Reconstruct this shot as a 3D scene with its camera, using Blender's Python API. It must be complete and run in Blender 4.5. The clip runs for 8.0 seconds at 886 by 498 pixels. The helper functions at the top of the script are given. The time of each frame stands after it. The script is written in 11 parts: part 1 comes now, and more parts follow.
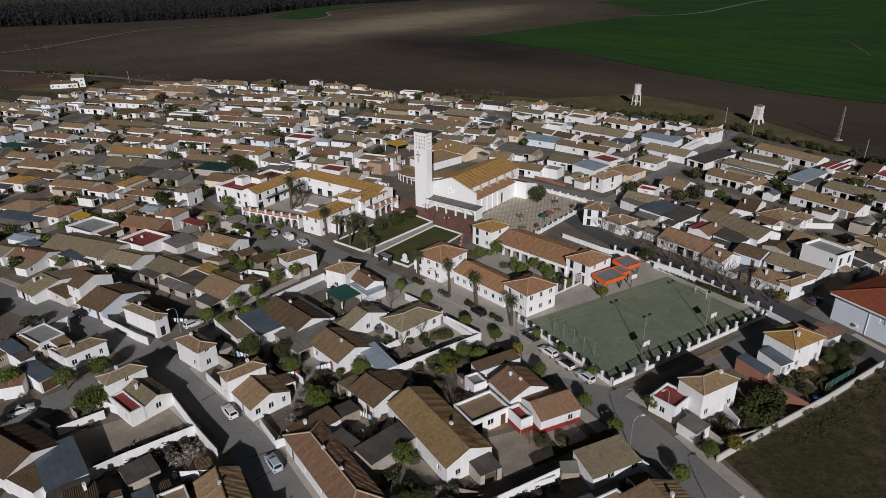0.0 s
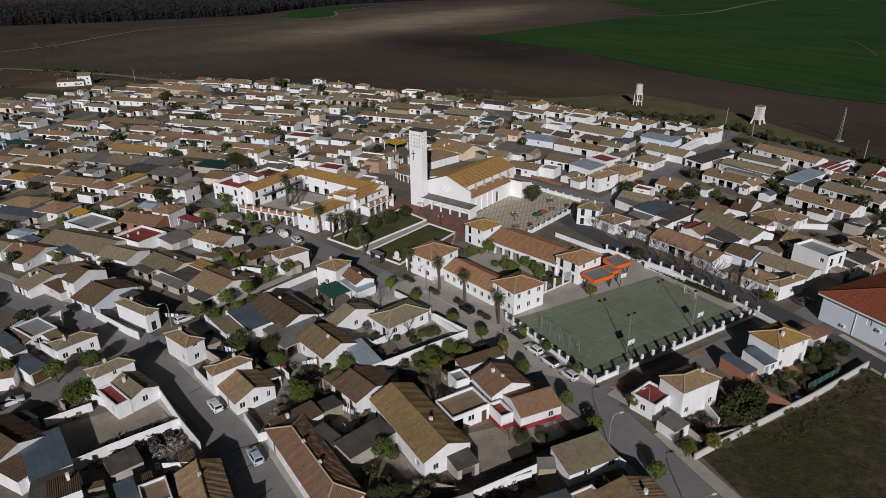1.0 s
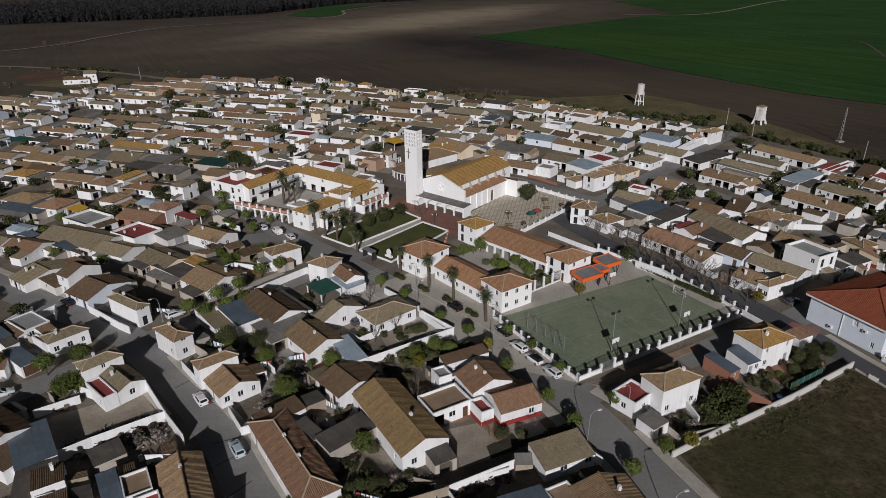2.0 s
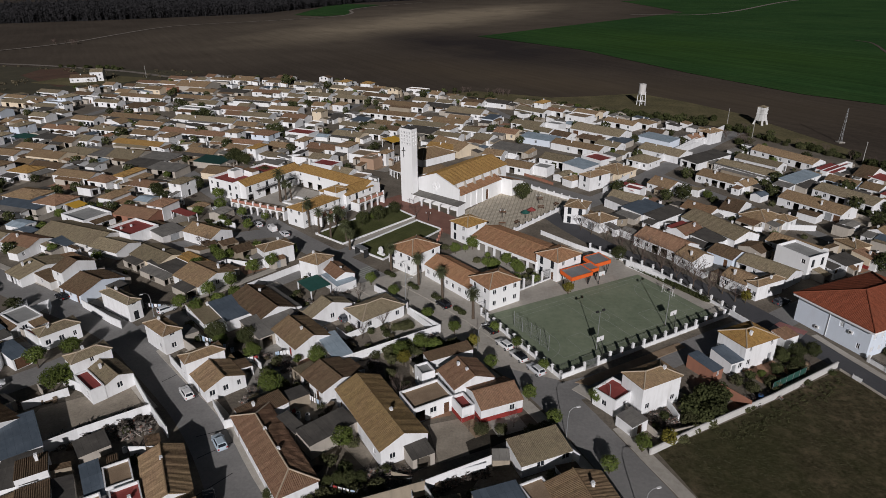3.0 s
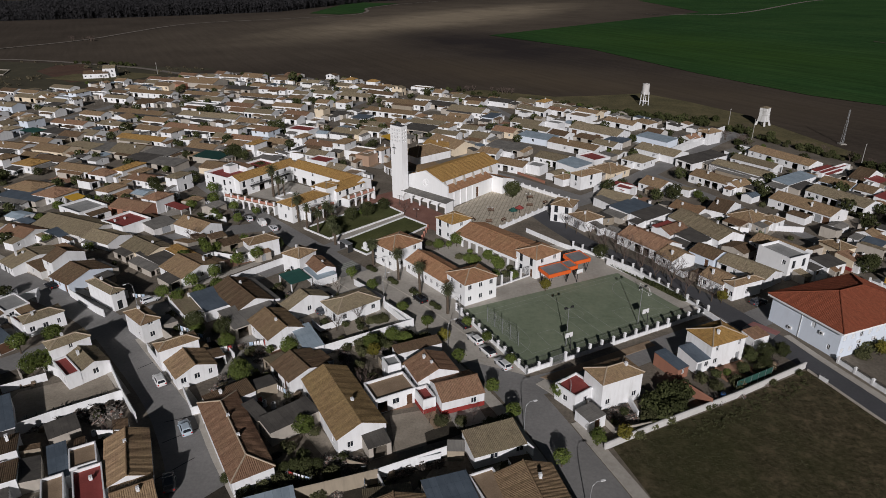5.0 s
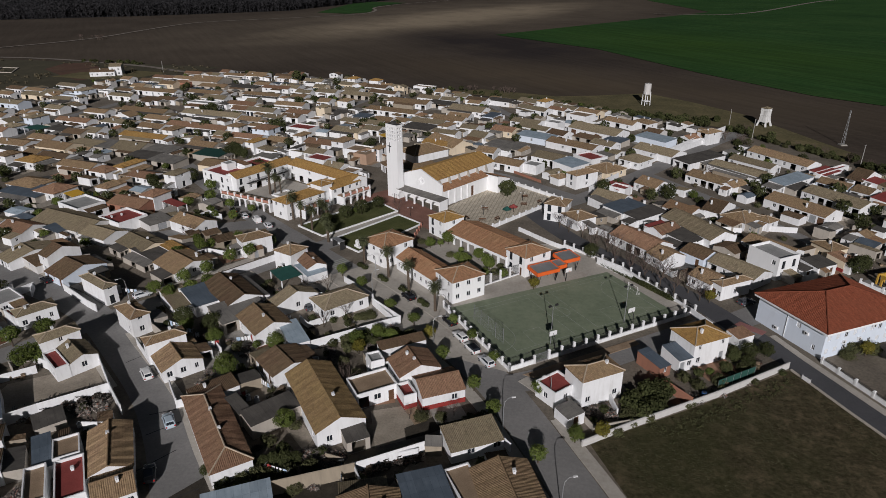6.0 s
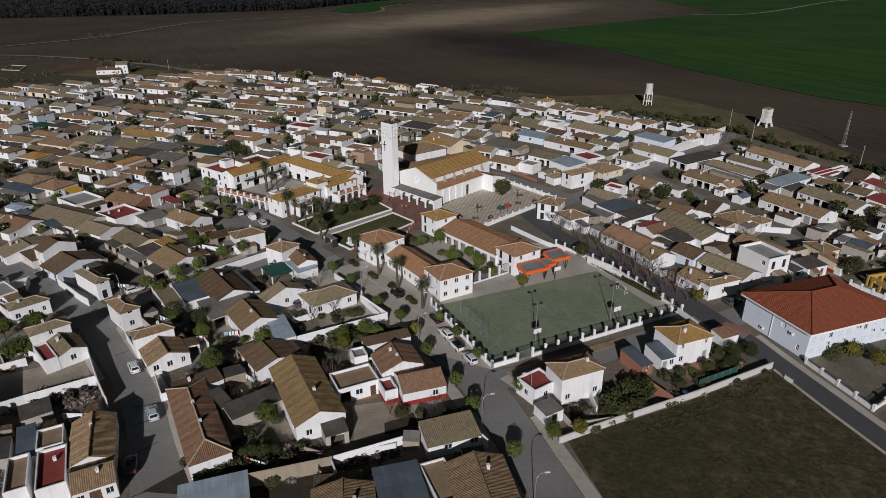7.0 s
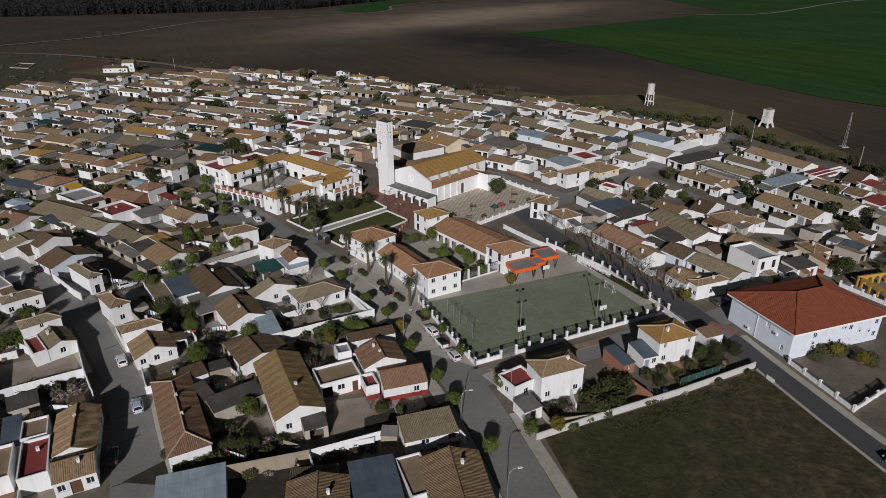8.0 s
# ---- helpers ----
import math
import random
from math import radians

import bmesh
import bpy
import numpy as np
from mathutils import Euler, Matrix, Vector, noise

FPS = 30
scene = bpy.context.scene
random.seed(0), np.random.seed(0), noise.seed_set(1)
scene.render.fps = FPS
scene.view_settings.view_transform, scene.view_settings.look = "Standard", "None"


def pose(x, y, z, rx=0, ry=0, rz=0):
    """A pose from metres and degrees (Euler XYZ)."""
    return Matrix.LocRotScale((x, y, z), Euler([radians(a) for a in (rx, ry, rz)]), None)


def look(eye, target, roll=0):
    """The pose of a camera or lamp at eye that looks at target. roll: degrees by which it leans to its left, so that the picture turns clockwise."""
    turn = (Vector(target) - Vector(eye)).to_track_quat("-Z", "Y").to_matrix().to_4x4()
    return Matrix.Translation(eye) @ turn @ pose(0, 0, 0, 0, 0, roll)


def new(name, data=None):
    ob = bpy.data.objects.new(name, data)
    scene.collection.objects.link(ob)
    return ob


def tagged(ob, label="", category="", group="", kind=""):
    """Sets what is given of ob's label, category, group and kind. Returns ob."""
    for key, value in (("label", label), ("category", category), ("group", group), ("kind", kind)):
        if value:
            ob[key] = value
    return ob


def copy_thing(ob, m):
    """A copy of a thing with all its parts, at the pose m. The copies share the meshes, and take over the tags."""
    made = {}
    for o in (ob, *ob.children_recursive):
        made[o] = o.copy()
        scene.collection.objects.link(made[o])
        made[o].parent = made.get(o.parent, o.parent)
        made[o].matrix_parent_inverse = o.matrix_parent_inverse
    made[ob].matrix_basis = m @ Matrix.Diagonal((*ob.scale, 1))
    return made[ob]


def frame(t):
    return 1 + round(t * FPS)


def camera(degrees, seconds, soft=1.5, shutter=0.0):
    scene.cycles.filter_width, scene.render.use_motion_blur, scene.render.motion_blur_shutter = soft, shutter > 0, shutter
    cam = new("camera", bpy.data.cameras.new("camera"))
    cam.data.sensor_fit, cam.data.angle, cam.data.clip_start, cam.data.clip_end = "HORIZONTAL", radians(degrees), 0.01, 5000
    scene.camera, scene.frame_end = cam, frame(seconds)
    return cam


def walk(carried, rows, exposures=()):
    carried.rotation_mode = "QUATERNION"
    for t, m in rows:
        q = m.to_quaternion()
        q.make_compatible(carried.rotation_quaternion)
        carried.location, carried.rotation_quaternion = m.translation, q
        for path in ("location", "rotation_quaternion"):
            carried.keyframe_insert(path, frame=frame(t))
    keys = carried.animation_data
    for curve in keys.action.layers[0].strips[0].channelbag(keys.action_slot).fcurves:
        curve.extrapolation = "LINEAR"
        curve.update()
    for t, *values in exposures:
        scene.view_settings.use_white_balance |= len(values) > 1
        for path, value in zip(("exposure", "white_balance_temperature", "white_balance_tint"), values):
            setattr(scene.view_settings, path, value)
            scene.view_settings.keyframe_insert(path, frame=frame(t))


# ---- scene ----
cam = camera(70.0, 8.0, soft=0.6)
# seconds, eye, yaw, pitch, roll
PATH = [
    (0, (0.062, -0.536, 69.196), 2.390, -23.834, -0.589),
    (0.5, (2.186, -0.952, 69.193), 2.786, -23.854, -0.556),
    (1, (4.327, -1.347, 69.190), 3.186, -23.874, -0.524),
    (1.5, (6.486, -1.723, 69.187), 3.588, -23.895, -0.491),
    (3, (13.071, -2.734, 69.178), 4.811, -23.955, -0.393),
    (3.5, (15.301, -3.032, 69.175), 5.224, -23.976, -0.361),
    (4, (17.549, -3.311, 69.172), 5.641, -23.996, -0.328),
    (4.5, (19.815, -3.570, 69.169), 6.059, -24.016, -0.296),
    (6, (26.720, -4.230, 69.161), 7.333, -24.077, -0.198),
    (6.5, (29.057, -4.411, 69.158), 7.763, -24.097, -0.165),
    (7, (31.412, -4.573, 69.155), 8.196, -24.117, -0.133),
    (7.5, (33.785, -4.715, 69.152), 8.632, -24.137, -0.100),
    (8, (36.175, -4.838, 69.149), 9.070, -24.158, -0.067),
]
walk(cam, [(t, pose(*eye, 0, 0, yaw) @ pose(0, 0, 0, 90 + pitch) @ pose(0, 0, 0, 0, 0, roll)) for t, eye, yaw, pitch, roll in PATH])

# ---- light: low winter sun from behind the camera, blue sky ----
SUN_ELEV, SUN_AZ = 22.0, -87.5        # degrees; azimuth counted from +x
world = bpy.data.worlds.new("sky")
scene.world = world
world.use_nodes = True
wn = world.node_tree.nodes
sky = wn.new("ShaderNodeTexSky")
sky.sky_type, sky.sun_disc = "NISHITA", False
sky.sun_elevation, sky.sun_rotation = radians(SUN_ELEV), radians(90 - SUN_AZ)
wn["Background"].inputs[1].default_value = 0.0076
world.node_tree.links.new(sky.outputs[0], wn["Background"].inputs[0])
sun = new("sun", bpy.data.lights.new("sun", "SUN"))
sun.data.energy, sun.data.angle, sun.data.color = 3.45, radians(0.55), (1.0, 0.965, 0.975)
_s = Vector((math.cos(radians(SUN_AZ)) * math.cos(radians(SUN_ELEV)), math.sin(radians(SUN_AZ)) * math.cos(radians(SUN_ELEV)), math.sin(radians(SUN_ELEV))))
sun.matrix_world = look(_s * 300, (0, 0, 0))
scene.view_settings.exposure = 0.0


# ---- materials ----
def shader(name, rough=0.85, metal=0.0, spec=0.3):
    m = bpy.data.materials.new(name)
    m.use_nodes = True
    n = m.node_tree.nodes
    b = n["Principled BSDF"]
    b.inputs["Roughness"].default_value = rough
    b.inputs["Metallic"].default_value = metal
    b.inputs["Specular IOR Level"].default_value = spec
    return m, n, m.node_tree.links, b


def noise_node(n, l, vec, scale, detail=4.0, rough=0.6, stretch=None):
    t = n.new("ShaderNodeTexNoise")
    t.inputs["Scale"].default_value, t.inputs["Detail"].default_value, t.inputs["Roughness"].default_value = scale, detail, rough
    if stretch:
        mp = n.new("ShaderNodeMapping")
        mp.inputs["Scale"].default_value = stretch
        l.new(vec, mp.inputs[0])
        vec = mp.outputs[0]
    l.new(vec, t.inputs["Vector"])
    return t.outputs["Fac"]


def ramp(n, l, fac, stops):
    r = n.new("ShaderNodeValToRGB")
    while len(r.color_ramp.elements) < len(stops):
        r.color_ramp.elements.new(0.5)
    for e, (p, c) in zip(r.color_ramp.elements, stops):
        e.position, e.color = p, (*c, 1)
    l.new(fac, r.inputs[0])
    return r.outputs[0]


def mix(n, l, fac, a, b, mode="MIX"):
    x = n.new("ShaderNodeMix")
    x.data_type, x.blend_type = "RGBA", mode
    for slot, v in ((0, fac), (6, a), (7, b)):
        if isinstance(v, (int, float)):
            x.inputs[slot].default_value = v
        elif isinstance(v, tuple):
            x.inputs[slot].default_value = (*v, 1)
        else:
            l.new(v, x.inputs[slot])
    return x.outputs[2]


def bump(n, l, b, fac, strength, dist):
    x = n.new("ShaderNodeBump")
    x.inputs["Strength"].default_value, x.inputs["Distance"].default_value = strength, dist
    l.new(fac, x.inputs["Height"])
    l.new(x.outputs[0], b.inputs["Normal"])


def mottled(name, c0, c1, c2, big=0.25, fine=6.0, rough=0.85, relief=0.3, dist=0.03, rnd=0.0, metal=0.0, spec=0.3, world_space=False):
    """A surface of three tones with large patches and a fine grain; rnd: how far single objects differ."""
    m, n, l, b = shader(name, rough, metal, spec)
    if world_space:
        vec = n.new("ShaderNodeNewGeometry").outputs["Position"]
    else:
        vec = n.new("ShaderNodeTexCoord").outputs["Object"]
    f1, f2 = noise_node(n, l, vec, big, 5), noise_node(n, l, vec, fine, 4, 0.7)
    col = ramp(n, l, f1, [(0.3, c0), (0.52, c1), (0.72, c2)])
    col = mix(n, l, 0.45, col, ramp(n, l, f2, [(0.3, c0), (0.7, c2)]))
    if rnd:
        info = n.new("ShaderNodeObjectInfo")
        mp = n.new("ShaderNodeMapRange")
        mp.inputs[3].default_value, mp.inputs[4].default_value = 1 - rnd, 1 + rnd
        l.new(info.outputs["Random"], mp.inputs[0])
        hsv = n.new("ShaderNodeHueSaturation")
        l.new(mp.outputs[0], hsv.inputs["Value"])
        l.new(col, hsv.inputs["Color"])
        col = hsv.outputs[0]
    l.new(col, b.inputs["Base Color"])
    if relief:
        bump(n, l, b, f2, relief, dist)
    return m


def tiles(name, c0, c1, c2, lichen, amount=0.5, rnd=0.22):
    """Barrel tiles: rows by the UV map in metres, weathering, lichen and patched tiles."""
    m, n, l, b = shader(name, 0.9, 0, 0.15)
    geo = n.new("ShaderNodeNewGeometry").outputs["Position"]
    uv = n.new("ShaderNodeUVMap").outputs[0]
    f1 = noise_node(n, l, geo, 0.22, 6, 0.7)
    f2 = noise_node(n, l, uv, 1.0, 5, 0.75, (4.2, 0.45, 1))
    f3 = noise_node(n, l, geo, 1.9, 6, 0.75)
    f4 = noise_node(n, l, uv, 1.0, 4, 0.8, (3.4, 2.7, 1))
    col = ramp(n, l, f2, [(0.28, c0), (0.5, c1), (0.7, c2)])
    col = mix(n, l, ramp(n, l, f1, [(0.5 - 0.25 * amount, (0, 0, 0)), (0.78, (0.75, 0.75, 0.75))]), col, lichen)
    col = mix(n, l, ramp(n, l, f3, [(0.5, (0, 0, 0)), (0.68, (0.62, 0.62, 0.62))]), col, tuple(0.6 * v for v in c0))
    col = mix(n, l, ramp(n, l, f4, [(0.58, (0, 0, 0)), (0.7, (0.5, 0.5, 0.5))]), col, tuple(min(1.0, 1.25 * v) for v in c2))
    # single tiles
    br = n.new("ShaderNodeTexBrick")
    br.offset = 0.0
    for key, v in (("Scale", 1.0), ("Mortar Size", 0.02), ("Brick Width", 0.27), ("Row Height", 0.38), ("Bias", 0.0)):
        br.inputs[key].default_value = v
    br.inputs["Color1"].default_value, br.inputs["Color2"].default_value, br.inputs["Mortar"].default_value = (1.16, 1.14, 1.08, 1), (0.8, 0.79, 0.78, 1), (0.62, 0.6, 0.58, 1)
    l.new(uv, br.inputs["Vector"])
    col = mix(n, l, 0.6, col, br.outputs[0], "MULTIPLY")
    info = n.new("ShaderNodeObjectInfo")
    hsv = n.new("ShaderNodeHueSaturation")
    for src, slot, lo, hi in ((info.outputs["Random"], "Value", 1 - rnd, 1 + rnd),):
        mp = n.new("ShaderNodeMapRange")
        mp.inputs[3].default_value, mp.inputs[4].default_value = lo, hi
        l.new(src, mp.inputs[0])
        l.new(mp.outputs[0], hsv.inputs[slot])
    l.new(col, hsv.inputs["Color"])
    l.new(hsv.outputs[0], b.inputs["Base Color"])
    bump(n, l, b, br.outputs["Fac"], 0.4, -0.03)
    return m


def plaster(name, c, stain, amount=0.35, rnd=0.06):
    """Limewash with rain streaks and grey patches."""
    m, n, l, b = shader(name, 0.9, 0, 0.2)
    geo = n.new("ShaderNodeNewGeometry").outputs["Position"]
    f1 = noise_node(n, l, geo, 1.0, 5, 0.6, (1.3, 1.3, 0.22))
    f2 = noise_node(n, l, geo, 0.28, 4, 0.55)
    f3 = noise_node(n, l, geo, 9.0, 3, 0.6)
    fac = ramp(n, l, f1, [(0.48, (0, 0, 0)), (0.8, (amount, amount, amount))])
    col = mix(n, l, fac, c, stain)
    col = mix(n, l, ramp(n, l, f2, [(0.5, (0, 0, 0)), (0.8, (amount * 0.7,) * 3)]), col, stain)
    info = n.new("ShaderNodeObjectInfo")
    mp = n.new("ShaderNodeMapRange")
    mp.inputs[3].default_value, mp.inputs[4].default_value = 1 - rnd, 1 + rnd * 0.4
    l.new(info.outputs["Random"], mp.inputs[0])
    hsv = n.new("ShaderNodeHueSaturation")
    l.new(mp.outputs[0], hsv.inputs["Value"])
    l.new(col, hsv.inputs["Color"])
    l.new(hsv.outputs[0], b.inputs["Base Color"])
    bump(n, l, b, f3, 0.25, 0.01)
    return m


def corrugated(name, c0, c1, c2, rough=0.7, metal=0.0):
    m, n, l, b = shader(name, rough, metal, 0.3)
    geo = n.new("ShaderNodeNewGeometry").outputs["Position"]
    uv = n.new("ShaderNodeUVMap").outputs[0]
    f1, f2 = noise_node(n, l, geo, 0.5, 5), noise_node(n, l, uv, 1.5, 5, 0.7, (1.5, 0.25, 1))
    col = mix(n, l, 0.5, ramp(n, l, f1, [(0.3, c0), (0.5, c1), (0.75, c2)]), ramp(n, l, f2, [(0.3, c0), (0.55, c1), (0.75, c2)]))
    sh = n.new("ShaderNodeTexBrick")
    sh.offset = 0.0
    for key, v in (("Scale", 1.0), ("Mortar Size", 0.015), ("Brick Width", 1.1), ("Row Height", 2.4)):
        sh.inputs[key].default_value = v
    sh.inputs["Color1"].default_value, sh.inputs["Color2"].default_value, sh.inputs["Mortar"].default_value = (1.1, 1.1, 1.1, 1), (0.85, 0.85, 0.85, 1), (0.5, 0.5, 0.5, 1)
    l.new(uv, sh.inputs["Vector"])
    col = mix(n, l, 0.8, col, sh.outputs[0], "MULTIPLY")
    l.new(col, b.inputs["Base Color"])
    return m


WHITE = plaster("limewash", (0.755, 0.76, 0.77), (0.4, 0.385, 0.36), 0.36, 0.1)
WHITE_OLD = plaster("old greyed limewash", (0.56, 0.545, 0.53), (0.34, 0.33, 0.31), 0.4)
WHITE_CLEAN = plaster("fresh limewash", (0.79, 0.795, 0.8), (0.6, 0.6, 0.6), 0.25, 0.02)
WHITE_BLUE = plaster("pale blue wash", (0.62, 0.68, 0.76), (0.5, 0.53, 0.58), 0.3)
CREAM = plaster("cream wash", (0.66, 0.56, 0.42), (0.45, 0.38, 0.3), 0.4)
PLASTER_RAW = plaster("bare render", (0.42, 0.38, 0.33), (0.26, 0.24, 0.21), 0.6)
PEACH = plaster("peach render", (0.4, 0.27, 0.19), (0.27, 0.19, 0.14), 0.5)
BRICK_WALL = plaster("brick red render", (0.32, 0.15, 0.1), (0.2, 0.11, 0.08), 0.5)
DADO_RED = plaster("ox-blood dado", (0.26, 0.035, 0.03), (0.16, 0.04, 0.035), 0.5)
TILE_BROWN = tiles("weathered clay tile", (0.135, 0.09, 0.058), (0.245, 0.165, 0.104), (0.35, 0.245, 0.16), (0.28, 0.212, 0.118), 0.6)
TILE_RUST = tiles("rust-brown clay tile", (0.12, 0.07, 0.043), (0.21, 0.126, 0.078), (0.3, 0.188, 0.12), (0.23, 0.16, 0.09), 0.5)
TILE_GOLD = tiles("golden-brown weathered tile", (0.155, 0.1, 0.052), (0.275, 0.185, 0.098), (0.38, 0.265, 0.145), (0.34, 0.245, 0.112), 0.75)
TILE_GREY = tiles("grey weathered clay tile", (0.135, 0.11, 0.077), (0.235, 0.19, 0.132), (0.33, 0.27, 0.192), (0.27, 0.235, 0.15), 0.7)
TILE_DARK = tiles("dark weathered clay tile", (0.07, 0.045, 0.03), (0.13, 0.085, 0.055), (0.19, 0.125, 0.085), (0.15, 0.115, 0.07), 0.5)
TILE_RED = tiles("new red clay tile", (0.165, 0.095, 0.062), (0.265, 0.155, 0.102), (0.36, 0.225, 0.155), (0.26, 0.175, 0.11), 0.4)
TILE_SCHOOL = tiles("pale terracotta tile", (0.25, 0.135, 0.075), (0.37, 0.2, 0.115), (0.46, 0.28, 0.18), (0.33, 0.215, 0.115), 0.3, 0.08)
TILE_OCHRE = tiles("lichen-covered ochre tile", (0.19, 0.11, 0.045), (0.33, 0.195, 0.072), (0.43, 0.265, 0.105), (0.4, 0.255, 0.085), 0.7, 0.05)
TILE_BIG = tiles("uniform red-brown tile", (0.18, 0.052, 0.029), (0.25, 0.074, 0.041), (0.31, 0.1, 0.057), (0.23, 0.078, 0.045), 0.3, 0.03)
TAN_WALL = plaster("tan yard render", (0.31, 0.262, 0.2), (0.19, 0.162, 0.126), 0.6)
MORTAR = mottled("ridge mortar", (0.32, 0.25, 0.18), (0.42, 0.34, 0.25), (0.5, 0.43, 0.34), 0.8, 6)
ASBESTOS = corrugated("grey fibre-cement sheet", (0.11, 0.105, 0.1), (0.18, 0.17, 0.155), (0.26, 0.245, 0.22), 0.9)
ASBESTOS_DARK = corrugated("dark fibre-cement sheet", (0.05, 0.045, 0.042), (0.085, 0.078, 0.07), (0.13, 0.12, 0.105), 0.9)
METAL_BLUE = corrugated("blue-grey steel sheet", (0.24, 0.3, 0.35), (0.32, 0.39, 0.45), (0.42, 0.49, 0.545), 0.5, 0.0)
METAL_SLATE = corrugated("slate-blue steel sheet", (0.085, 0.11, 0.14), (0.12, 0.15, 0.185), (0.16, 0.195, 0.235), 0.5, 0.2)
METAL_GREEN = corrugated("dark green steel sheet", (0.012, 0.042, 0.036), (0.02, 0.06, 0.05), (0.035, 0.085, 0.072), 0.5)
TERRACE_RED = mottled("red sealed terrace", (0.19, 0.038, 0.034), (0.26, 0.052, 0.046), (0.31, 0.078, 0.068), 0.4, 5)
TERRACE_TAN = mottled("tan terrace screed", (0.2, 0.14, 0.09), (0.28, 0.2, 0.13), (0.36, 0.27, 0.19), 0.5, 5)
TERRACE_GREY = mottled("grey terrace screed", (0.2, 0.2, 0.2), (0.3, 0.3, 0.29), (0.4, 0.4, 0.39), 0.4, 5)
ASPHALT = mottled("asphalt", (0.158, 0.154, 0.152), (0.216, 0.21, 0.204), (0.28, 0.27, 0.26), 0.09, 1.7, 0.9, 0.15, 0.01, world_space=True)
ASPHALT_DARK = mottled("newer asphalt", (0.06, 0.06, 0.066), (0.078, 0.078, 0.085), (0.1, 0.1, 0.106), 0.12, 2.5, 0.9, 0.15, 0.01, world_space=True)
PAVING = mottled("concrete paving", (0.31, 0.283, 0.248), (0.42, 0.388, 0.343), (0.52, 0.484, 0.43), 0.2, 1.5, 0.9, 0.2, 0.01, world_space=True)
KERB = mottled("kerb stone", (0.25, 0.24, 0.225), (0.32, 0.31, 0.29), (0.38, 0.37, 0.35), 0.5, 4)
DIRT = mottled("yard earth and screed", (0.075, 0.062, 0.049), (0.15, 0.127, 0.1), (0.26, 0.225, 0.18), 0.11, 1.6, 0.95, 0.4, 0.05, world_space=True)
CONCRETE = mottled("yard concrete", (0.2, 0.185, 0.165), (0.29, 0.272, 0.245), (0.38, 0.36, 0.325), 0.25, 2, 0.9, 0.2, 0.01, world_space=True)
GLASS_M, _n, _l, _b = shader("window glass", 0.08, 0, 0.5)
_b.inputs["Base Color"].default_value = (0.02, 0.024, 0.03, 1)
GLASS = GLASS_M
FRAME_W = mottled("white window frame", (0.6, 0.6, 0.6), (0.7, 0.7, 0.7), (0.75, 0.75, 0.75), 1, 10)
FRAME_D = mottled("dark iron", (0.015, 0.015, 0.016), (0.025, 0.025, 0.026), (0.04, 0.04, 0.04), 1, 10, 0.6)
STEEL = mottled("galvanised steel", (0.3, 0.31, 0.32), (0.4, 0.41, 0.42), (0.48, 0.49, 0.5), 1, 8, 0.5, 0.1, 0.01, metal=0.6)
WOOD = mottled("brown door wood", (0.06, 0.03, 0.015), (0.11, 0.055, 0.03), (0.16, 0.085, 0.05), 1, 8, 0.7)
GREEN_M = mottled("dark green canvas", (0.012, 0.06, 0.05), (0.018, 0.085, 0.07), (0.03, 0.11, 0.09), 0.5, 6)
YELLOW_M = mottled("yellow canvas", (0.5, 0.28, 0.03), (0.6, 0.35, 0.04), (0.68, 0.42, 0.06), 0.5, 5)
SOOT = mottled("chimney soot", (0.03, 0.03, 0.03), (0.05, 0.05, 0.05), (0.08, 0.08, 0.08), 1, 8)


# ---- building helpers ----
def part(name, bm, material, parent, label=""):
    me = bpy.data.meshes.new(name)
    bm.normal_update()
    bm.to_mesh(me)
    bm.free()
    me.materials.append(material)
    ob = new(name, me)
    ob.parent = parent
    if label:
        ob["label"] = label
    return ob


def share(name, me, parent, m, label=""):
    """One more piece on a mesh that exists already."""
    ob = new(name, me)
    ob.parent = parent
    ob.matrix_basis = m
    if label:
        ob["label"] = label
    return ob


def thing(name, x, y, rot=0.0, label="", category="", group="", z=0.0, kind=""):
    e = new(name)
    e.empty_display_size = 0.2
    e.matrix_basis = pose(x, y, z, 0, 0, rot)
    return tagged(e, label, category, group, kind)


def box(bm, x0, y0, z0, x1, y1, z1):
    v = [bm.verts.new(p) for p in ((x0, y0, z0), (x1, y0, z0), (x1, y1, z0), (x0, y1, z0), (x0, y0, z1), (x1, y0, z1), (x1, y1, z1), (x0, y1, z1))]
    for f in ((3, 2, 1, 0), (4, 5, 6, 7), (0, 1, 5, 4), (1, 2, 6, 5), (2, 3, 7, 6), (3, 0, 4, 7)):
        bm.faces.new([v[i] for i in f])


def bevelled_box(bm, x0, y0, z0, x1, y1, z1, c=0.03):
    """A box with its upper edges chamfered."""
    lo = [(x0, y0, z0), (x1, y0, z0), (x1, y1, z0), (x0, y1, z0)]
    mid = [(x0, y0, z1 - c), (x1, y0, z1 - c), (x1, y1, z1 - c), (x0, y1, z1 - c)]
    top = [(x0 + c, y0 + c, z1), (x1 - c, y0 + c, z1), (x1 - c, y1 - c, z1), (x0 + c, y1 - c, z1)]
    r = [[bm.verts.new(p) for p in q] for q in (lo, mid, top)]
    for a, b in ((0, 1), (1, 2)):
        for i in range(4):
            j = (i + 1) % 4
            bm.faces.new((r[a][i], r[a][j], r[b][j], r[b][i]))
    bm.faces.new(r[2])
    bm.faces.new(r[0][::-1])


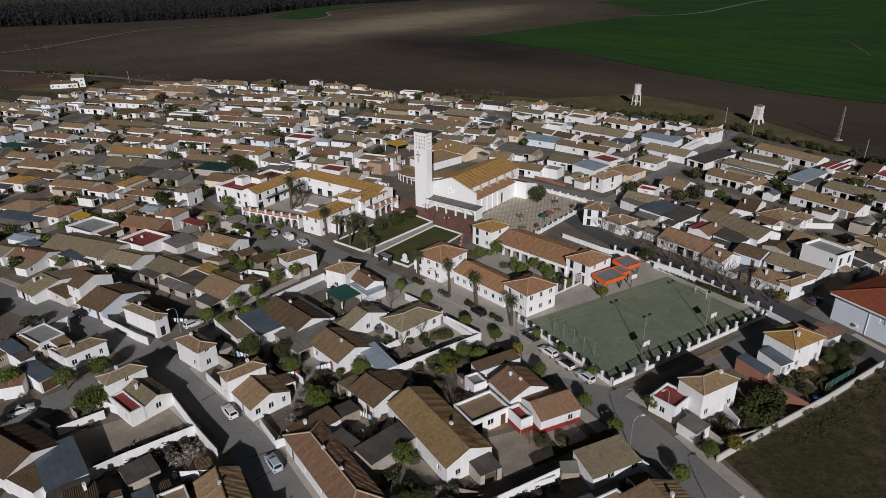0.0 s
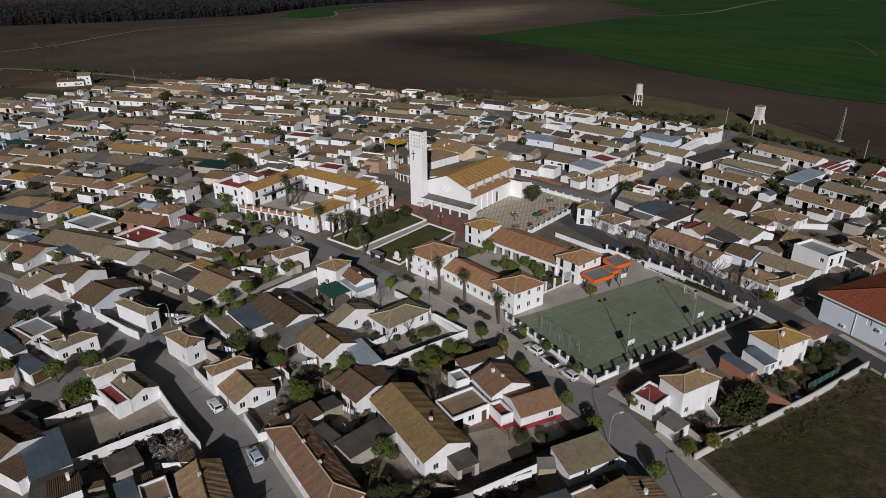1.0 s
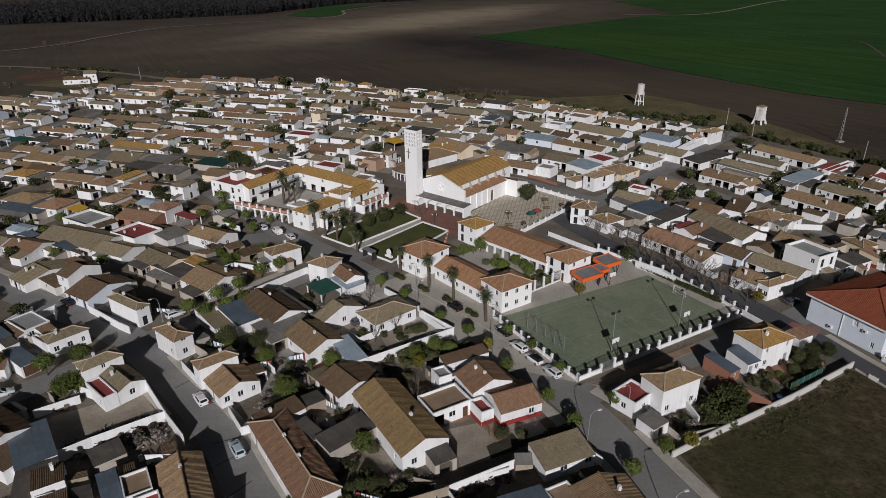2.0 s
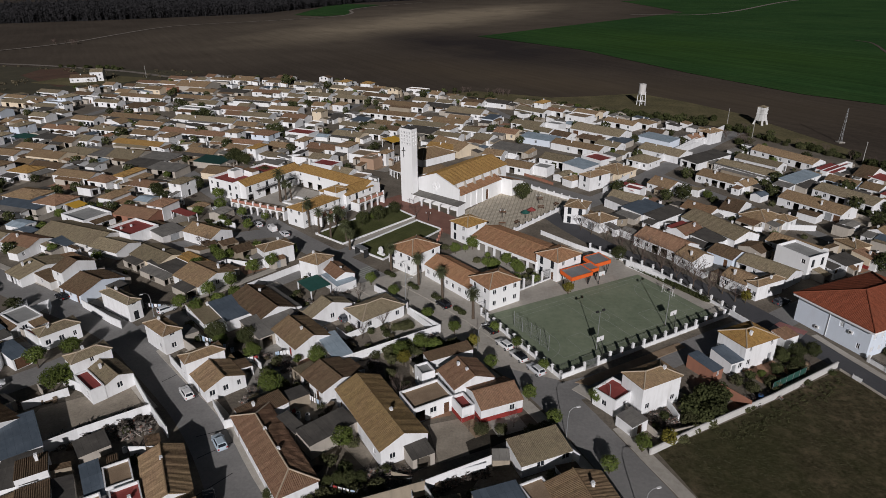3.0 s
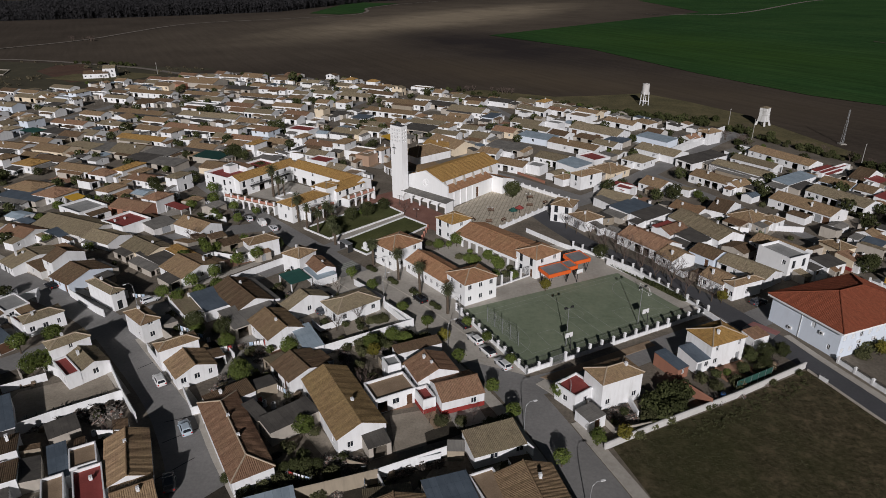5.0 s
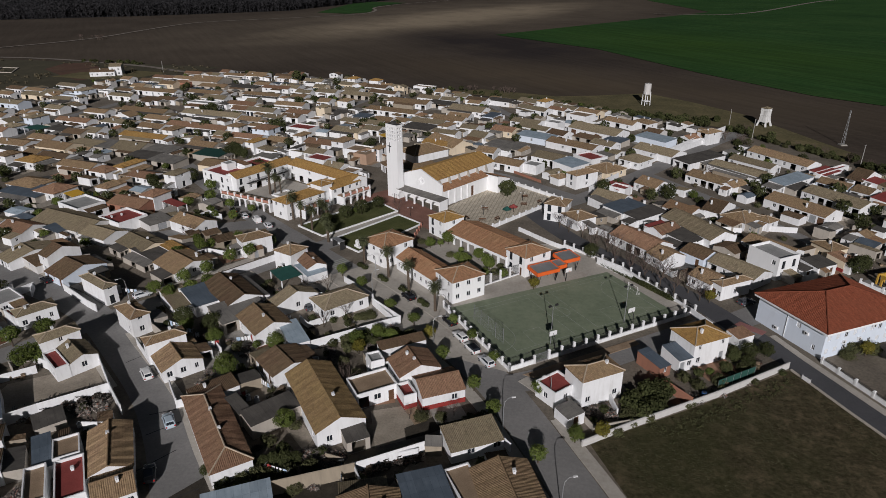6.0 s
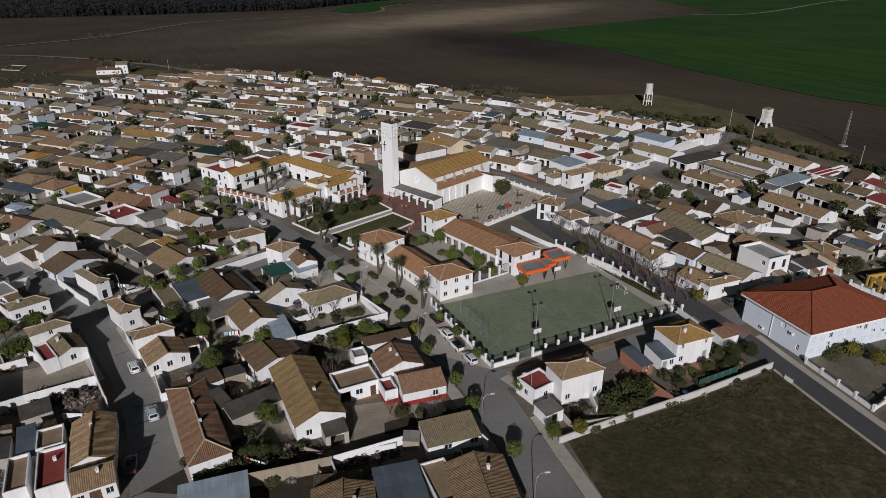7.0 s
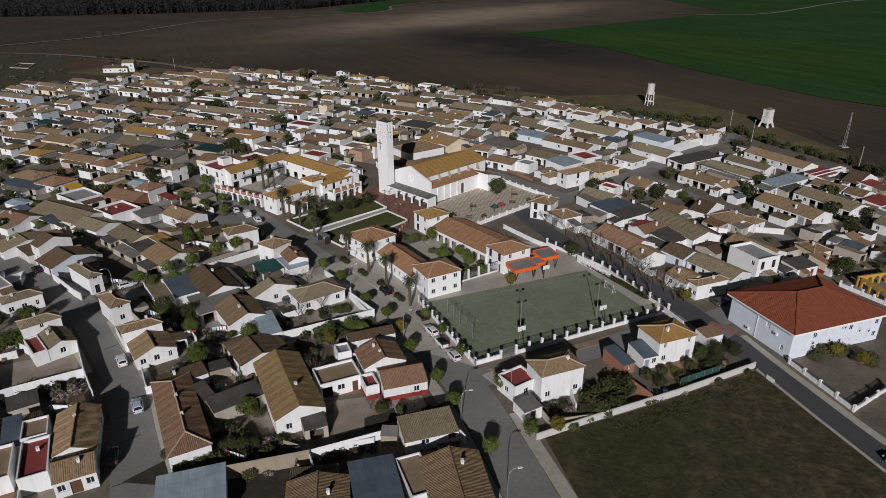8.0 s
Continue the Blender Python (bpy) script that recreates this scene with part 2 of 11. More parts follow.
def prism(bm, pts, r0, r1=None, sides=6, cap=True):
    """A tube along points, tapering from r0 to r1."""
    r1 = r0 if r1 is None else r1
    rings, k = [], len(pts) - 1
    for i, p in enumerate(pts):
        p = Vector(p)
        d = (Vector(pts[min(i + 1, k)]) - Vector(pts[max(i - 1, 0)])).normalized()
        a = d.cross(Vector((0, 0, 1)) if abs(d.z) < 0.9 else Vector((1, 0, 0))).normalized()
        b = d.cross(a)
        r = r0 + (r1 - r0) * i / max(k, 1)
        rings.append([bm.verts.new(p + a * (r * math.cos(t)) + b * (r * math.sin(t))) for t in (2 * math.pi * s / sides for s in range(sides))])
    for q0, q1 in zip(rings, rings[1:]):
        for s in range(sides):
            u = (s + 1) % sides
            bm.faces.new((q0[s], q0[u], q1[u], q1[s]))
    if cap:
        bm.faces.new(rings[0])
        bm.faces.new(rings[-1][::-1])


def slab(bm, pts, z0, z1):
    """An upright prism over a polygon given anticlockwise."""
    a = [bm.verts.new((x, y, z0)) for x, y in pts]
    b = [bm.verts.new((x, y, z1)) for x, y in pts]
    bm.faces.new(a[::-1])
    bm.faces.new(b)
    for i in range(len(pts)):
        j = (i + 1) % len(pts)
        bm.faces.new((a[i], a[j], b[j], b[i]))


def ribbed(bm, e0, e1, r0, r1, pitch=0.27, lift=0.046, thick=0.1):
    """A roof slope from the eave e0-e1 up to the ridge r0-r1 (parallel to it, or one point), in ribs that run down the slope."""
    e0, e1, r0, r1 = (Vector(p) for p in (e0, e1, r0, r1))
    uv = bm.loops.layers.uv.verify()
    L = (e1 - e0).length
    ax = (e1 - e0) / L
    a, b = (r0 - e0).dot(ax), (r1 - e0).dot(ax)
    up = (r0 - e0) - ax * a
    H = up.length
    nrm = ax.cross(up).normalized()
    s, n = [], max(2, round(L / pitch))
    s = sorted(set([L * i / (2 * n) for i in range(2 * n + 1)] + [min(max(a, 0), L), min(max(b, 0), L)]))
    rows = []
    for q in s:
        f = 1.0
        if q < a:
            f = q / a
        elif q > b:
            f = (L - q) / (L - b)
        k = round(q / L * 2 * n)
        o = nrm * (lift * (1 + 0.35 * math.sin(k * 12.9898 + L * 7.1)) if k % 2 else 0.012 * math.sin(k * 4.1 + L))
        bot, top = e0 + ax * q + o, e0 + ax * q + up * f + o
        rows.append((q, f, bm.verts.new(bot), bm.verts.new(top) if f > 1e-4 else None))
    for (q0, f0, b0, t0), (q1, f1, b1, t1) in zip(rows, rows[1:]):
        vs = [b0, b1] + ([t1] if t1 else []) + ([t0] if t0 else [])
        if len(vs) < 3:
            continue
        face = bm.faces.new(vs)
        for lp in face.loops:
            lp[uv].uv = (q0 if lp.vert in (b0, t0) else q1, H * (0 if lp.vert in (b0, b1) else (f0 if lp.vert == t0 else f1)))
    # eave edge
    d = -nrm * thick
    under = [bm.verts.new(r[2].co + d) for r in rows]
    for i in range(len(rows) - 1):
        bm.faces.new((rows[i + 1][2], rows[i][2], under[i], under[i + 1]))


def sheet(bm, e0, e1, r1, r0, thick=0.08):
    """A plain sloping plate, eave e0-e1 and top r0-r1, with UVs in metres."""
    uv = bm.loops.layers.uv.verify()
    p = [Vector(q) for q in (e0, e1, r1, r0)]
    nrm = (p[1] - p[0]).cross(p[3] - p[0]).normalized() * thick
    a, b = [bm.verts.new(q) for q in p], [bm.verts.new(q - nrm) for q in p]
    L, H = (p[1] - p[0]).length, (p[3] - p[0]).length
    f = bm.faces.new(a)
    for lp, c in zip(f.loops, ((0, 0), (L, 0), (L, H), (0, H))):
        lp[uv].uv = c
    bm.faces.new(b[::-1])
    for i in range(4):
        j = (i + 1) % 4
        bm.faces.new((a[j], a[i], b[i], b[j]))


def facade(bm, p0, ax, L, h, openings, depth=0.16, top=None):
    """One wall face from p0 along ax with rectangular openings (s0, s1, z0, z1) and their reveals; top: list of (s, z) above h, for a gable."""
    p0, ax = Vector(p0), Vector((ax[0], ax[1], 0))
    n = Vector((ax.y, -ax.x, 0))

    def P(s, z, d=0.0):
        return bm.verts.new(p0 + ax * s + Vector((0, 0, z)) - n * d)

    cuts = sorted({0.0, L} | {o[0] for o in openings} | {o[1] for o in openings})
    for s0, s1 in zip(cuts, cuts[1:]):
        if s1 - s0 < 1e-5:
            continue
        m, z = (s0 + s1) / 2, 0.0
        for o in sorted((o for o in openings if o[0] < m < o[1]), key=lambda o: o[2]):
            if o[2] > z + 1e-5:
                bm.faces.new((P(s0, z), P(s1, z), P(s1, o[2]), P(s0, o[2])))
            z = o[3]
        bm.faces.new((P(s0, z), P(s1, z), P(s1, h), P(s0, h)))
    for s0, s1, z0, z1 in openings:
        q = [(s0, z0), (s1, z0), (s1, z1), (s0, z1)]
        for i in range(4):
            a, b = q[i], q[(i + 1) % 4]
            bm.faces.new((P(*b), P(*a), P(*a, depth), P(*b, depth)))
    if top:
        bm.faces.new([P(0, h)] + [P(L, h)] + [P(s, z) for s, z in top])


def window(parent, p0, ax, o, depth=0.16, frame_mat=None, door=False, door_mat=None, sill=False, pane=None):
    """A window or door set into an opening of a facade: frame, pane, and a sill."""
    p0, ax = Vector(p0), Vector(ax)
    n = Vector((ax.y, -ax.x, 0))
    s0, s1, z0, z1 = o
    rz = math.degrees(math.atan2(ax.y, ax.x))
    base = p0 + ax * ((s0 + s1) / 2) + Vector((0, 0, z0)) - n * depth
    m = pose(*base, 0, 0, rz)
    w, h = s1 - s0, z1 - z0
    bm = bmesh.new()
    t = 0.07
    if door:
        box(bm, -w / 2, -0.02, 0, w / 2, 0.03, h)
        box(bm, -w / 2 + 0.12, -0.045, 0.15, -0.06, -0.02, h * 0.45)
        box(bm, 0.06, -0.045, 0.15, w / 2 - 0.12, -0.02, h * 0.45)
        box(bm, -w / 2 + 0.12, -0.045, h * 0.52, -0.06, -0.02, h - 0.15)
        box(bm, 0.06, -0.045, h * 0.52, w / 2 - 0.12, -0.02, h - 0.15)
        ob = part("door", bm, door_mat or WOOD, parent)
        ob.matrix_basis = m
        return ob
    # frame with one mullion, as one welded lattice
    xs, zs = (-w / 2, -w / 2 + t, -t / 2, t / 2, w / 2 - t, w / 2), (0, t, h - t, h)
    F = [[bm.verts.new((x, -0.05, z)) for z in zs] for x in xs]
    for i in range(5):
        for k in range(3):
            if not (i in (1, 3) and k == 1):
                bm.faces.new((F[i][k], F[i + 1][k], F[i + 1][k + 1], F[i][k + 1]))
    for i in (1, 3):
        q = [F[i][1], F[i + 1][1], F[i + 1][2], F[i][2]]
        b_ = [bm.verts.new(v.co + Vector((0, 0.045, 0))) for v in q]
        for k in range(4):
            bm.faces.new((q[(k + 1) % 4], q[k], b_[k], b_[(k + 1) % 4]))
    ob = part("window", bm, frame_mat or FRAME_W, parent)
    ob.matrix_basis = m
    bm = bmesh.new()
    box(bm, -w / 2 + t, -0.01, t, w / 2 - t, 0.01, h - t)
    part("shutter" if pane else "pane", bm, pane or GLASS, ob)
    if sill:
        bm = bmesh.new()
        box(bm, -w / 2 - 0.06, -depth - 0.07, -0.07, w / 2 + 0.06, -depth + 0.002, -0.004)
        part("sill", bm, WHITE, ob)
    return ob


def chimney(parent, x, y, z0, z1, s=0.2, cap=True, mat=None):
    bm = bmesh.new()
    box(bm, x - s, y - s, z0, x + s, y + s, z1)
    box(bm, x - s - 0.06, y - s - 0.06, z1 - 0.02, x + s + 0.06, y + s + 0.06, z1 + 0.07)
    if cap:
        for dx in (-1, 1):
            for dy in (-1, 1):
                box(bm, x + dx * s * 0.7 - 0.06, y + dy * s * 0.7 - 0.06, z1 + 0.07, x + dx * s * 0.7 + 0.06, y + dy * s * 0.7 + 0.06, z1 + 0.28)
        box(bm, x - s - 0.03, y - s - 0.03, z1 + 0.28, x + s + 0.03, y + s + 0.03, z1 + 0.36)
    return part("chimney", bm, mat or WHITE, parent)


SIDES = {"S": ((-1, -1), (1, 0)), "E": ((1, -1), (0, 1)), "N": ((1, 1), (-1, 0)), "W": ((-1, 1), (0, -1))}
LOTS = []           # houses and sheds, for what stands beside them
PLOTS = []          # footprints of what stands already: x, y, rot, half width, half depth


def claim(x, y, rot, w, d):
    PLOTS.append((x, y, math.cos(radians(rot)), math.sin(radians(rot)), w / 2, d / 2))


def is_free(x, y, r):
    for px, py, c, s, hw, hd in PLOTS:
        dx, dy = x - px, y - py
        u, v = abs(c * dx + s * dy) - hw, abs(-s * dx + c * dy) - hd
        if u < r and v < r:
            return False
    return True


def house(x, y, rot, w, d, h=3.0, roof="gx", rise=None, tile=None, wall=None, plan="", seed=0, label="", over=0.22, chim=1, cat="house",
          name="house", bars=True, ridge=True, high="N", flat=None, parapet=0.7, group="village houses", z=0.0, dado=None):
    """A rendered house of w x d metres, eaves at h. roof: gx, gy (ridge along x or y), hip, shed (high side given) or flat.
    plan: sides with openings, such as "S:wdw W:w" (w window, d door, g wide doorway, . plain bay), storeys parted by /."""
    rng = random.Random(seed * 7919 + int(x * 10) * 31 + int(y * 10))
    wall, tile = wall or WHITE, tile or TILE_BROWN
    e = thing(name, x, y, rot, label or "whitewashed village house with a clay tile roof", cat, group, z)
    claim(x, y, rot, w, d)
    LOTS.append((x, y, rot, w, d, h, cat))
    hw, hd = w / 2, d / 2
    if rise is None:
        rise = 0.2 * (d if roof == "gx" else w if roof == "gy" else min(w, d)) * (1 if roof == "shed" else 1.0)
    storeys = 2 if h > 4.2 else 1
    if not plan:
        long_x = w >= d
        bays = lambda L: "".join(rng.choice("ww.") for _ in range(max(1, int(L / 3.2))))
        s = list(bays(w))
        if s:
            s[rng.randrange(len(s))] = "d"
        ss = "".join(s) + ("/" + bays(w) if storeys == 2 else "")
        ws = bays(d) + ("/" + bays(d) if storeys == 2 else "")
        plan = f"S:{ss} W:{ws} E:{'w' if rng.random() < 0.5 else '.'}"
    spec = dict(t.split(":") for t in plan.split())
    bm = bmesh.new()
    fits = []
    for side, ((sx, sy), ax) in SIDES.items():
        L = w if side in "SN" else d
        p0 = (sx * hw, sy * hd, 0)
        ops = []
        if side in spec:
            levels = spec[side].split("/")
            for li, row in enumerate(levels):
                zb = li * 2.75
                n = len(row)
                for i, ch in enumerate(row):
                    c = L * (i + 0.5) / n
                    if ch in "wWvs":
                        ww = min(1.0 if ch in "ws" else 1.3 if ch == "W" else 0.7, L / n * 0.7)
                        z0, z1 = zb + 1.0, zb + 2.15
                    elif ch == "d":
                        ww, z0, z1 = min(1.05, L / n * 0.7), zb + 0.02, zb + 2.15
                    elif ch == "b":
                        ww, z0, z1 = min(1.1, L / n * 0.7), zb + 0.15, zb + 2.2
                    elif ch == "o":
                        ww, z0, z1 = min(2.2, L / n * 0.72), zb + 0.02, zb + 2.25
                    elif ch == "g":
                        ww, z0, z1 = min(2.6, L / n * 0.8), zb + 0.02, zb + 2.3
                    else:
                        continue
                    z1 = min(z1, h - 0.15)
                    if z1 - z0 > 0.3:
                        ops.append((c - ww / 2, c + ww / 2, z0, z1))
                        if ch != "o":
                            fits.append((p0, ax, ops[-1], ch))
        top = None
        if roof == "gx" and side in "EW":
            top = [(L / 2, h + rise)]
        elif roof == "gy" and side in "SN":
            top = [(L / 2, h + rise)]
        elif roof == "shed":
            k = "SENW".index(high)
            me_ = "SENW".index(side)
            if me_ == k:
                top = [(L, h + rise), (0, h + rise)]
            elif me_ == (k + 1) % 4:
                top = [(0, h + rise)]
            elif me_ == (k - 1) % 4:
                top = [(L, h + rise)]
        hh = h + (parapet if roof == "flat" else 0)
        facade(bm, p0, ax, L, hh, ops, top=top)
    if roof == "flat":
        t = 0.2
        zt, zi = h + parapet, h
        o = [(-hw, -hd), (hw, -hd), (hw, hd), (-hw, hd)]
        i_ = [(-hw + t, -hd + t), (hw - t, -hd + t), (hw - t, hd - t), (-hw + t, hd - t)]
        for a in range(4):
            b = (a + 1) % 4
            bm.faces.new([bm.verts.new((*p, q)) for p, q in ((o[a], zt), (o[b], zt), (i_[b], zt), (i_[a], zt))])
            bm.faces.new([bm.verts.new((*p, q)) for p, q in ((i_[b], zi), (i_[a], zi), (i_[a], zt), (i_[b], zt))])
    part("wall", bm, wall, e)
    if dado:
        bm = bmesh.new()
        for side, ((sx, sy), ax) in SIDES.items():
            L = w if side in "SN" else d
            n = Vector((ax[1], -ax[0], 0)) * 0.025
            doors = sorted((o[0], o[1]) for p, a, o, c in fits if a == ax and c in "dg")
            s = 0.0
            for a, b in doors + [(L, L)]:
                if a - s > 0.05:
                    p, q = Vector((sx * hw, sy * hd, 0)) + Vector((*ax, 0)) * s, Vector((sx * hw, sy * hd, 0)) + Vector((*ax, 0)) * a
                    v = [bm.verts.new(k) for k in (p + n, q + n, q + n + Vector((0, 0, 0.95)), p + n + Vector((0, 0, 0.95)), p + Vector((0, 0, 0.95)), q + Vector((0, 0, 0.95)))]
                    bm.faces.new(v[:4])
                    bm.faces.new((v[3], v[2], v[5], v[4]))
                s = b
        part("dado", bm, dado, e, "painted dado band")
    # roof
    z = h
    bm = bmesh.new()
    o = over
    if roof == "gx":
        k = rise / hd
        z0 = z - o * k + 0.04
        ribbed(bm, (-hw - 0.1, -hd - o, z0), (hw + 0.1, -hd - o, z0), (-hw - 0.1, 0, z + rise + 0.04), (hw + 0.1, 0, z + rise + 0.04))
        ribbed(bm, (hw + 0.1, hd + o, z0), (-hw - 0.1, hd + o, z0), (hw + 0.1, 0, z + rise + 0.04), (-hw - 0.1, 0, z + rise + 0.04))
        lines = [((-hw - 0.1, 0, z + rise + 0.05), (hw + 0.1, 0, z + rise + 0.05))]
    elif roof == "gy":
        k = rise / hw
        z0 = z - o * k + 0.04
        ribbed(bm, (hw + o, -hd - 0.1, z0), (hw + o, hd + 0.1, z0), (0, -hd - 0.1, z + rise + 0.04), (0, hd + 0.1, z + rise + 0.04))
        ribbed(bm, (-hw - o, hd + 0.1, z0), (-hw - o, -hd - 0.1, z0), (0, hd + 0.1, z + rise + 0.04), (0, -hd - 0.1, z + rise + 0.04))
        lines = [((0, -hd - 0.1, z + rise + 0.05), (0, hd + 0.1, z + rise + 0.05))]
    elif roof == "hip":
        a, b = hw + o, hd + o
        z0 = z + 0.03
        m = min(a, b)
        r0, r1 = ((-(a - m), 0), (a - m, 0)) if a >= b else ((0, -(b - m)), (0, b - m))
        zr = z + rise + 0.05
        c = [(-a, -b, z0), (a, -b, z0), (a, b, z0), (-a, b, z0)]
        R0, R1 = (*r0, zr), (*r1, zr)
        if a >= b:
            ribbed(bm, c[0], c[1], R0, R1)
            ribbed(bm, c[2], c[3], R1, R0)
            ribbed(bm, c[1], c[2], R1, R1)
            ribbed(bm, c[3], c[0], R0, R0)
            ends = ((c[0], R0), (c[3], R0), (c[1], R1), (c[2], R1))
        else:
            ribbed(bm, c[1], c[2], R0, R1)
            ribbed(bm, c[3], c[0], R1, R0)
            ribbed(bm, c[0], c[1], R0, R0)
            ribbed(bm, c[2], c[3], R1, R1)
            ends = ((c[0], R0), (c[1], R0), (c[2], R1), (c[3], R1))
        lines = list(ends) + ([(R0, R1)] if abs(a - b) > 0.3 else [])
        box(bm, -a, -b, z0 - 0.14, a, b, z0 - 0.03)
    elif roof == "shed":
        c = {"S": ((hw, hd), (-hw, hd), (-hw, -hd), (hw, -hd)), "N": ((-hw, -hd), (hw, -hd), (hw, hd), (-hw, hd)),
             "E": ((-hw, hd), (-hw, -hd), (hw, -hd), (hw, hd)), "W": ((hw, -hd), (hw, hd), (-hw, hd), (-hw, -hd))}[high]
        g = 1.03
        q = [(c[0][0] * g, c[0][1] * g, z + 0.03), (c[1][0] * g, c[1][1] * g, z + 0.03), (c[2][0] * g, c[2][1] * g, z + rise + 0.05), (c[3][0] * g, c[3][1] * g, z + rise + 0.05)]
        if tile in TILED:
            ribbed(bm, q[0], q[1], q[3], q[2])
        else:
            sheet(bm, *q)
        lines = []
    else:
        box(bm, -hw + 0.2, -hd + 0.2, z - 0.1, hw - 0.2, hd - 0.2, z + 0.01)
        lines = []
    part("terrace_floor" if roof == "flat" else "roof", bm, (flat or TERRACE_TAN) if roof == "flat" else tile, e)
    if ridge and lines and tile in TILED:
        bm = bmesh.new()
        for p, q in lines:
            prism(bm, [Vector(p) + Vector((0, 0, 0.03)), Vector(q) + Vector((0, 0, 0.03))], 0.13, 0.13, 6)
        part("ridge", bm, MORTAR if roof == "hip" and tile is not TILE_BIG else tile, e)
    for p0, ax, op, ch in fits:
        window(e, p0, (*ax, 0), op, door=ch in "dg",
               door_mat=rng.choice((WOOD, WOOD, GREY_DOOR, GREY_DOOR) if ch == "g" else (WOOD, WOOD, GREY_DOOR, GREY_DOOR)), sill=bars and ch == 'w', pane=SHUTTER if ch == 's' else None, frame_mat=FRAME_D if ch == "b" else FRAME_W)
    for _ in range(chim):
        cx, cy = rng.uniform(-0.6, 0.6) * hw, rng.choice((-1, 1)) * rng.uniform(0.2, 0.45) * hd
        chimney(e, cx, cy, z - 0.2, z + (rise * 0.75 if roof != "flat" else 0) + rng.uniform(0.3, 0.6))
    return e


TILED = {TILE_BROWN, TILE_RUST, TILE_GREY, TILE_DARK, TILE_RED, TILE_SCHOOL, TILE_OCHRE, TILE_BIG}
SHUTTER = mottled("white roller shutter", (0.5, 0.52, 0.54), (0.6, 0.62, 0.64), (0.66, 0.68, 0.7), 1, 8, 0.6)
GREY_DOOR = mottled("grey metal door", (0.2, 0.21, 0.22), (0.28, 0.29, 0.3), (0.34, 0.35, 0.36), 1, 8, 0.6)


def canopy(x, y, rot, w, d, h, mat, label):
    """An awning: a thin sloping cover with a hem, on four posts."""
    e = thing("awning", x, y, rot, label, "awning", "awnings")
    claim(x, y, rot, w, d)
    bm = bmesh.new()
    sheet(bm, (-w / 2, -d / 2, h - 0.15), (w / 2, -d / 2, h - 0.15), (w / 2, d / 2, h + 0.15), (-w / 2, d / 2, h + 0.15), 0.04)
    part("cover", bm, mat, e)
    for sx in (-1, 1):
        for sy in (-1, 1):
            bm = bmesh.new()
            box(bm, sx * (w / 2 - 0.15) - 0.12, sy * (d / 2 - 0.15) - 0.12, 0, sx * (w / 2 - 0.15) + 0.12, sy * (d / 2 - 0.15) + 0.12, h - 0.2 if sy < 0 else h + 0.08)
            part("post", bm, WHITE, e)
    return e


def garden_wall(points, h=1.6, t=0.2, mat=None, label="", posts=0.0, post_h=0.0, name="garden_wall", z=0.0):
    """A rendered wall along points, with a sloped coping."""
    e = thing(name, points[0][0], points[0][1], 0, label or "whitewashed masonry yard wall", "wall", "yard walls", z, "structure")
    o = Vector(points[0])
    for a, b in zip(points, points[1:]):
        a, b = Vector(a) - o, Vector(b) - o
        L = (b - a).length
        bm = bmesh.new()
        box(bm, -t / 2, -t / 2, 0, L + t / 2, t / 2, h)
        v = [bm.verts.new(p) for p in ((-t * 0.8, -t * 0.75, h), (L + t * 0.8, -t * 0.75, h), (L + t * 0.8, t * 0.75, h), (-t * 0.8, t * 0.75, h), (-t * 0.8, 0, h + 0.09), (L + t * 0.8, 0, h + 0.09))]
        for f in ((0, 1, 5, 4), (2, 3, 4, 5), (0, 4, 3), (1, 2, 5), (3, 2, 1, 0)):
            bm.faces.new([v[i] for i in f])
        ob = part("wall_run", bm, mat or WHITE, e)
        ob.matrix_basis = pose(a.x, a.y, 0, 0, 0, math.degrees(math.atan2(b.y - a.y, b.x - a.x)))
        if posts:
            k = max(1, round(L / posts))
            for i in range(k + 1):
                bm = bmesh.new()
                bevelled_box(bm, -0.2, -0.2, 0, 0.2, 0.2, post_h, 0.06)
                pb = part("pillar", bm, mat or WHITE, e)
                p = a + (b - a) * (i / k)
                pb.matrix_basis = pose(p.x, p.y, 0, 0, 0, math.degrees(math.atan2(b.y - a.y, b.x - a.x)))
    return e


def ribbon(points, width, z, offset=0.0):
    """Left and right edge points of a strip along a polyline."""
    out = []
    k = len(points) - 1
    for i, p in enumerate(points):
        a, b = Vector(points[max(i - 1, 0)]), Vector(points[min(i + 1, k)])
        d = (b - a).normalized()
        n = Vector((-d.y, d.x))
        out.append((Vector(p) + n * (offset + width / 2), Vector(p) + n * (offset - width / 2)))
    return out


def smooth_line(points, step=2.0):
    """A polyline rounded by Catmull-Rom."""
    P = [Vector(p) for p in points]
    P = [P[0] * 2 - P[1]] + P + [P[-1] * 2 - P[-2]]
    out = []
    for i in range(1, len(P) - 2):
        n = max(1, int((P[i + 1] - P[i]).length / step))
        for j in range(n):
            t = j / n
            out.append(0.5 * ((2 * P[i]) + (P[i + 1] - P[i - 1]) * t + (2 * P[i - 1] - 5 * P[i] + 4 * P[i + 1] - P[i + 2]) * t * t + (3 * P[i] - P[i - 1] - 3 * P[i + 1] + P[i + 2]) * t ** 3))
    out.append(P[-2])
    return out


ROADS = []


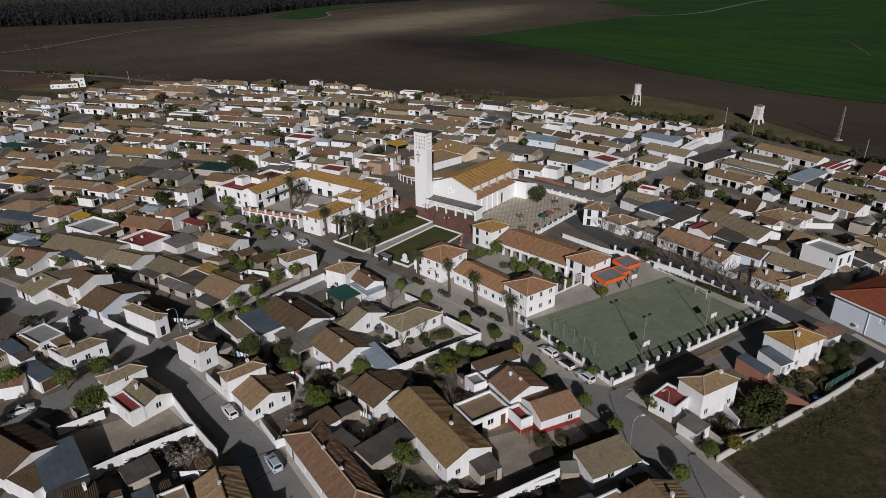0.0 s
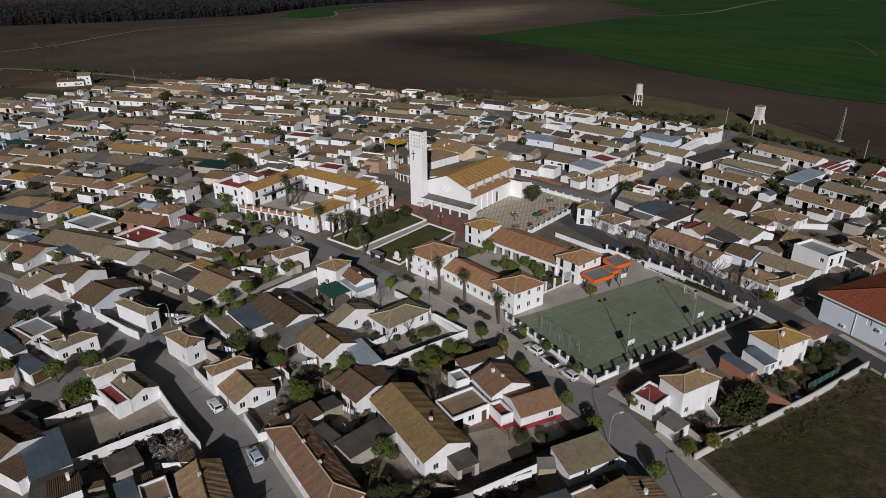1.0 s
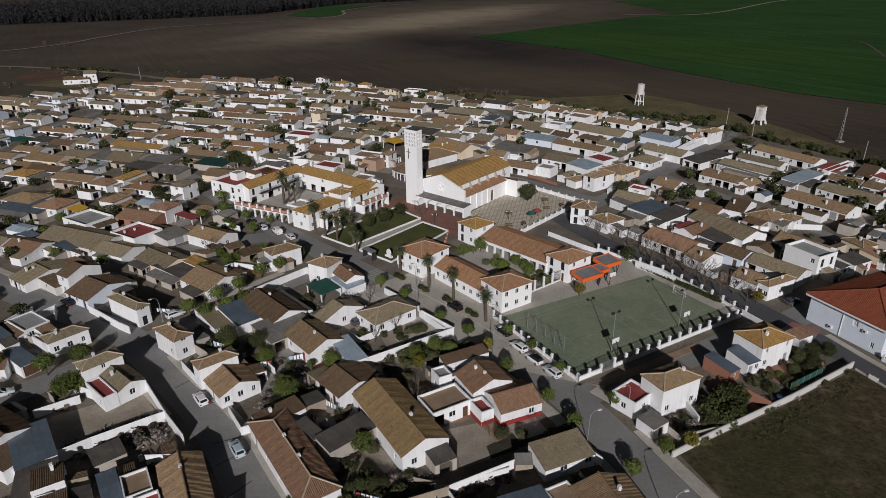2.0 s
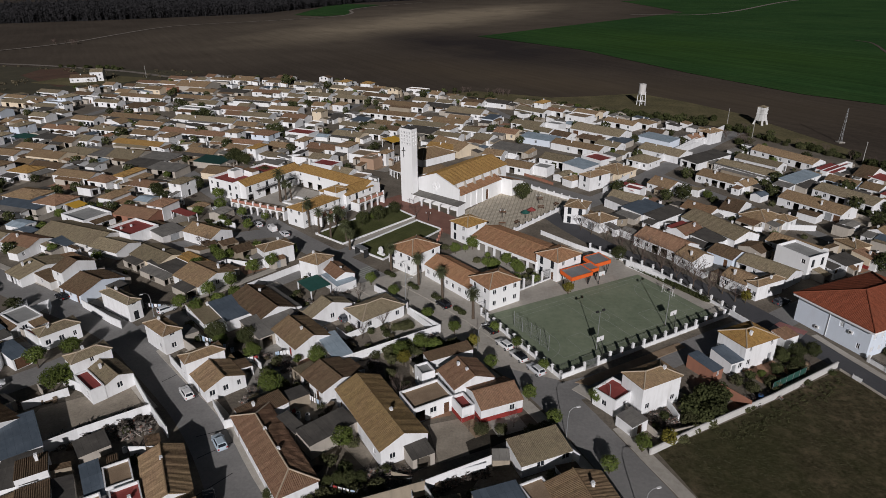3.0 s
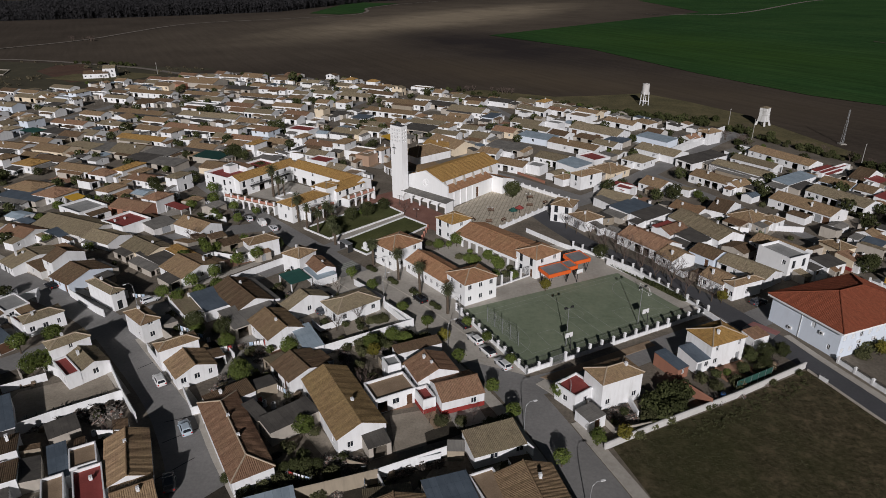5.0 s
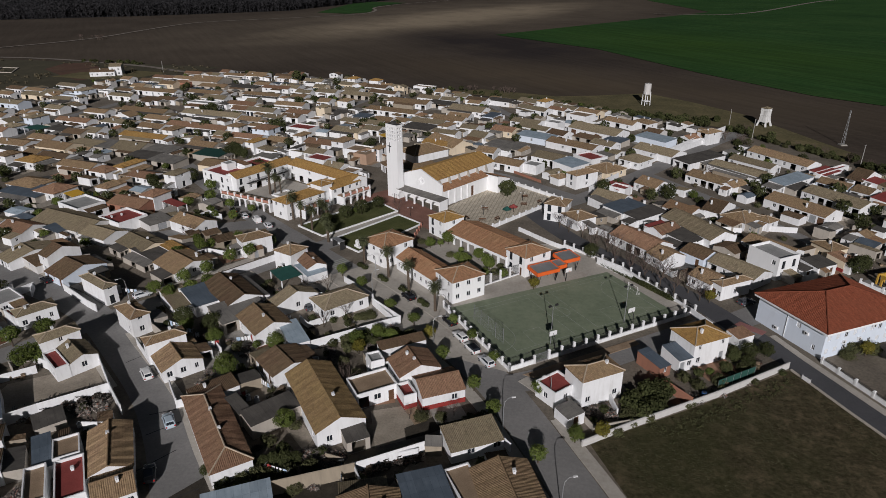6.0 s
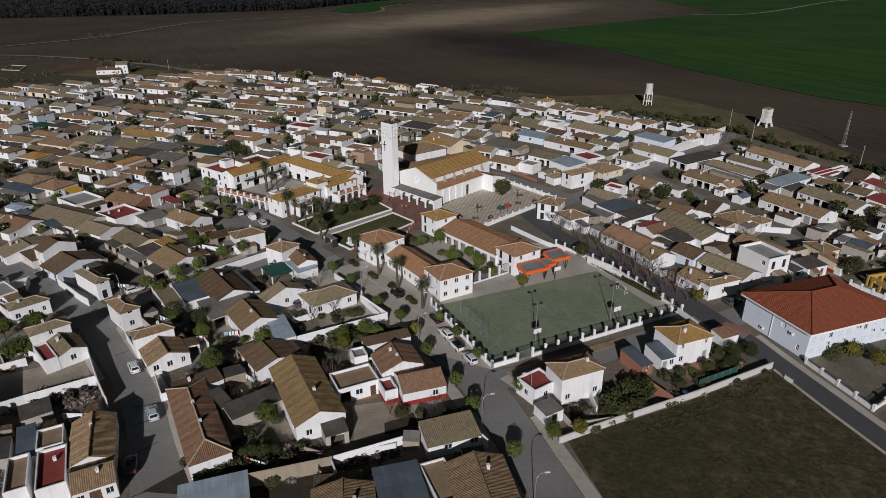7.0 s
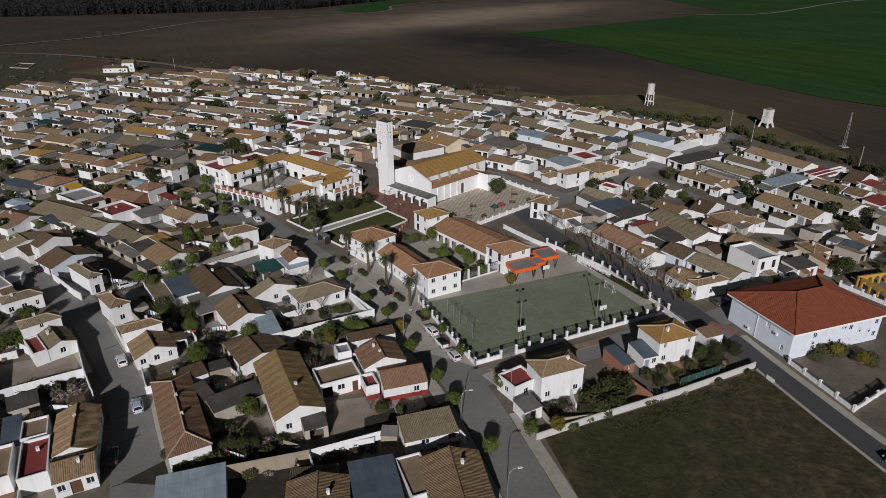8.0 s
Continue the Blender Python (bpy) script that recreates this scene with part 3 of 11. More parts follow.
def road(name, points, width, z, material, label, smooth=True, keep=True):
    pts = smooth_line(points, 4) if smooth else [Vector(p) for p in points]
    if keep:
        ROADS.append((pts, width / 2))
    bm = bmesh.new()
    ed = ribbon(pts, width, z)
    vs = [(bm.verts.new((*l, z)), bm.verts.new((*r, z))) for l, r in ed]
    for (l0, r0), (l1, r1) in zip(vs, vs[1:]):
        bm.faces.new((r0, r1, l1, l0))
    ob = part(name, bm, material, None)
    return tagged(ob, label, "road", "", "structure")


def kerbed(name, points, width, h, material, label, offset=0.0):
    """A raised pavement with a kerb along both sides."""
    pts = smooth_line(points, 4)
    bm = bmesh.new()
    ed = ribbon(pts, width, 0, offset)
    rows = [[bm.verts.new(p) for p in ((*l, 0), (*l, h), (*r, h), (*r, 0))] for l, r in ed]
    for a, b in zip(rows, rows[1:]):
        for i in range(3):
            bm.faces.new((a[i + 1], b[i + 1], b[i], a[i]))
    bm.faces.new(rows[0])
    bm.faces.new(rows[-1][::-1])
    ob = part(name, bm, material, None)
    return tagged(ob, label, "pavement", "", "structure")


def patch(name, points, z, material, label, cat="ground", thick=0.0):
    bm = bmesh.new()
    if thick:
        slab(bm, points, z - thick, z)
    else:
        bm.faces.new([bm.verts.new((x, y, z)) for x, y in points])
    ob = part(name, bm, material, None)
    return tagged(ob, label, cat, "", "structure")


def near_road(x, y, margin):
    for pts, hw in ROADS:
        for a, b in zip(pts, pts[1:]):
            d = b - a
            L2 = d.length_squared
            t = max(0, min(1, ((x - a.x) * d.x + (y - a.y) * d.y) / L2)) if L2 else 0
            if (x - a.x - d.x * t) ** 2 + (y - a.y - d.y * t) ** 2 < (hw + margin) ** 2:
                return True
    return False


def inside(x, y, poly):
    c = False
    for (x0, y0), (x1, y1) in zip(poly, poly[1:] + poly[:1]):
        if (y0 > y) != (y1 > y) and x < (x1 - x0) * (y - y0) / (y1 - y0) + x0:
            c = not c
    return c

# ---- ground, fields, streets ----
SOIL = mottled("ploughed brown soil", (0.046, 0.037, 0.03), (0.068, 0.055, 0.044), (0.1, 0.081, 0.064), 0.012, 0.4, 1.0, 0.5, 0.2, world_space=True)
SOIL_LIGHT = mottled("dry pale soil", (0.06, 0.045, 0.035), (0.085, 0.066, 0.05), (0.115, 0.09, 0.068), 0.01, 0.3, 1.0, 0.4, 0.2, world_space=True)
WASTE = mottled("olive-brown waste ground", (0.034, 0.032, 0.018), (0.058, 0.052, 0.03), (0.098, 0.083, 0.05), 0.045, 0.5, 1.0, 0.5, 0.2, world_space=True)
SOIL_RED = mottled("reddish bare earth", (0.05, 0.028, 0.02), (0.11, 0.048, 0.033), (0.115, 0.08, 0.048), 0.06, 0.3, 1.0, 0.5, 0.2, world_space=True)
CROP = mottled("young winter wheat", (0.0135, 0.043, 0.0135), (0.026, 0.067, 0.019), (0.046, 0.094, 0.029), 0.008, 0.25, 1.0, 0.4, 0.1, world_space=True, spec=0.05)
ROUGH_GRASS = mottled("rough brown-green grass", (0.016, 0.017, 0.008), (0.05, 0.045, 0.025), (0.175, 0.135, 0.085), 0.35, 1.2, 1.0, 0.8, 0.15, world_space=True, spec=0.05)
VERGE = mottled("brown-green verge", (0.045, 0.043, 0.017), (0.105, 0.09, 0.04), (0.21, 0.172, 0.084), 0.07, 0.8, 1.0, 0.6, 0.15, world_space=True)
LAWN = mottled("park lawn", (0.046, 0.056, 0.02), (0.08, 0.092, 0.034), (0.13, 0.13, 0.06), 0.2, 2.0, 1.0, 0.5, 0.05, world_space=True, spec=0.05)
TRACK = mottled("pale field track", (0.14, 0.12, 0.1), (0.2, 0.17, 0.145), (0.26, 0.23, 0.2), 0.05, 0.5, 1.0, world_space=True)



def drift(mat, centre, turn, size, colour, spread, furrow=0.0, along=0.0):
    """Tint a field in a long soft-edged patch, ragged by noise; furrow: strength of the plough lines."""
    n, l = mat.node_tree.nodes, mat.node_tree.links
    b = n["Principled BSDF"]
    pos = n.new("ShaderNodeNewGeometry").outputs["Position"]
    mp = n.new("ShaderNodeMapping")
    mp.vector_type = "TEXTURE"
    mp.inputs["Location"].default_value, mp.inputs["Rotation"].default_value, mp.inputs["Scale"].default_value = (*centre, 0), (0, 0, radians(turn)), (*size, 100)
    l.new(pos, mp.inputs[0])
    gr = n.new("ShaderNodeTexGradient")
    gr.gradient_type = "SPHERICAL"
    l.new(mp.outputs[0], gr.inputs[0])
    mul = n.new("ShaderNodeMath")
    mul.operation, mul.use_clamp = "MULTIPLY", True
    l.new(gr.outputs[1], mul.inputs[0])
    l.new(ramp(n, l, noise_node(n, l, pos, 0.014, 6, 0.65), [(0.3, (spread * 0.4,) * 3), (0.6, (spread,) * 3)]), mul.inputs[1])
    col = mix(n, l, mul.outputs[0], b.inputs["Base Color"].links[0].from_socket, colour)
    if furrow:
        rot = n.new("ShaderNodeMapping")
        rot.vector_type = "TEXTURE"
        rot.inputs["Rotation"].default_value = (0, 0, radians(along))
        l.new(pos, rot.inputs[0])
        lines = noise_node(n, l, rot.outputs[0], 1.0, 4, 0.6, (0.012, 0.22, 1))
        col = mix(n, l, furrow, col, ramp(n, l, lines, [(0.32, (0.25, 0.25, 0.25)), (0.66, (0.9, 0.9, 0.9))]), "OVERLAY")
    l.new(col, b.inputs["Base Color"])


SOIL.node_tree.nodes["Principled BSDF"].inputs["Specular IOR Level"].default_value = 0.05
# far belt lit by sun between clouds, painted in as paler soil (next two)
drift(SOIL, (-60, 1080), 64, (760, 300), (0.15, 0.123, 0.093), 1.3)
drift(SOIL, (-65, 1020), 65, (480, 120), (0.27, 0.222, 0.16), 1.7)
drift(SOIL, (0, 640), -55, (230, 105), (0.036, 0.03, 0.029), 1.6)
drift(SOIL, (60, 425), -35, (240, 75), (0.1, 0.078, 0.055), 1.1, 0.16, -56)
drift(CROP, (190, 640), -58, (300, 130), (0.034, 0.075, 0.016), 1.2, 0.35, -56)

# greener drifts in the rough grass
_n, _l = ROUGH_GRASS.node_tree.nodes, ROUGH_GRASS.node_tree.links
_b = _n["Principled BSDF"]
_pos = _n.new("ShaderNodeNewGeometry").outputs["Position"]
_nz = noise_node(_n, _l, _pos, 0.045, 6, 0.65)
_old = _b.inputs["Base Color"].links[0].from_socket
_l.new(mix(_n, _l, ramp(_n, _l, _nz, [(0.36, (0.6, 0.6, 0.6)), (0.55, (0, 0, 0))]), _old, (0.04, 0.045, 0.018)), _b.inputs["Base Color"])

bm = bmesh.new()
bmesh.ops.create_grid(bm, x_segments=8, y_segments=8, size=6000)
tagged(part("ground", bm, SOIL, None), "wide flat ploughed brown farmland round the village", "ground", "", "structure")
TOWN = [(145.5, 31.5), (142.9, 80.9), (166.1, 189.9), (160.2, 233.6), (150.0, 251.1), (137.8, 275.2), (117.7, 299.3), (96.8, 318.6), (70.1, 336.2), (44.4, 351.7), (12.8, 360.9), (-34.5, 382.6), (-87.6, 413.8), (-138.9, 433.7), (-186.8, 436.9),
        (-219.6, 421.2), (-261.9, 381.0), (-303.3, 334.4), (-338.9, 257.1), (-272.0, 125.4), (-157.5, 21.0), (-63.5, 21.0)]
patch("town_ground", TOWN, 0.012, DIRT, "bare earth and worn screed of the village yards")
patch("field", [(-9, 728), (89, 608), (149, 468), (192, 389), (227, 354), (330, 300), (900, 250), (2600, 900), (2600, 3200), (280, 1515), (317, 1132), (130, 902)], 0.3, CROP, "dark green field of young wheat", "field")
patch("field", [(-533.6, 339.6), (-294.5, 305.2), (-219.6, 421.2), (-200.8, 463.1), (-295.8, 475.3), (-519.0, 500.8)], 0.1, WASTE, "olive-brown waste ground beside the village", "field")
patch("bare_earth", [(-294, 411), (-330, 440), (-335, 470), (-318, 478), (-280, 437), (-262, 405), (-271, 394)], 0.12, SOIL_RED, "patch of reddish bare earth beside the farmhouse", "earth")
patch("field", [(-320, 1074), (-262, 1046), (-233, 1085), (-246, 1165), (-258, 1252), (-226, 1383), (-268, 1400), (-360, 1450), (-330, 1300), (-326, 1180)], 0.3, CROP, "small green field by the woods", "field")
patch("verge", [(-300, 408), (-262, 398), (-236, 412), (-228, 432), (-256, 440), (-292, 430)], 0.14, VERGE, "rough grass round the lone farmhouse", "grass")
patch("verge", [(-18.7, 380.4), (40.5, 351.8), (70.1, 338.0), (119.7, 301.2), (150.0, 254.0), (160, 258), (150, 290), (137, 334), (118, 364), (98, 388), (70, 378), (45, 372), (1.1, 391.0)], 0.06, VERGE, "yellow-green grass verge along the village edge", "grass")
FALLOW = [(39.6, 77.0), (57.6, 88.0), (78.3, 101.8), (80.2, 97.9), (83.6, 90.2), (87.4, 82.2), (98.4, 59.0), (115.2, 21.0), (76.0, 0.1), (45.0, 63.8)]
patch("rough_field", FALLOW, 0.03, ROUGH_GRASS, "fallow plot of short brown-green grass", "grass")

S1 = [(56.0, 21.0), (47.2, 44.0), (38.2, 63.6), (32.4, 75.4), (25.8, 88.0), (20.6, 95.6), (12.9, 104.8), (3.2, 115.5), (-6.5, 125.2), (-17.7, 135.4), (-32.0, 148.1), (-47.3, 161.7), (-71.6, 185.4), (-101.8, 215.6)]
S2 = [(-9.1, 41.9), (-18.4, 56.6), (-26.6, 69.0), (-36.3, 80.8), (-49.2, 92.7), (-62.5, 104.0), (-76.9, 112.2), (-93.4, 119.5), (-116.1, 130.9), (-155.2, 151.5)]
S3 = [(-105.2, 54.0), (-79.6, 80.6), (-70.0, 90.8), (-63.6, 99.9), (-57.3, 108.0), (-48.9, 117.0), (-40.5, 128.6), (-32.1, 139.5), (-22.7, 151.4), (-10.3, 166.7)]
S4 = [(25.3, 90.5), (33.5, 94.5), (42.7, 100.0), (59.1, 111.4), (73.3, 120.8)]
S5 = [(109.6, 42.7), (96.9, 69.9), (89.0, 86.2), (82.2, 101.2), (76.0, 111.8), (68.2, 125.9), (56.9, 141.0), (43.7, 157.1), (33.5, 174.1), (28.4, 186.0)]
ND = [(22.3, 178.2), (36.6, 185.9), (52.7, 201.4), (75.7, 231.2), (100.3, 264.5), (123.7, 293.5)]
E5 = [(74.4, 119.8), (85.5, 127.7), (101.6, 135.5), (131.7, 151.1), (171.4, 175.2)]
road("road", S1, 7.5, 0.02, ASPHALT, "worn grey asphalt of the main village street")
road("road", S2, 7.4, 0.024, ASPHALT, "worn grey asphalt side street with tar seams")
road("road", S3, 6.2, 0.028, ASPHALT, "worn grey asphalt cross street")
road("road", S4, 5.6, 0.032, ASPHALT, "grey asphalt lane beside the sports court")
road("road", S5, 6.0, 0.036, ASPHALT_DARK, "dark newer asphalt road past the public building")
road("road", ND, 7.0, 0.016, ASPHALT, "straight grey village street")
road("road", E5, 6.0, 0.03, ASPHALT, "grey asphalt street behind the public building")
road("road", [(69.9, 227.4), (82.5, 208.0), (94.3, 189.1), (102.7, 173.1), (109.8, 159.4)], 4.2, 0.022, ASPHALT, "narrow grey village lane")
road("road", [(-155.2, 151.5), (-206.2, 185.3), (-246.5, 220.8)], 6.0, 0.02, ASPHALT, "grey asphalt village street")
road("road", [(-187.4, 370.8), (-198.3, 317.8), (-204.1, 276.2), (-200.0, 250.0), (-190.2, 222.0)], 5.5, 0.026, ASPHALT, "pale grey far village street")
road("road", [(-62.0, 350.0), (-70.0, 322.0), (-77.0, 300.0), (-82.0, 276.0)], 4.5, 0.026, ASPHALT, "pale grey far village street")
road("road", [(44.5, 195.0), (31.5, 206.5), (20.0, 216.0), (2.0, 226.0)], 5.0, 0.026, ASPHALT, "grey street behind the church yard")
road("road", [(42.0, 282.0), (30.0, 302.0), (18.0, 322.0), (8.0, 345.0)], 4.5, 0.026, ASPHALT, "pale grey far village street")
road("road", [(-47.3, 161.7), (-61.8, 155.4), (-82.6, 143.6)], 7, 0.018, ASPHALT, "grey asphalt parking bay")
road("track", [(-500, 500), (-446, 609), (-431, 666), (-431, 729), (-427, 826), (-401, 882), (-311, 961), (-245, 1033), (-232, 1085), (-236, 1138), (-254, 1219), (-222, 1341), (-150, 1480)], 5, 0.4, TRACK, "pale unpaved farm track", keep=False)
road("track", [(-627.8, 459.9), (-416.3, 497.5), (-276.1, 465.5), (-211.9, 435.8), (-166.5, 443.7)], 5, 0.35, TRACK, "pale unpaved farm track", keep=False)
road("track", [(220.6, 1076.0), (362.0, 1101.6), (647.1, 1515.4), (939.7, 1776.6)], 7, 0.5, TRACK, "pale unpaved farm track", keep=False)
road("track", [(371, 693), (373, 666), (350, 600), (333, 557)], 2.5, 0.45, SOIL_LIGHT, "bare pale strip in the wheat", keep=False)
# raised pavements
kerbed("pavement", [(37.1, 83.8), (31.4, 90.5), (28.9, 93.0)], 2.4, 0.13, PAVING, "raised concrete pavement with kerb")
kerbed("pavement", [(52.4, 44.4), (43.3, 64.6), (37.7, 75.9), (34.6, 82.3)], 2.2, 0.13, PAVING, "raised concrete pavement with kerb")
kerbed("pavement", [(23.0, 99.3), (13.5, 110.9), (5.8, 119.5), (-7.0, 131.7)], 3.4, 0.13, PAVING, "raised concrete pavement with kerb")
kerbed("pavement", [(33.2, 61.9), (27.6, 73.4), (21.6, 84.4), (15.5, 93.1), (6.8, 103.8), (-2.4, 113.5), (-11.7, 123.2), (-22.9, 133.4)], 2.2, 0.13, PAVING, "raised concrete pavement with kerb")
kerbed("pavement", [(-44.3, 81.4), (-54.9, 90.9), (-59.0, 94.8)], 1.4, 0.12, PAVING, "narrow raised pavement")
kerbed("pavement", [(-13.2, 58.6), (-21.4, 68.1), (-31.7, 80.8), (-43.5, 91.3), (-52.2, 99.3)], 1.6, 0.12, PAVING, "narrow raised pavement")
kerbed("pavement", [(-64.5, 111.6), (-78.9, 118.3), (-95.4, 125.6), (-116.0, 135.9)], 1.6, 0.12, PAVING, "narrow raised pavement")
kerbed("pavement", [(86.9, 96.9), (92.7, 84.7), (96.3, 79.6)], 1.5, 0.13, PAVING, "raised concrete pavement with kerb")
kerbed("pavement", [(86.9, 96.9), (82.4, 106.5), (79.3, 114.1)], 1.4, 0.13, PAVING, "raised concrete pavement with kerb")
kerbed("pavement", [(43.7, 153.1), (55.9, 137.5), (64.6, 124.9)], 3.0, 0.13, PAVING, "raised concrete pavement with kerb")
kerbed("pavement", [(-52.0, 111.5), (-43.1, 123.0), (-37.9, 129.5)], 2.0, 0.12, PAVING, "raised concrete pavement with street trees")
kerbed("pavement", [(-58.7, 115.1), (-50.8, 124.6), (-41.4, 137.1)], 2.0, 0.12, PAVING, "raised concrete pavement with street trees")


# ---- arcades ----
def arch_wall(bm, L, h, n, t=0.35, pier=0.5, spring=1.9, x0=0.0, seg=8):
    """A wall along x from x0, front at y = 0 and t thick, with n round-headed openings."""
    bay = (L - pier) / n
    r = (bay - pier) / 2
    rise = min(r, h - spring - 0.25)

    def quad(*p):
        bm.faces.new([bm.verts.new(q) for q in p])

    for i in range(n + 1):
        a = x0 + i * bay
        box(bm, a, 0, 0, a + pier, t, h)
    for i in range(n):
        a = x0 + i * bay + pier
        b = a + 2 * r
        pts = [(a + r - r * math.cos(math.pi * k / seg), spring + rise * math.sin(math.pi * k / seg)) for k in range(seg + 1)]
        for (xa, za), (xb, zb) in zip(pts, pts[1:]):
            quad((xa, 0, za), (xb, 0, zb), (xb, 0, h), (xa, 0, h))
            quad((xb, t, zb), (xa, t, za), (xa, t, h), (xb, t, h))
            quad((xb, 0, zb), (xa, 0, za), (xa, t, za), (xb, t, zb))
        quad((a, 0, h), (b, 0, h), (b, t, h), (a, t, h))
    bmesh.ops.remove_doubles(bm, verts=bm.verts, dist=0.002)


def arcade(x, y, rot, L, depth, h, n, label, roof="flat", mat=None, pillars=0, rail=None, spring=1.9, floor=None, group="", z=0.0):
    """A covered gallery: an arched front, a terrace or lean-to roof, and a pillared parapet."""
    e = thing("arcade", x, y, rot, label, "arcade", group, z)
    bm = bmesh.new()
    arch_wall(bm, L, h, n, spring=spring)
    part("arch_wall", bm, mat or WHITE_CLEAN, e)
    bm = bmesh.new()
    if roof == "flat":
        box(bm, -0.1, -0.1, h, L + 0.1, depth, h + 0.12)
        part("terrace_floor", bm, floor or TERRACE_TAN, e)
    else:
        sheet(bm, (-0.2, -0.3, h + 0.05), (L + 0.2, -0.3, h + 0.05), (L + 0.2, depth, h + 0.35), (-0.2, depth, h + 0.35), 0.14)
        part("roof", bm, ASBESTOS, e)
    for xx in (0.0, L - 0.3):
        bm = bmesh.new()
        box(bm, xx, 0.352, 0, xx + 0.3, depth, h - 0.004)
        part("end_wall", bm, mat or WHITE_CLEAN, e)
    if pillars:
        for i in range(pillars + 1):
            bm = bmesh.new()
            px = (L - 0.5) * i / pillars
            bevelled_box(bm, px, 0, h + 0.12, px + 0.5, 0.5, h + 1.35, 0.08)
            part("pillar", bm, mat or WHITE_CLEAN, e)
            if i < pillars:
                bm = bmesh.new()
                box(bm, px + 0.5, 0.12, h + 0.12, px + (L - 0.5) / pillars, 0.36, h + 0.85)
                part("parapet", bm, rail or RAIL_PINK, e)
    return e


RAIL_PINK = plaster("pink brick parapet", (0.42, 0.2, 0.15), (0.3, 0.17, 0.13), 0.4)
BRICK_PAVE = mottled("red brick paving", (0.16, 0.075, 0.055), (0.22, 0.105, 0.08), (0.28, 0.15, 0.115), 0.3, 3, world_space=True)

CHEQUER, _n, _l, _b = shader("chequered plaza slabs", 0.9)
_pos = _n.new("ShaderNodeNewGeometry").outputs["Position"]
_mp = _n.new("ShaderNodeMapping")
_mp.inputs["Rotation"].default_value = (0, 0, radians(8))
_l.new(_pos, _mp.inputs[0])
_br = _n.new("ShaderNodeTexBrick")
_br.offset = 0.0
for _k, _v in (("Scale", 1.0), ("Mortar Size", 0.13), ("Brick Width", 1.15), ("Row Height", 1.15), ("Bias", -0.2)):
    _br.inputs[_k].default_value = _v
_br.inputs["Color1"].default_value, _br.inputs["Color2"].default_value, _br.inputs["Mortar"].default_value = (0.6, 0.535, 0.43, 1), (0.5, 0.445, 0.355, 1), (0.36, 0.315, 0.25, 1)
_l.new(_mp.outputs[0], _br.inputs["Vector"])
_nz = noise_node(_n, _l, _pos, 0.6, 5)
_l.new(mix(_n, _l, 0.6, _br.outputs[0], ramp(_n, _l, _nz, [(0.3, (0.7, 0.7, 0.7)), (0.7, (1.15, 1.15, 1.15))]), "MULTIPLY"), _b.inputs["Base Color"])

# ---- church ----
CHX, CHY, CHR = 2.6, 181.0, 54.5
ch = thing("church", CHX, CHY, CHR, "large white church with ochre tile roofs, rose window and front arcade", "church")
claim(CHX + 6, CHY + 18, CHR, 36, 30)
bm = bmesh.new()
NW0, NW1, NE_, NA, NL = 3.0, 16.0, 8.1, 10.3, 29.0
mid = (NW0 + NW1) / 2
front = [(0, 0, 0), (0, 17.6, 0), (0, 17.6, 7.6), (0, mid, NA + 0.25), (0, 0, 7.2)]
f0 = [bm.verts.new(p) for p in front]
f1 = [bm.verts.new((0.5, p[1], p[2])) for p in front]
bm.faces.new(f0[::-1])
bm.faces.new(f1)
for i in range(len(front)):
    j = (i + 1) % len(front)
    bm.faces.new((f0[i], f0[j], f1[j], f1[i]))
part("front_wall", bm, WHITE_CLEAN, ch)
bm = bmesh.new()
facade(bm, (0.5, NW0, 0), (1, 0), NL, NE_, [])
facade(bm, (0.5 + NL, NW0, 0), (0, 1), NW1 - NW0, NE_, [], top=[((NW1 - NW0) / 2, NA)])
facade(bm, (0.5 + NL, NW1, 0), (-1, 0), NL, NE_, [])
part("nave_wall", bm, WHITE_CLEAN, ch)
bm = bmesh.new()
ribbed(bm, (0.4, NW0 - 0.4, NE_), (NL + 0.8, NW0 - 0.4, NE_), (0.4, mid, NA + 0.1), (NL + 0.8, mid, NA + 0.1))
ribbed(bm, (NL + 0.8, NW1 + 0.4, NE_), (0.4, NW1 + 0.4, NE_), (NL + 0.8, mid, NA + 0.1), (0.4, mid, NA + 0.1))
part("nave_roof", bm, TILE_OCHRE, ch, "ochre lichen-covered tiles")
# south aisle, with clerestory buttresses
bm = bmesh.new()
ops = [(13.6, 15.2, 0.02, 3.6)]
facade(bm, (0.5, 0, 0), (1, 0), 22.0, 5.2, ops, depth=0.4)
facade(bm, (22.5, 0, 0), (0, 1), NW0, 5.2, [])
part("aisle_wall", bm, WHITE_CLEAN, ch)
window(ch, (0.5, 0, 0), (1, 0, 0), ops[0], 0.4, door=True)
bm = bmesh.new()
ribbed(bm, (0.5, -0.35, 5.12), (22.8, -0.35, 5.12), (0.5, NW0, 6.35), (22.8, NW0, 6.35))
part("aisle_roof", bm, TILE_SCHOOL, ch, "terracotta tile lean-to roof")
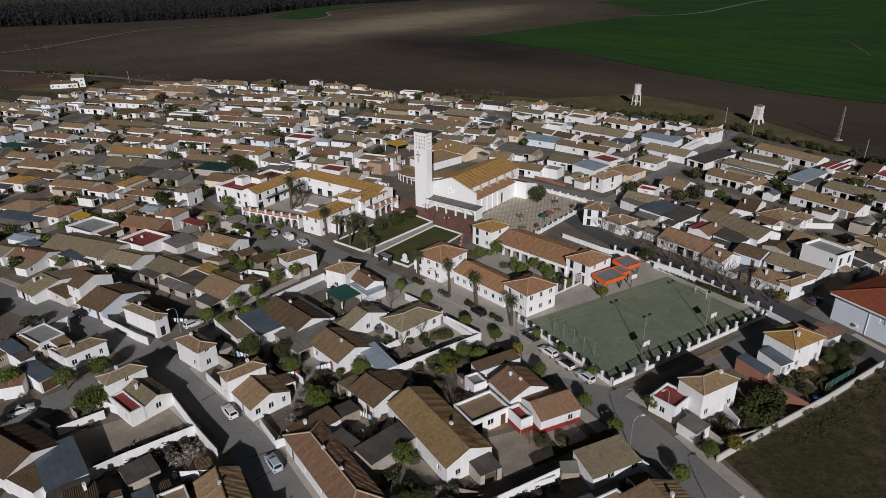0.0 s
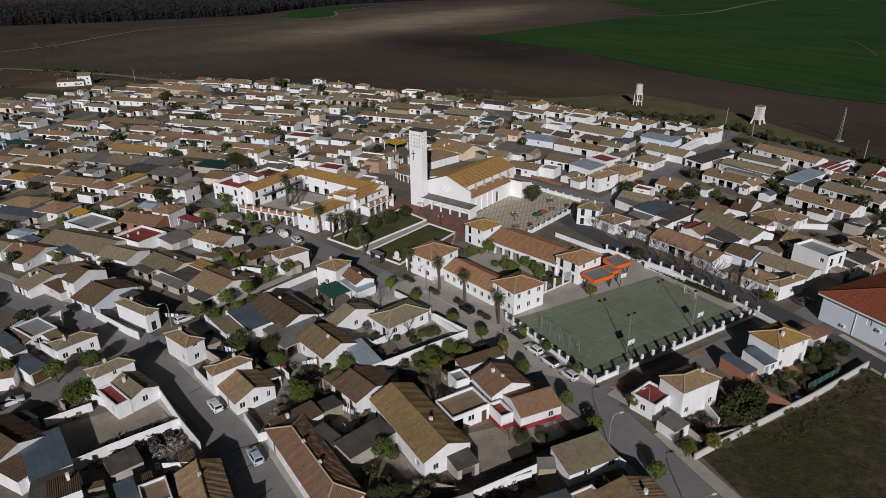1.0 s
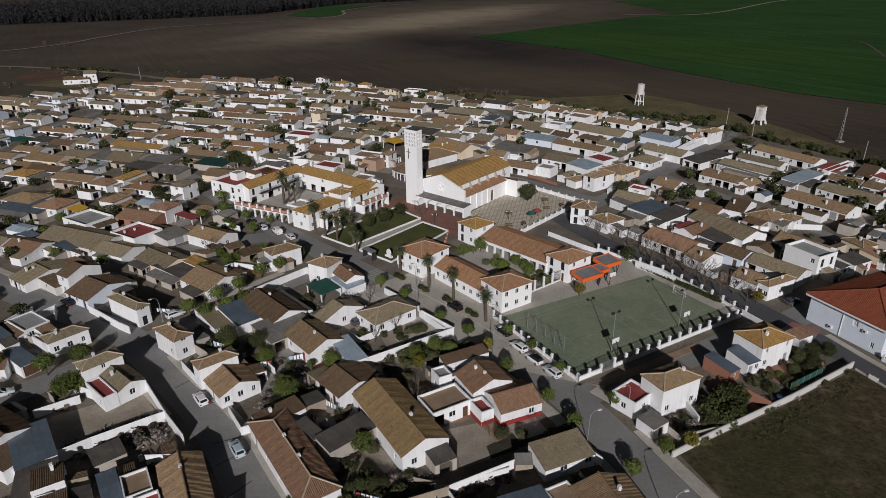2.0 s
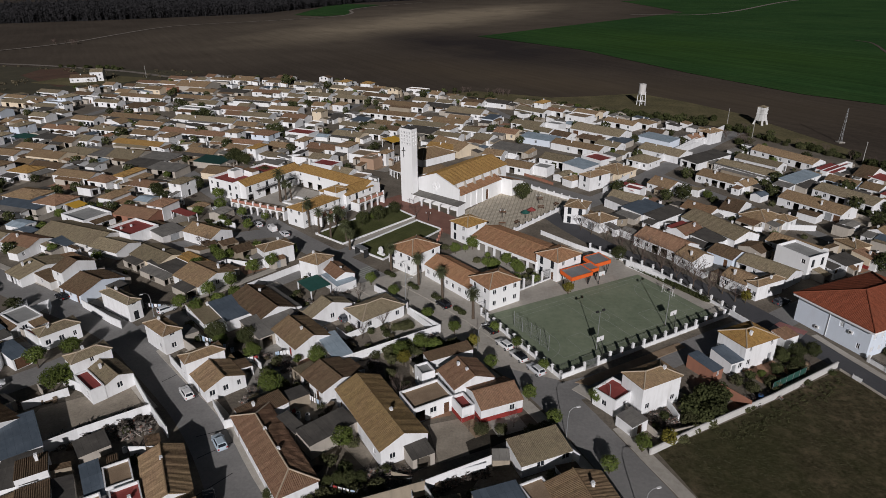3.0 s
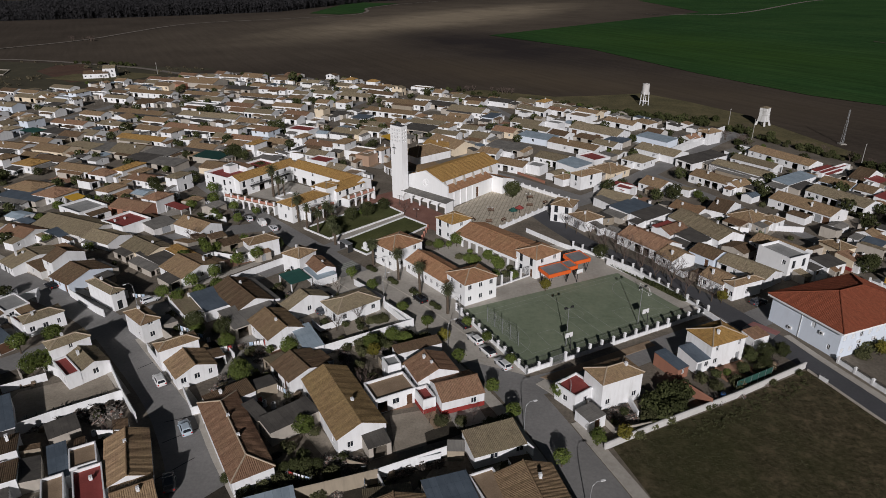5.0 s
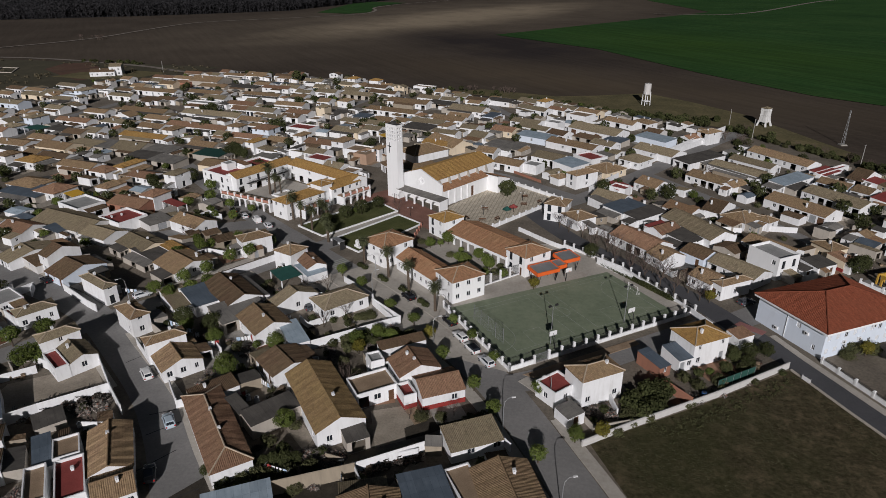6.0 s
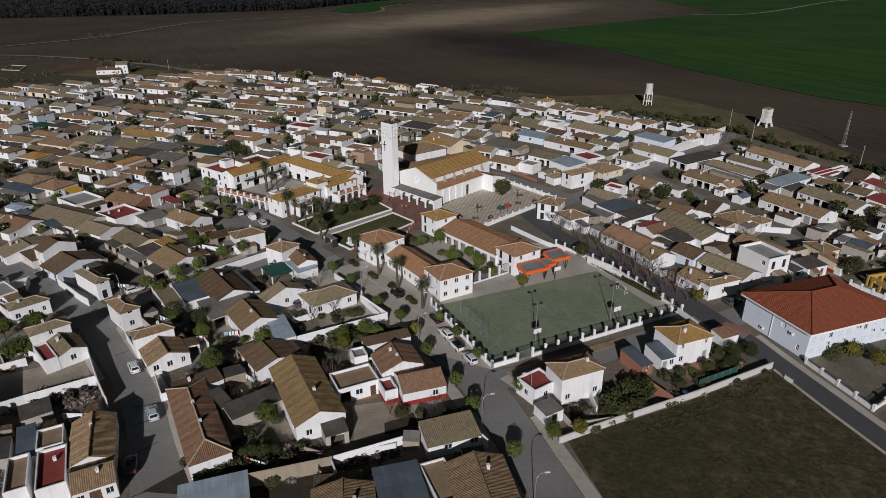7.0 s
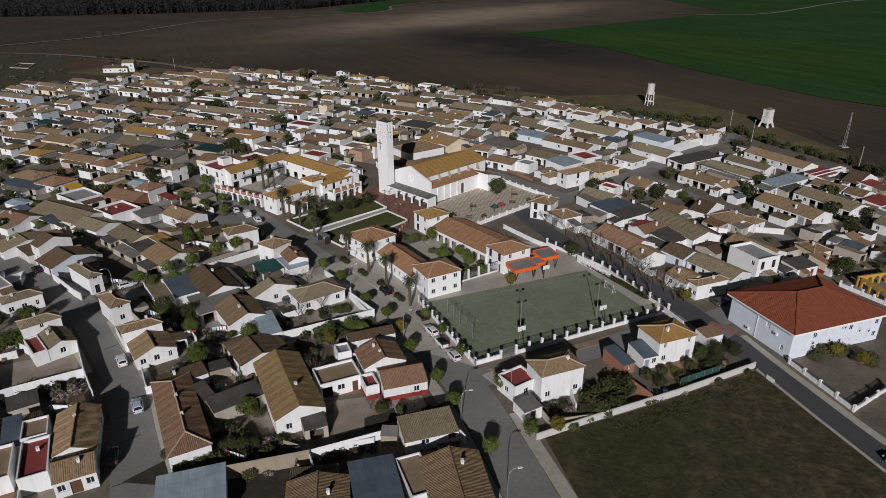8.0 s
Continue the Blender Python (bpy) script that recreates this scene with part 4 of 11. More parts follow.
for i in range(6):
    bm = bmesh.new()
    xx = 1.5 + i * 4.6
    v = [bm.verts.new(p) for p in ((xx, NW0, 6.2), (xx + 0.7, NW0, 6.2), (xx + 0.7, NW0 - 1.1, 5.85), (xx, NW0 - 1.1, 5.85), (xx, NW0, 7.95), (xx + 0.7, NW0, 7.95), (xx + 0.7, NW0 - 0.3, 7.8), (xx, NW0 - 0.3, 7.8))]
    for f in ((0, 1, 2, 3), (4, 7, 6, 5), (3, 2, 6, 7), (0, 3, 7, 4), (2, 1, 5, 6)):
        bm.faces.new([v[i2] for i2 in f])
    part("buttress", bm, PLASTER_RAW, ch, "grey weathered buttress")
for i in range(4):
    bm = bmesh.new()
    xx = 3.0 + i * 3.0
    box(bm, xx, -0.25, 0, xx + 0.5, -0.002, 5.0)
    part("pilaster", bm, WHITE_CLEAN, ch)
# transept
bm = bmesh.new()
tops = [(2.4, 3.4, 0.4, 2.8)]
facade(bm, (22.5, -4.4, 0), (1, 0), 6.5, 3.8, [(4.4, 5.1, 0.3, 2.6)], top=[(6.5, 3.8), (0.6, 5.7), (0, 5.6)])
facade(bm, (22.5, 3.0, 0), (0, -1), 7.4, 5.6, [])
facade(bm, (29.0, -4.4, 0), (0, 1), 7.4, 3.8, [])
part("transept_wall", bm, WHITE_CLEAN, ch)
window(ch, (22.5, -4.4, 0), (1, 0, 0), (4.4, 5.1, 0.3, 2.6))
bm = bmesh.new()
ribbed(bm, (29.4, -4.8, 3.7), (29.4, 3.0, 3.7), (22.3, -4.8, 5.95), (22.3, 3.0, 5.95))
part("transept_roof", bm, TILE_SCHOOL, ch)
# rose window
bm = bmesh.new()
for k in range(20):
    a0, a1 = 2 * math.pi * k / 20, 2 * math.pi * (k + 1) / 20
    for r0, r1, d in ((1.25, 1.45, -0.14),):
        v = [bm.verts.new((d, mid - 0.3 + r * math.cos(a), 6.6 + r * math.sin(a))) for r, a in ((r0, a0), (r0, a1), (r1, a1), (r1, a0))]
        w_ = [bm.verts.new((0, mid - 0.3 + r * math.cos(a), 6.6 + r * math.sin(a))) for r, a in ((r0, a0), (r0, a1), (r1, a1), (r1, a0))]
        bm.faces.new(v)
        bm.faces.new((v[2], v[3], w_[3], w_[2]))
        bm.faces.new((v[0], v[1], w_[1], w_[0]))
for k in range(6):
    a = math.pi * k / 6
    prism(bm, [(-0.06, mid - 0.3 - 1.3 * math.cos(a), 6.6 - 1.3 * math.sin(a)), (-0.06, mid - 0.3 + 1.3 * math.cos(a), 6.6 + 1.3 * math.sin(a))], 0.1, 0.1, 4)
bmesh.ops.create_circle(bm, cap_ends=True, segments=16, radius=0.45, matrix=pose(-0.1, mid - 0.3, 6.6, 0, 90, 0))
part("rose_window", bm, WHITE_CLEAN, ch, "pale stone rose window")
# bell tower: a flat slab of a tower, pierced near its top
TW0, TW1, TX0, TX1, TH = 15.8, 20.8, -3.7, -1.2, 24.0
bm = bmesh.new()
grid_f = [(0.55 + c * 1.08, 0.55 + c * 1.08 + 0.62, 19.0 + r * 1.15, 19.0 + r * 1.15 + 0.7) for c in range(4) for r in range(4)]
facade(bm, (TX0, TW1, 0), (0, -1), TW1 - TW0, TH, grid_f, 0.5)
facade(bm, (TX1, TW0, 0), (0, 1), TW1 - TW0, TH, grid_f, 0.5)
side_f = [(0.4 + c * 1.0, 1.0 + c * 1.0, 19.0 + r * 1.15, 19.7 + r * 1.15) for c in range(2) for r in range(4)]
facade(bm, (TX0, TW0, 0), (1, 0), TX1 - TX0, TH, side_f, 0.5)
facade(bm, (TX1, TW1, 0), (-1, 0), TX1 - TX0, TH, side_f, 0.5)
box(bm, TX0 + 0.02, TW0 + 0.02, TH - 0.3, TX1 - 0.02, TW1 - 0.02, TH)
part("bell_tower", bm, WHITE_CLEAN, ch, "tall white slab bell tower pierced with small square openings")
bm = bmesh.new()
box(bm, TX0 + 0.3, TW0 + 0.3, TH + 0.004, TX1 - 0.3, TW1 - 0.3, TH + 0.12)
box(bm, (TX0 + TX1) / 2 - 0.5, 17.8, TH + 0.1, (TX0 + TX1) / 2 + 0.5, 18.8, TH + 0.9)
part("tower_cap", bm, SOOT, ch, "dark tower roof deck")
bm = bmesh.new()
box(bm, TX0 - 0.12, 19.15, 14.9, TX0 - 0.004, 19.35, 18.2)
box(bm, TX0 - 0.12, 18.45, 16.9, TX0 - 0.004, 20.05, 17.1)
part("cross", bm, FRAME_D, ch, "dark iron cross")
# front arcade
ar = arcade(*(Matrix.Translation((CHX, CHY, 0)) @ pose(0, 0, 0, 0, 0, CHR) @ Vector((-3.6, 16.3, 0))).to_2d(), CHR - 90, 18.8, 3.5, 3.4, 5, "white church porch of round arches under a lean-to roof", roof="lean", spring=1.35)
patch("paving", [(-27, 186), (-9, 171), (4, 160), (10, 168), (-2, 180), (-18, 196)], 0.05, BRICK_PAVE, "red brick paving before the church", "paving")
patch("plaza_paving", [(3.5, 180.0), (18.0, 163.3), (40.0, 191.8), (21.5, 209.0), (17.0, 203.0)], 0.045, CHEQUER, "grey chequered paving of the church yard", "paving")
garden_wall([(17.5, 163.0), (28.8, 177.6), (40.0, 192.0), (30.8, 200.4), (21.4, 209.3)], 1.1, 0.25, WHITE, "low white church yard wall with pillars", 3.0, 1.6)

# curved cloister behind the tower
cl = thing("cloister", -14, 222, 0, "low curved white colonnade with a clay tile roof", "arcade")
claim(-14, 224, 40, 26, 18)
bmw, bmr = bmesh.new(), bmesh.new()
uvl = bmr.loops.layers.uv.verify()
for k in range(14):
    a0, a1 = radians(200 + k * 10), radians(210 + k * 10)
    for r, z0, z1 in ((11.5, 2.3, 3.0),):
        v = [bmw.verts.new((r_ * math.cos(a), r_ * math.sin(a), z)) for r_, a, z in ((r, a0, z0), (r, a1, z0), (r, a1, z1), (r, a0, z1))]
        bmw.faces.new(v)
    prism(bmw, [(11.4 * math.cos(a0), 11.4 * math.sin(a0), 0), (11.4 * math.cos(a0), 11.4 * math.sin(a0), 2.4)], 0.2, 0.2, 6)
    v = [bmw.verts.new((r_ * math.cos(a), r_ * math.sin(a), z)) for r_, a, z in ((8, a0, 0), (8, a1, 0), (8, a1, 3.9), (8, a0, 3.9))]
    bmw.faces.new(v)
    v = [bmr.verts.new((r_ * math.cos(a), r_ * math.sin(a), z)) for r_, a, z in ((12, a0, 3.0), (12, a1, 3.0), (7.8, a1, 4.1), (7.8, a0, 4.1))]
    fc = bmr.faces.new(v)
    for lp, c in zip(fc.loops, ((k * 2.1, 0), (k * 2.1 + 2.1, 0), (k * 2.1 + 2.1, 4.3), (k * 2.1, 4.3))):
        lp[uvl].uv = c
part("wall", bmw, WHITE, cl)
part("roof", bmr, TILE_BROWN, cl)

# ---- town hall round a patio ----
TOX, TOY, TOR = -41.3, 162.2, 61.0


def at_hall(x, y):
    v = pose(TOX, TOY, 0, 0, 0, TOR) @ Vector((x, y, 0))
    return v.x, v.y


claim(*at_hall(18, 22), TOR, 38, 60)
kw = dict(wall=WHITE_CLEAN, tile=TILE_OCHRE, cat="town hall", group="town hall wings", chim=0)
house(*at_hall(9.2, 4.2), TOR - 3, 14.6, 6.8, 5.2, "hip", plan="S:w.w.b/w.ww W:w/ww N:www/www", label="white two-storey town hall wing with ochre tiles towards the garden", **kw)
house(*at_hall(25.4, 3.0), TOR - 3, 12.4, 6.8, 5.2, "gx", plan="S:b.w.b/wbww N:wwww/wwww", label="white two-storey town hall wing over the garden arcade", **kw)
house(*at_hall(32.4, 16.2), TOR - 4, 7.2, 33, 5.3, "gy", plan="W:ooooooo/w.w.w.w S:w/w", label="white two-storey town hall wing with ochre tile roof along the patio", **kw)
house(*at_hall(20.6, 36.4), TOR, 25, 6.6, 5.4, "gx", plan="S:owowowo/bwbwbwb W:w/w", label="white two-storey town hall wing with a balcony over the patio", **kw)
house(*at_hall(12.2, 43.3), TOR, 9.4, 15, 5.0, "flat", flat=TERRACE_RED, parapet=0.8, plan="W:bw.wb/wb.bw S:w/w", label="white corner block with balconies and a red roof terrace", wall=WHITE_CLEAN, cat="town hall", group="town hall wings", chim=0)
house(*at_hall(14.6, 45.6), TOR, 3.6, 3.4, 7.3, "flat", flat=TERRACE_GREY, parapet=0.15, plan="W:./v", chim=0, wall=WHITE_CLEAN, cat="roof room", group="", name="roof_room", label="small white stair room on the red roof terrace")
house(*at_hall(18.6, 42.6), TOR, 3.0, 5.0, 6.6, "shed", rise=0.3, high="N", tile=TILE_RUST, plan="W:./w", chim=0, wall=WHITE_CLEAN, cat="roof room", group="", name="roof_room", label="small white room with a rust tile roof")
house(*at_hall(26.4, 44.9), TOR, 8.4, 9.0, 4.6, "flat", flat=TERRACE_RED, parapet=0.7, plan="W:w/w N:ww", chim=0, wall=WHITE_CLEAN, label="white house with a red sealed roof terrace beside the town hall")
house(*at_hall(45.1, 32.5), TOR + 5, 6.5, 9.2, 4.2, "flat", flat=TERRACE_RED, parapet=0.4, plan="W:w.w", chim=0, label="white house with a red sealed roof terrace behind the town hall")
house(*at_hall(44.2, 23.4), TOR + 5, 6.2, 8.0, 3.0, "gy", tile=TILE_GREY, plan="W:wd S:w", chim=1, label="low white house with grey tiles behind the town hall")
house(*at_hall(43.6, 15.6), TOR + 5, 5.6, 6.4, 2.6, "flat", flat=TERRACE_TAN, parapet=0.5, plan="W:w S:d", chim=0, label="low white house with a tan roof terrace")
house(*at_hall(18.2, 3.6), TOR - 3, 4.4, 5.2, 7.0, "hip", plan="S:./v.", label="small white tower block over the town hall entrance", name="tower_block", **kw)
house(*at_hall(24.6, 10.0), TOR - 4, 8.0, 5.6, 4.0, "hip", plan="W:w S:.", label="low white patio annexe with an ochre hip roof", **kw)
arcade(*at_hall(0.4, 31.4), TOR - 83, 21, 3.4, 2.9, 8, "white street arcade with a pillared terrace above", pillars=7)
arcade(*at_hall(5.4, -2.6), TOR - 3, 10, 3.3, 2.9, 4, "white garden arcade with a pink parapet terrace above", pillars=4)
arcade(*at_hall(20.6, -3.6), TOR - 5, 11.4, 3.3, 2.9, 4, "white garden arcade with a pink parapet terrace above", pillars=4)
bm = bmesh.new()
box(bm, -8.5, 0, 2.75, 8.5, 1.0, 2.9)
for k in range(43):
    x_ = -8.5 + 17 * k / 42
    box(bm, x_ - 0.02, 0.02, 2.9, x_ + 0.02, 0.06, 3.8)
box(bm, -8.5, 0, 3.8, 8.5, 0.08, 3.86)
e = thing("balcony", *at_hall(20.4, 32.1), TOR, "long patio balcony with a dark iron railing", "balcony")
part("railing", bm, FRAME_D, e)
patch("patio", [at_hall(*p) for p in ((4, 7.8), (28.4, 7.8), (28.4, 33.2), (4, 33.2))], 0.04, PAVING, "pale paved patio", "paving")
e = thing("fountain", *at_hall(17, 20), TOR, "square white patio fountain basin", "fountain")
bm = bmesh.new()
for a in (0, 90, 180, 270):
    b2 = bmesh.new()
    box(b2, -3.2, -3.2, 0, 3.2, -2.7, 0.6)
    b2.transform(pose(0, 0, 0, 0, 0, a))
    me = bpy.data.meshes.new("tmp")
    b2.to_mesh(me)
    b2.free()
    bm.from_mesh(me)
    bpy.data.meshes.remove(me)
part("basin", bm, WHITE, e)

# ---- school main wing and grounds ----
CO = (26.3, 95.2)
CR = 34.0


def at_court(x, y):
    v = pose(CO[0], CO[1], 0, 0, 0, CR) @ Vector((x, y, 0))
    return v.x, v.y


GREEN_COURT = mottled("faded green court coating", (0.133, 0.168, 0.109), (0.197, 0.233, 0.157), (0.262, 0.289, 0.203), 0.14, 0.9, 0.9, 0.1, 0.01, world_space=True)
LINE = mottled("worn white line paint", (0.24, 0.26, 0.22), (0.32, 0.34, 0.3), (0.4, 0.42, 0.38), 0.5, 3, world_space=True)
patch("school_yard", [at_court(*p) for p in ((-0.3, -0.3), (47.8, -0.3), (47.8, 40), (22, 60), (-25, 53), (-22, 27.5))], 0.034, PAVING, "pale concrete school yard", "paving")
patch("court", [at_court(*p) for p in ((0.5, 0.5), (44.0, 0.5), (44.0, 24.6), (0.5, 26.4))], 0.05, GREEN_COURT, "faded green hard sports court", "court")
bm = bmesh.new()


def line(bm, pts, w=0.1, z=0.058):
    for a, b in zip(pts, pts[1:]):
        a, b = Vector(a), Vector(b)
        d = (b - a).normalized() * w / 2
        n = Vector((-d.y, d.x))
        bm.faces.new([bm.verts.new((*at_court(*p), z)) for p in (a - d - n, b + d - n, b + d + n, a - d + n)])


def arc(cx, cy, r, a0, a1, n=24):
    return [(cx + r * math.cos(radians(a0 + (a1 - a0) * i / n)), cy + r * math.sin(radians(a0 + (a1 - a0) * i / n))) for i in range(n + 1)]


X0, X1, Y0, Y1 = 2.0, 42.0, 3.6, 23.6
line(bm, [(X0, Y0), (X1, Y0), (X1, Y1), (X0, Y1), (X0, Y0)])
line(bm, [((X0 + X1) / 2, Y0), ((X0 + X1) / 2, Y1)])
line(bm, arc((X0 + X1) / 2, 13.6, 1.9, 0, 360))
line(bm, arc(X0, 15.1, 6, 0, 90) , 0.1)
line(bm, arc(X0, 12.1, 6, -90, 0), 0.1)
line(bm, [(X0 + 6, 12.1), (X0 + 6, 15.1)])
line(bm, arc(X1, 15.1, 6, 90, 180))
line(bm, arc(X1, 12.1, 6, 180, 270))
line(bm, [(X1 - 6, 12.1), (X1 - 6, 15.1)])
for cx in (12.0, 32.0):
    line(bm, [(cx - 7, 5.0), (cx + 7, 5.0), (cx + 7, 22.2), (cx - 7, 22.2), (cx - 7, 5.0)], 0.08, 0.062)
    line(bm, [(cx - 2.4, 5), (cx - 2.0, 10.6), (cx + 2.0, 10.6), (cx + 2.4, 5)], 0.08, 0.062)
tagged(part("court_markings", bm, LINE, None), "worn white court markings", "marking", "", "structure")
# court wall with pillars and railings
RAILS = thing("court_fence", *at_court(0, 0), CR, "low white wall with pillars and dark railings round the court", "fence")


def fence_run(parent, p, q, wall_h=0.75, post_h=2.2, gap=3.0, rails=True, mat=None):
    p, q = Vector(p), Vector(q)
    L = (q - p).length
    rot = math.degrees(math.atan2(q.y - p.y, q.x - p.x))
    bm = bmesh.new()
    box(bm, 0, -0.13, 0, L, 0.13, wall_h)
    box(bm, 0, -0.17, wall_h, L, 0.17, wall_h + 0.07)
    o = part("low_wall", bm, mat or WHITE, parent)
    o.matrix_basis = pose(p.x, p.y, 0, 0, 0, rot)
    n = max(1, round(L / gap))
    bm = bmesh.new()
    bevelled_box(bm, -0.21, -0.21, 0, 0.21, 0.21, post_h, 0.1)
    box(bm, -0.26, -0.26, post_h - 0.3, 0.26, 0.26, post_h - 0.2)
    me = None
    for i in range(n + 1):
        m = pose(*(p + (q - p) * (i / n)), 0, 0, 0, rot)
        if me is None:
            o = part("pillar", bm, mat or WHITE, parent)
            o.matrix_basis, me = m, o.data
        else:
            share("pillar", me, parent, m)
    if rails:
        me = None
        for i in range(n):
            bm = bmesh.new()
            g = L / n
            for z in (wall_h + 0.2, post_h - 0.2):
                box(bm, 0.22, -0.02, z, g - 0.22, 0.02, z + 0.05)
            k = int(g / 0.17)
            for j in range(1, k):
                x_ = g * j / k
                box(bm, x_ - 0.013, -0.013, wall_h + 0.07, x_ + 0.013, 0.013, post_h - 0.1)
            m = pose(*(p + (q - p) * (i / n)), 0, 0, 0, rot)
            if me is None:
                o = part("railing", bm, FRAME_D, parent)
                o["kind"] = "stuff"
                o.matrix_basis, me = m, o.data
            else:
                bm.free()
                share("railing", me, parent, m)["kind"] = "stuff"


fence_run(RAILS, (0, 0), (5.6, 0), 0.9, 1.9, 2.8, True)
fence_run(RAILS, (9.0, 0), (47.4, 0))
fence_run(RAILS, (0, 0), (0, 27.0), 0.75, 1.9, 2.5)
fence_run(RAILS, (47.4, 0), (48.4, 24), 0.75, 2.0, 3.0)
fence_run(RAILS, (48.4, 24), (44.0, 42), 0.75, 2.0, 3.0)
fence_run(RAILS, (9.2, 31.5), (24.0, 33.5), 0.3, 2.9, 3.0)
gate = thing("gate", *at_court(5.7, 0), CR, "grey double steel gate to the court", "gate")
for k in range(2):
    bm = bmesh.new()
    box(bm, 0.05, -0.03, 0.1, 1.6, 0.03, 0.16)
    box(bm, 0.05, -0.03, 1.85, 1.6, 0.03, 1.92)
    for j in range(14):
        box(bm, 0.06 + j * 0.118, -0.015, 0.1, 0.085 + j * 0.118, 0.015, 1.9)
    o = part("leaf", bm, STEEL, gate)
    o.matrix_basis = pose(k * 1.65, 0, 0)


def flood_pole(x, y, rot, h=8.6):
    e = thing("floodlight", x, y, rot, "tall pale steel pole with two floodlights", "floodlight", "court floodlights")
    bm = bmesh.new()
    prism(bm, [(0, 0, 0), (0, 0, h)], 0.09, 0.05, 8)
    box(bm, -0.18, -0.18, 0, 0.18, 0.18, 0.05)
    part("pole", bm, STEEL, e)
    for s in (-1, 1):
        bm = bmesh.new()
        prism(bm, [(0, 0, h - 0.05), (s * 0.8, 0, h + 0.1)], 0.04, 0.04, 6)
        box(bm, s * 0.8 - 0.28, -0.2, h, s * 0.8 + 0.28, 0.12, h + 0.35)
        part("lamp_head", bm, FRAME_D, e)


for p in ((12.4, 4.2), (31.2, 4.0)):
    flood_pole(*at_court(*p), CR)


def shade_roof(x, y, rot, w, d, h0, h1):
    """A school sun canopy: orange fascia, ribbed steel deck, raking dark legs."""
    e = thing("shade_canopy", x, y, rot, "orange steel sun canopy with a grey ribbed deck on raking legs", "canopy", "school canopies")
    bm = bmesh.new()
    t = 0.95
    v = [(-w / 2, -d / 2, h0), (w / 2, -d / 2, h0), (w / 2, d / 2, h1), (-w / 2, d / 2, h1)]
    for i in range(4):
        a, b = Vector(v[i]), Vector(v[(i + 1) % 4])
        n = Vector((b - a).cross(Vector((0, 0, 1)))).normalized() * 0.06
        q = [a + n, b + n, b + n + Vector((0, 0, t)), a + n + Vector((0, 0, t)), a - n, b - n, b - n + Vector((0, 0, t)), a - n + Vector((0, 0, t))]
        q = [bm.verts.new(k) for k in q]
        for f in ((0, 1, 2, 3), (5, 4, 7, 6), (3, 2, 6, 7), (1, 0, 4, 5)):
            bm.faces.new([q[k] for k in f])
    part("fascia", bm, ORANGE, e, "bright orange fascia")
    bm = bmesh.new()
    ribbed(bm, (-w / 2, -d / 2, h0 + t - 0.18), (w / 2, -d / 2, h0 + t - 0.18), (-w / 2, d / 2, h1 + t - 0.18), (w / 2, d / 2, h1 + t - 0.18), 0.5, 0.07)
    part("deck", bm, STEEL, e)
    for sx in (-1, 1):
        for sy in (-1, 1):
            bm = bmesh.new()
            top = h0 if sy < 0 else h1
            prism(bm, [(sx * w * 0.38, sy * d * 0.36, 0), (sx * w * 0.46, sy * d * 0.44, top + 0.1)], 0.09, 0.09, 6)
            prism(bm, [(sx * w * 0.38, sy * d * 0.36, 0), (sx * w * 0.3, sy * d * 0.44, top + 0.1)], 0.07, 0.07, 6)
            part("leg", bm, FRAME_D, e)
    return e


ORANGE = mottled("orange enamel", (0.62, 0.1, 0.02), (0.7, 0.125, 0.025), (0.76, 0.15, 0.035), 0.5, 6, 0.5)
shade_roof(*at_court(27.4, 28.2), CR, 6.4, 4.2, 2.5, 2.8)
shade_roof(*at_court(32.0, 28.8), CR, 3.0, 3.2, 2.5, 2.7)
shade_roof(*at_court(35.8, 30.6), CR, 5.0, 4.4, 2.9, 3.2)


def goal(x, y, rot):
    e = thing("goal", x, y, rot, "white steel handball goal", "goal", "court goals")
    bm = bmesh.new()
    for s in (-1.5, 1.5):
        prism(bm, [(s, 0, 0), (s, 0, 2)], 0.05, 0.05, 6)
        prism(bm, [(s, 0, 2), (s, 0.9, 0.05)], 0.03, 0.03, 6)
        prism(bm, [(s, 0, 0.04), (s, 0.9, 0.05)], 0.03, 0.03, 6)
    prism(bm, [(-1.5, 0, 2), (1.5, 0, 2)], 0.05, 0.05, 6)
    prism(bm, [(-1.5, 0.9, 0.05), (1.5, 0.9, 0.05)], 0.03, 0.03, 6)
    part("frame", bm, FRAME_W, e)


def hoop(x, y, rot):
    e = thing("basketball_hoop", x, y, rot, "basketball stand with a white backboard", "hoop", "court hoops")
    bm = bmesh.new()
    prism(bm, [(0, 0.8, 0), (0, 0.6, 2.6), (0, 0, 3.2)], 0.09, 0.07, 6)
    part("stand", bm, FRAME_D, e)
    bm = bmesh.new()
    box(bm, -0.9, -0.06, 2.75, 0.9, -0.02, 3.8)
    part("backboard", bm, FRAME_W, e)
    bm = bmesh.new()
    prism(bm, [(0.23 * math.cos(k), -0.3 + 0.23 * math.sin(k), 3.05) for k in (2 * math.pi * i / 10 for i in range(11))], 0.02, 0.02, 4)
    part("ring", bm, ORANGE, e)


goal(*at_court(42.1, 13.6), CR - 90)
e = thing("ball_fence", 24.8, 104.4, 126, "tall wire ball fence on grey posts behind the court end", "fence")
for k in range(5):
    bm = bmesh.new()
    prism(bm, [(k * 2.8, 0, 0), (k * 2.8, 0, 3.6)], 0.05, 0.05, 6)
    part("post", bm, STEEL, e)
bm = bmesh.new()
for k in range(45):
    prism(bm, [(k * 0.25 + 0.1, 0, 0.1), (k * 0.25 + 0.1, 0, 3.55)], 0.006, 0.006, 3, False)
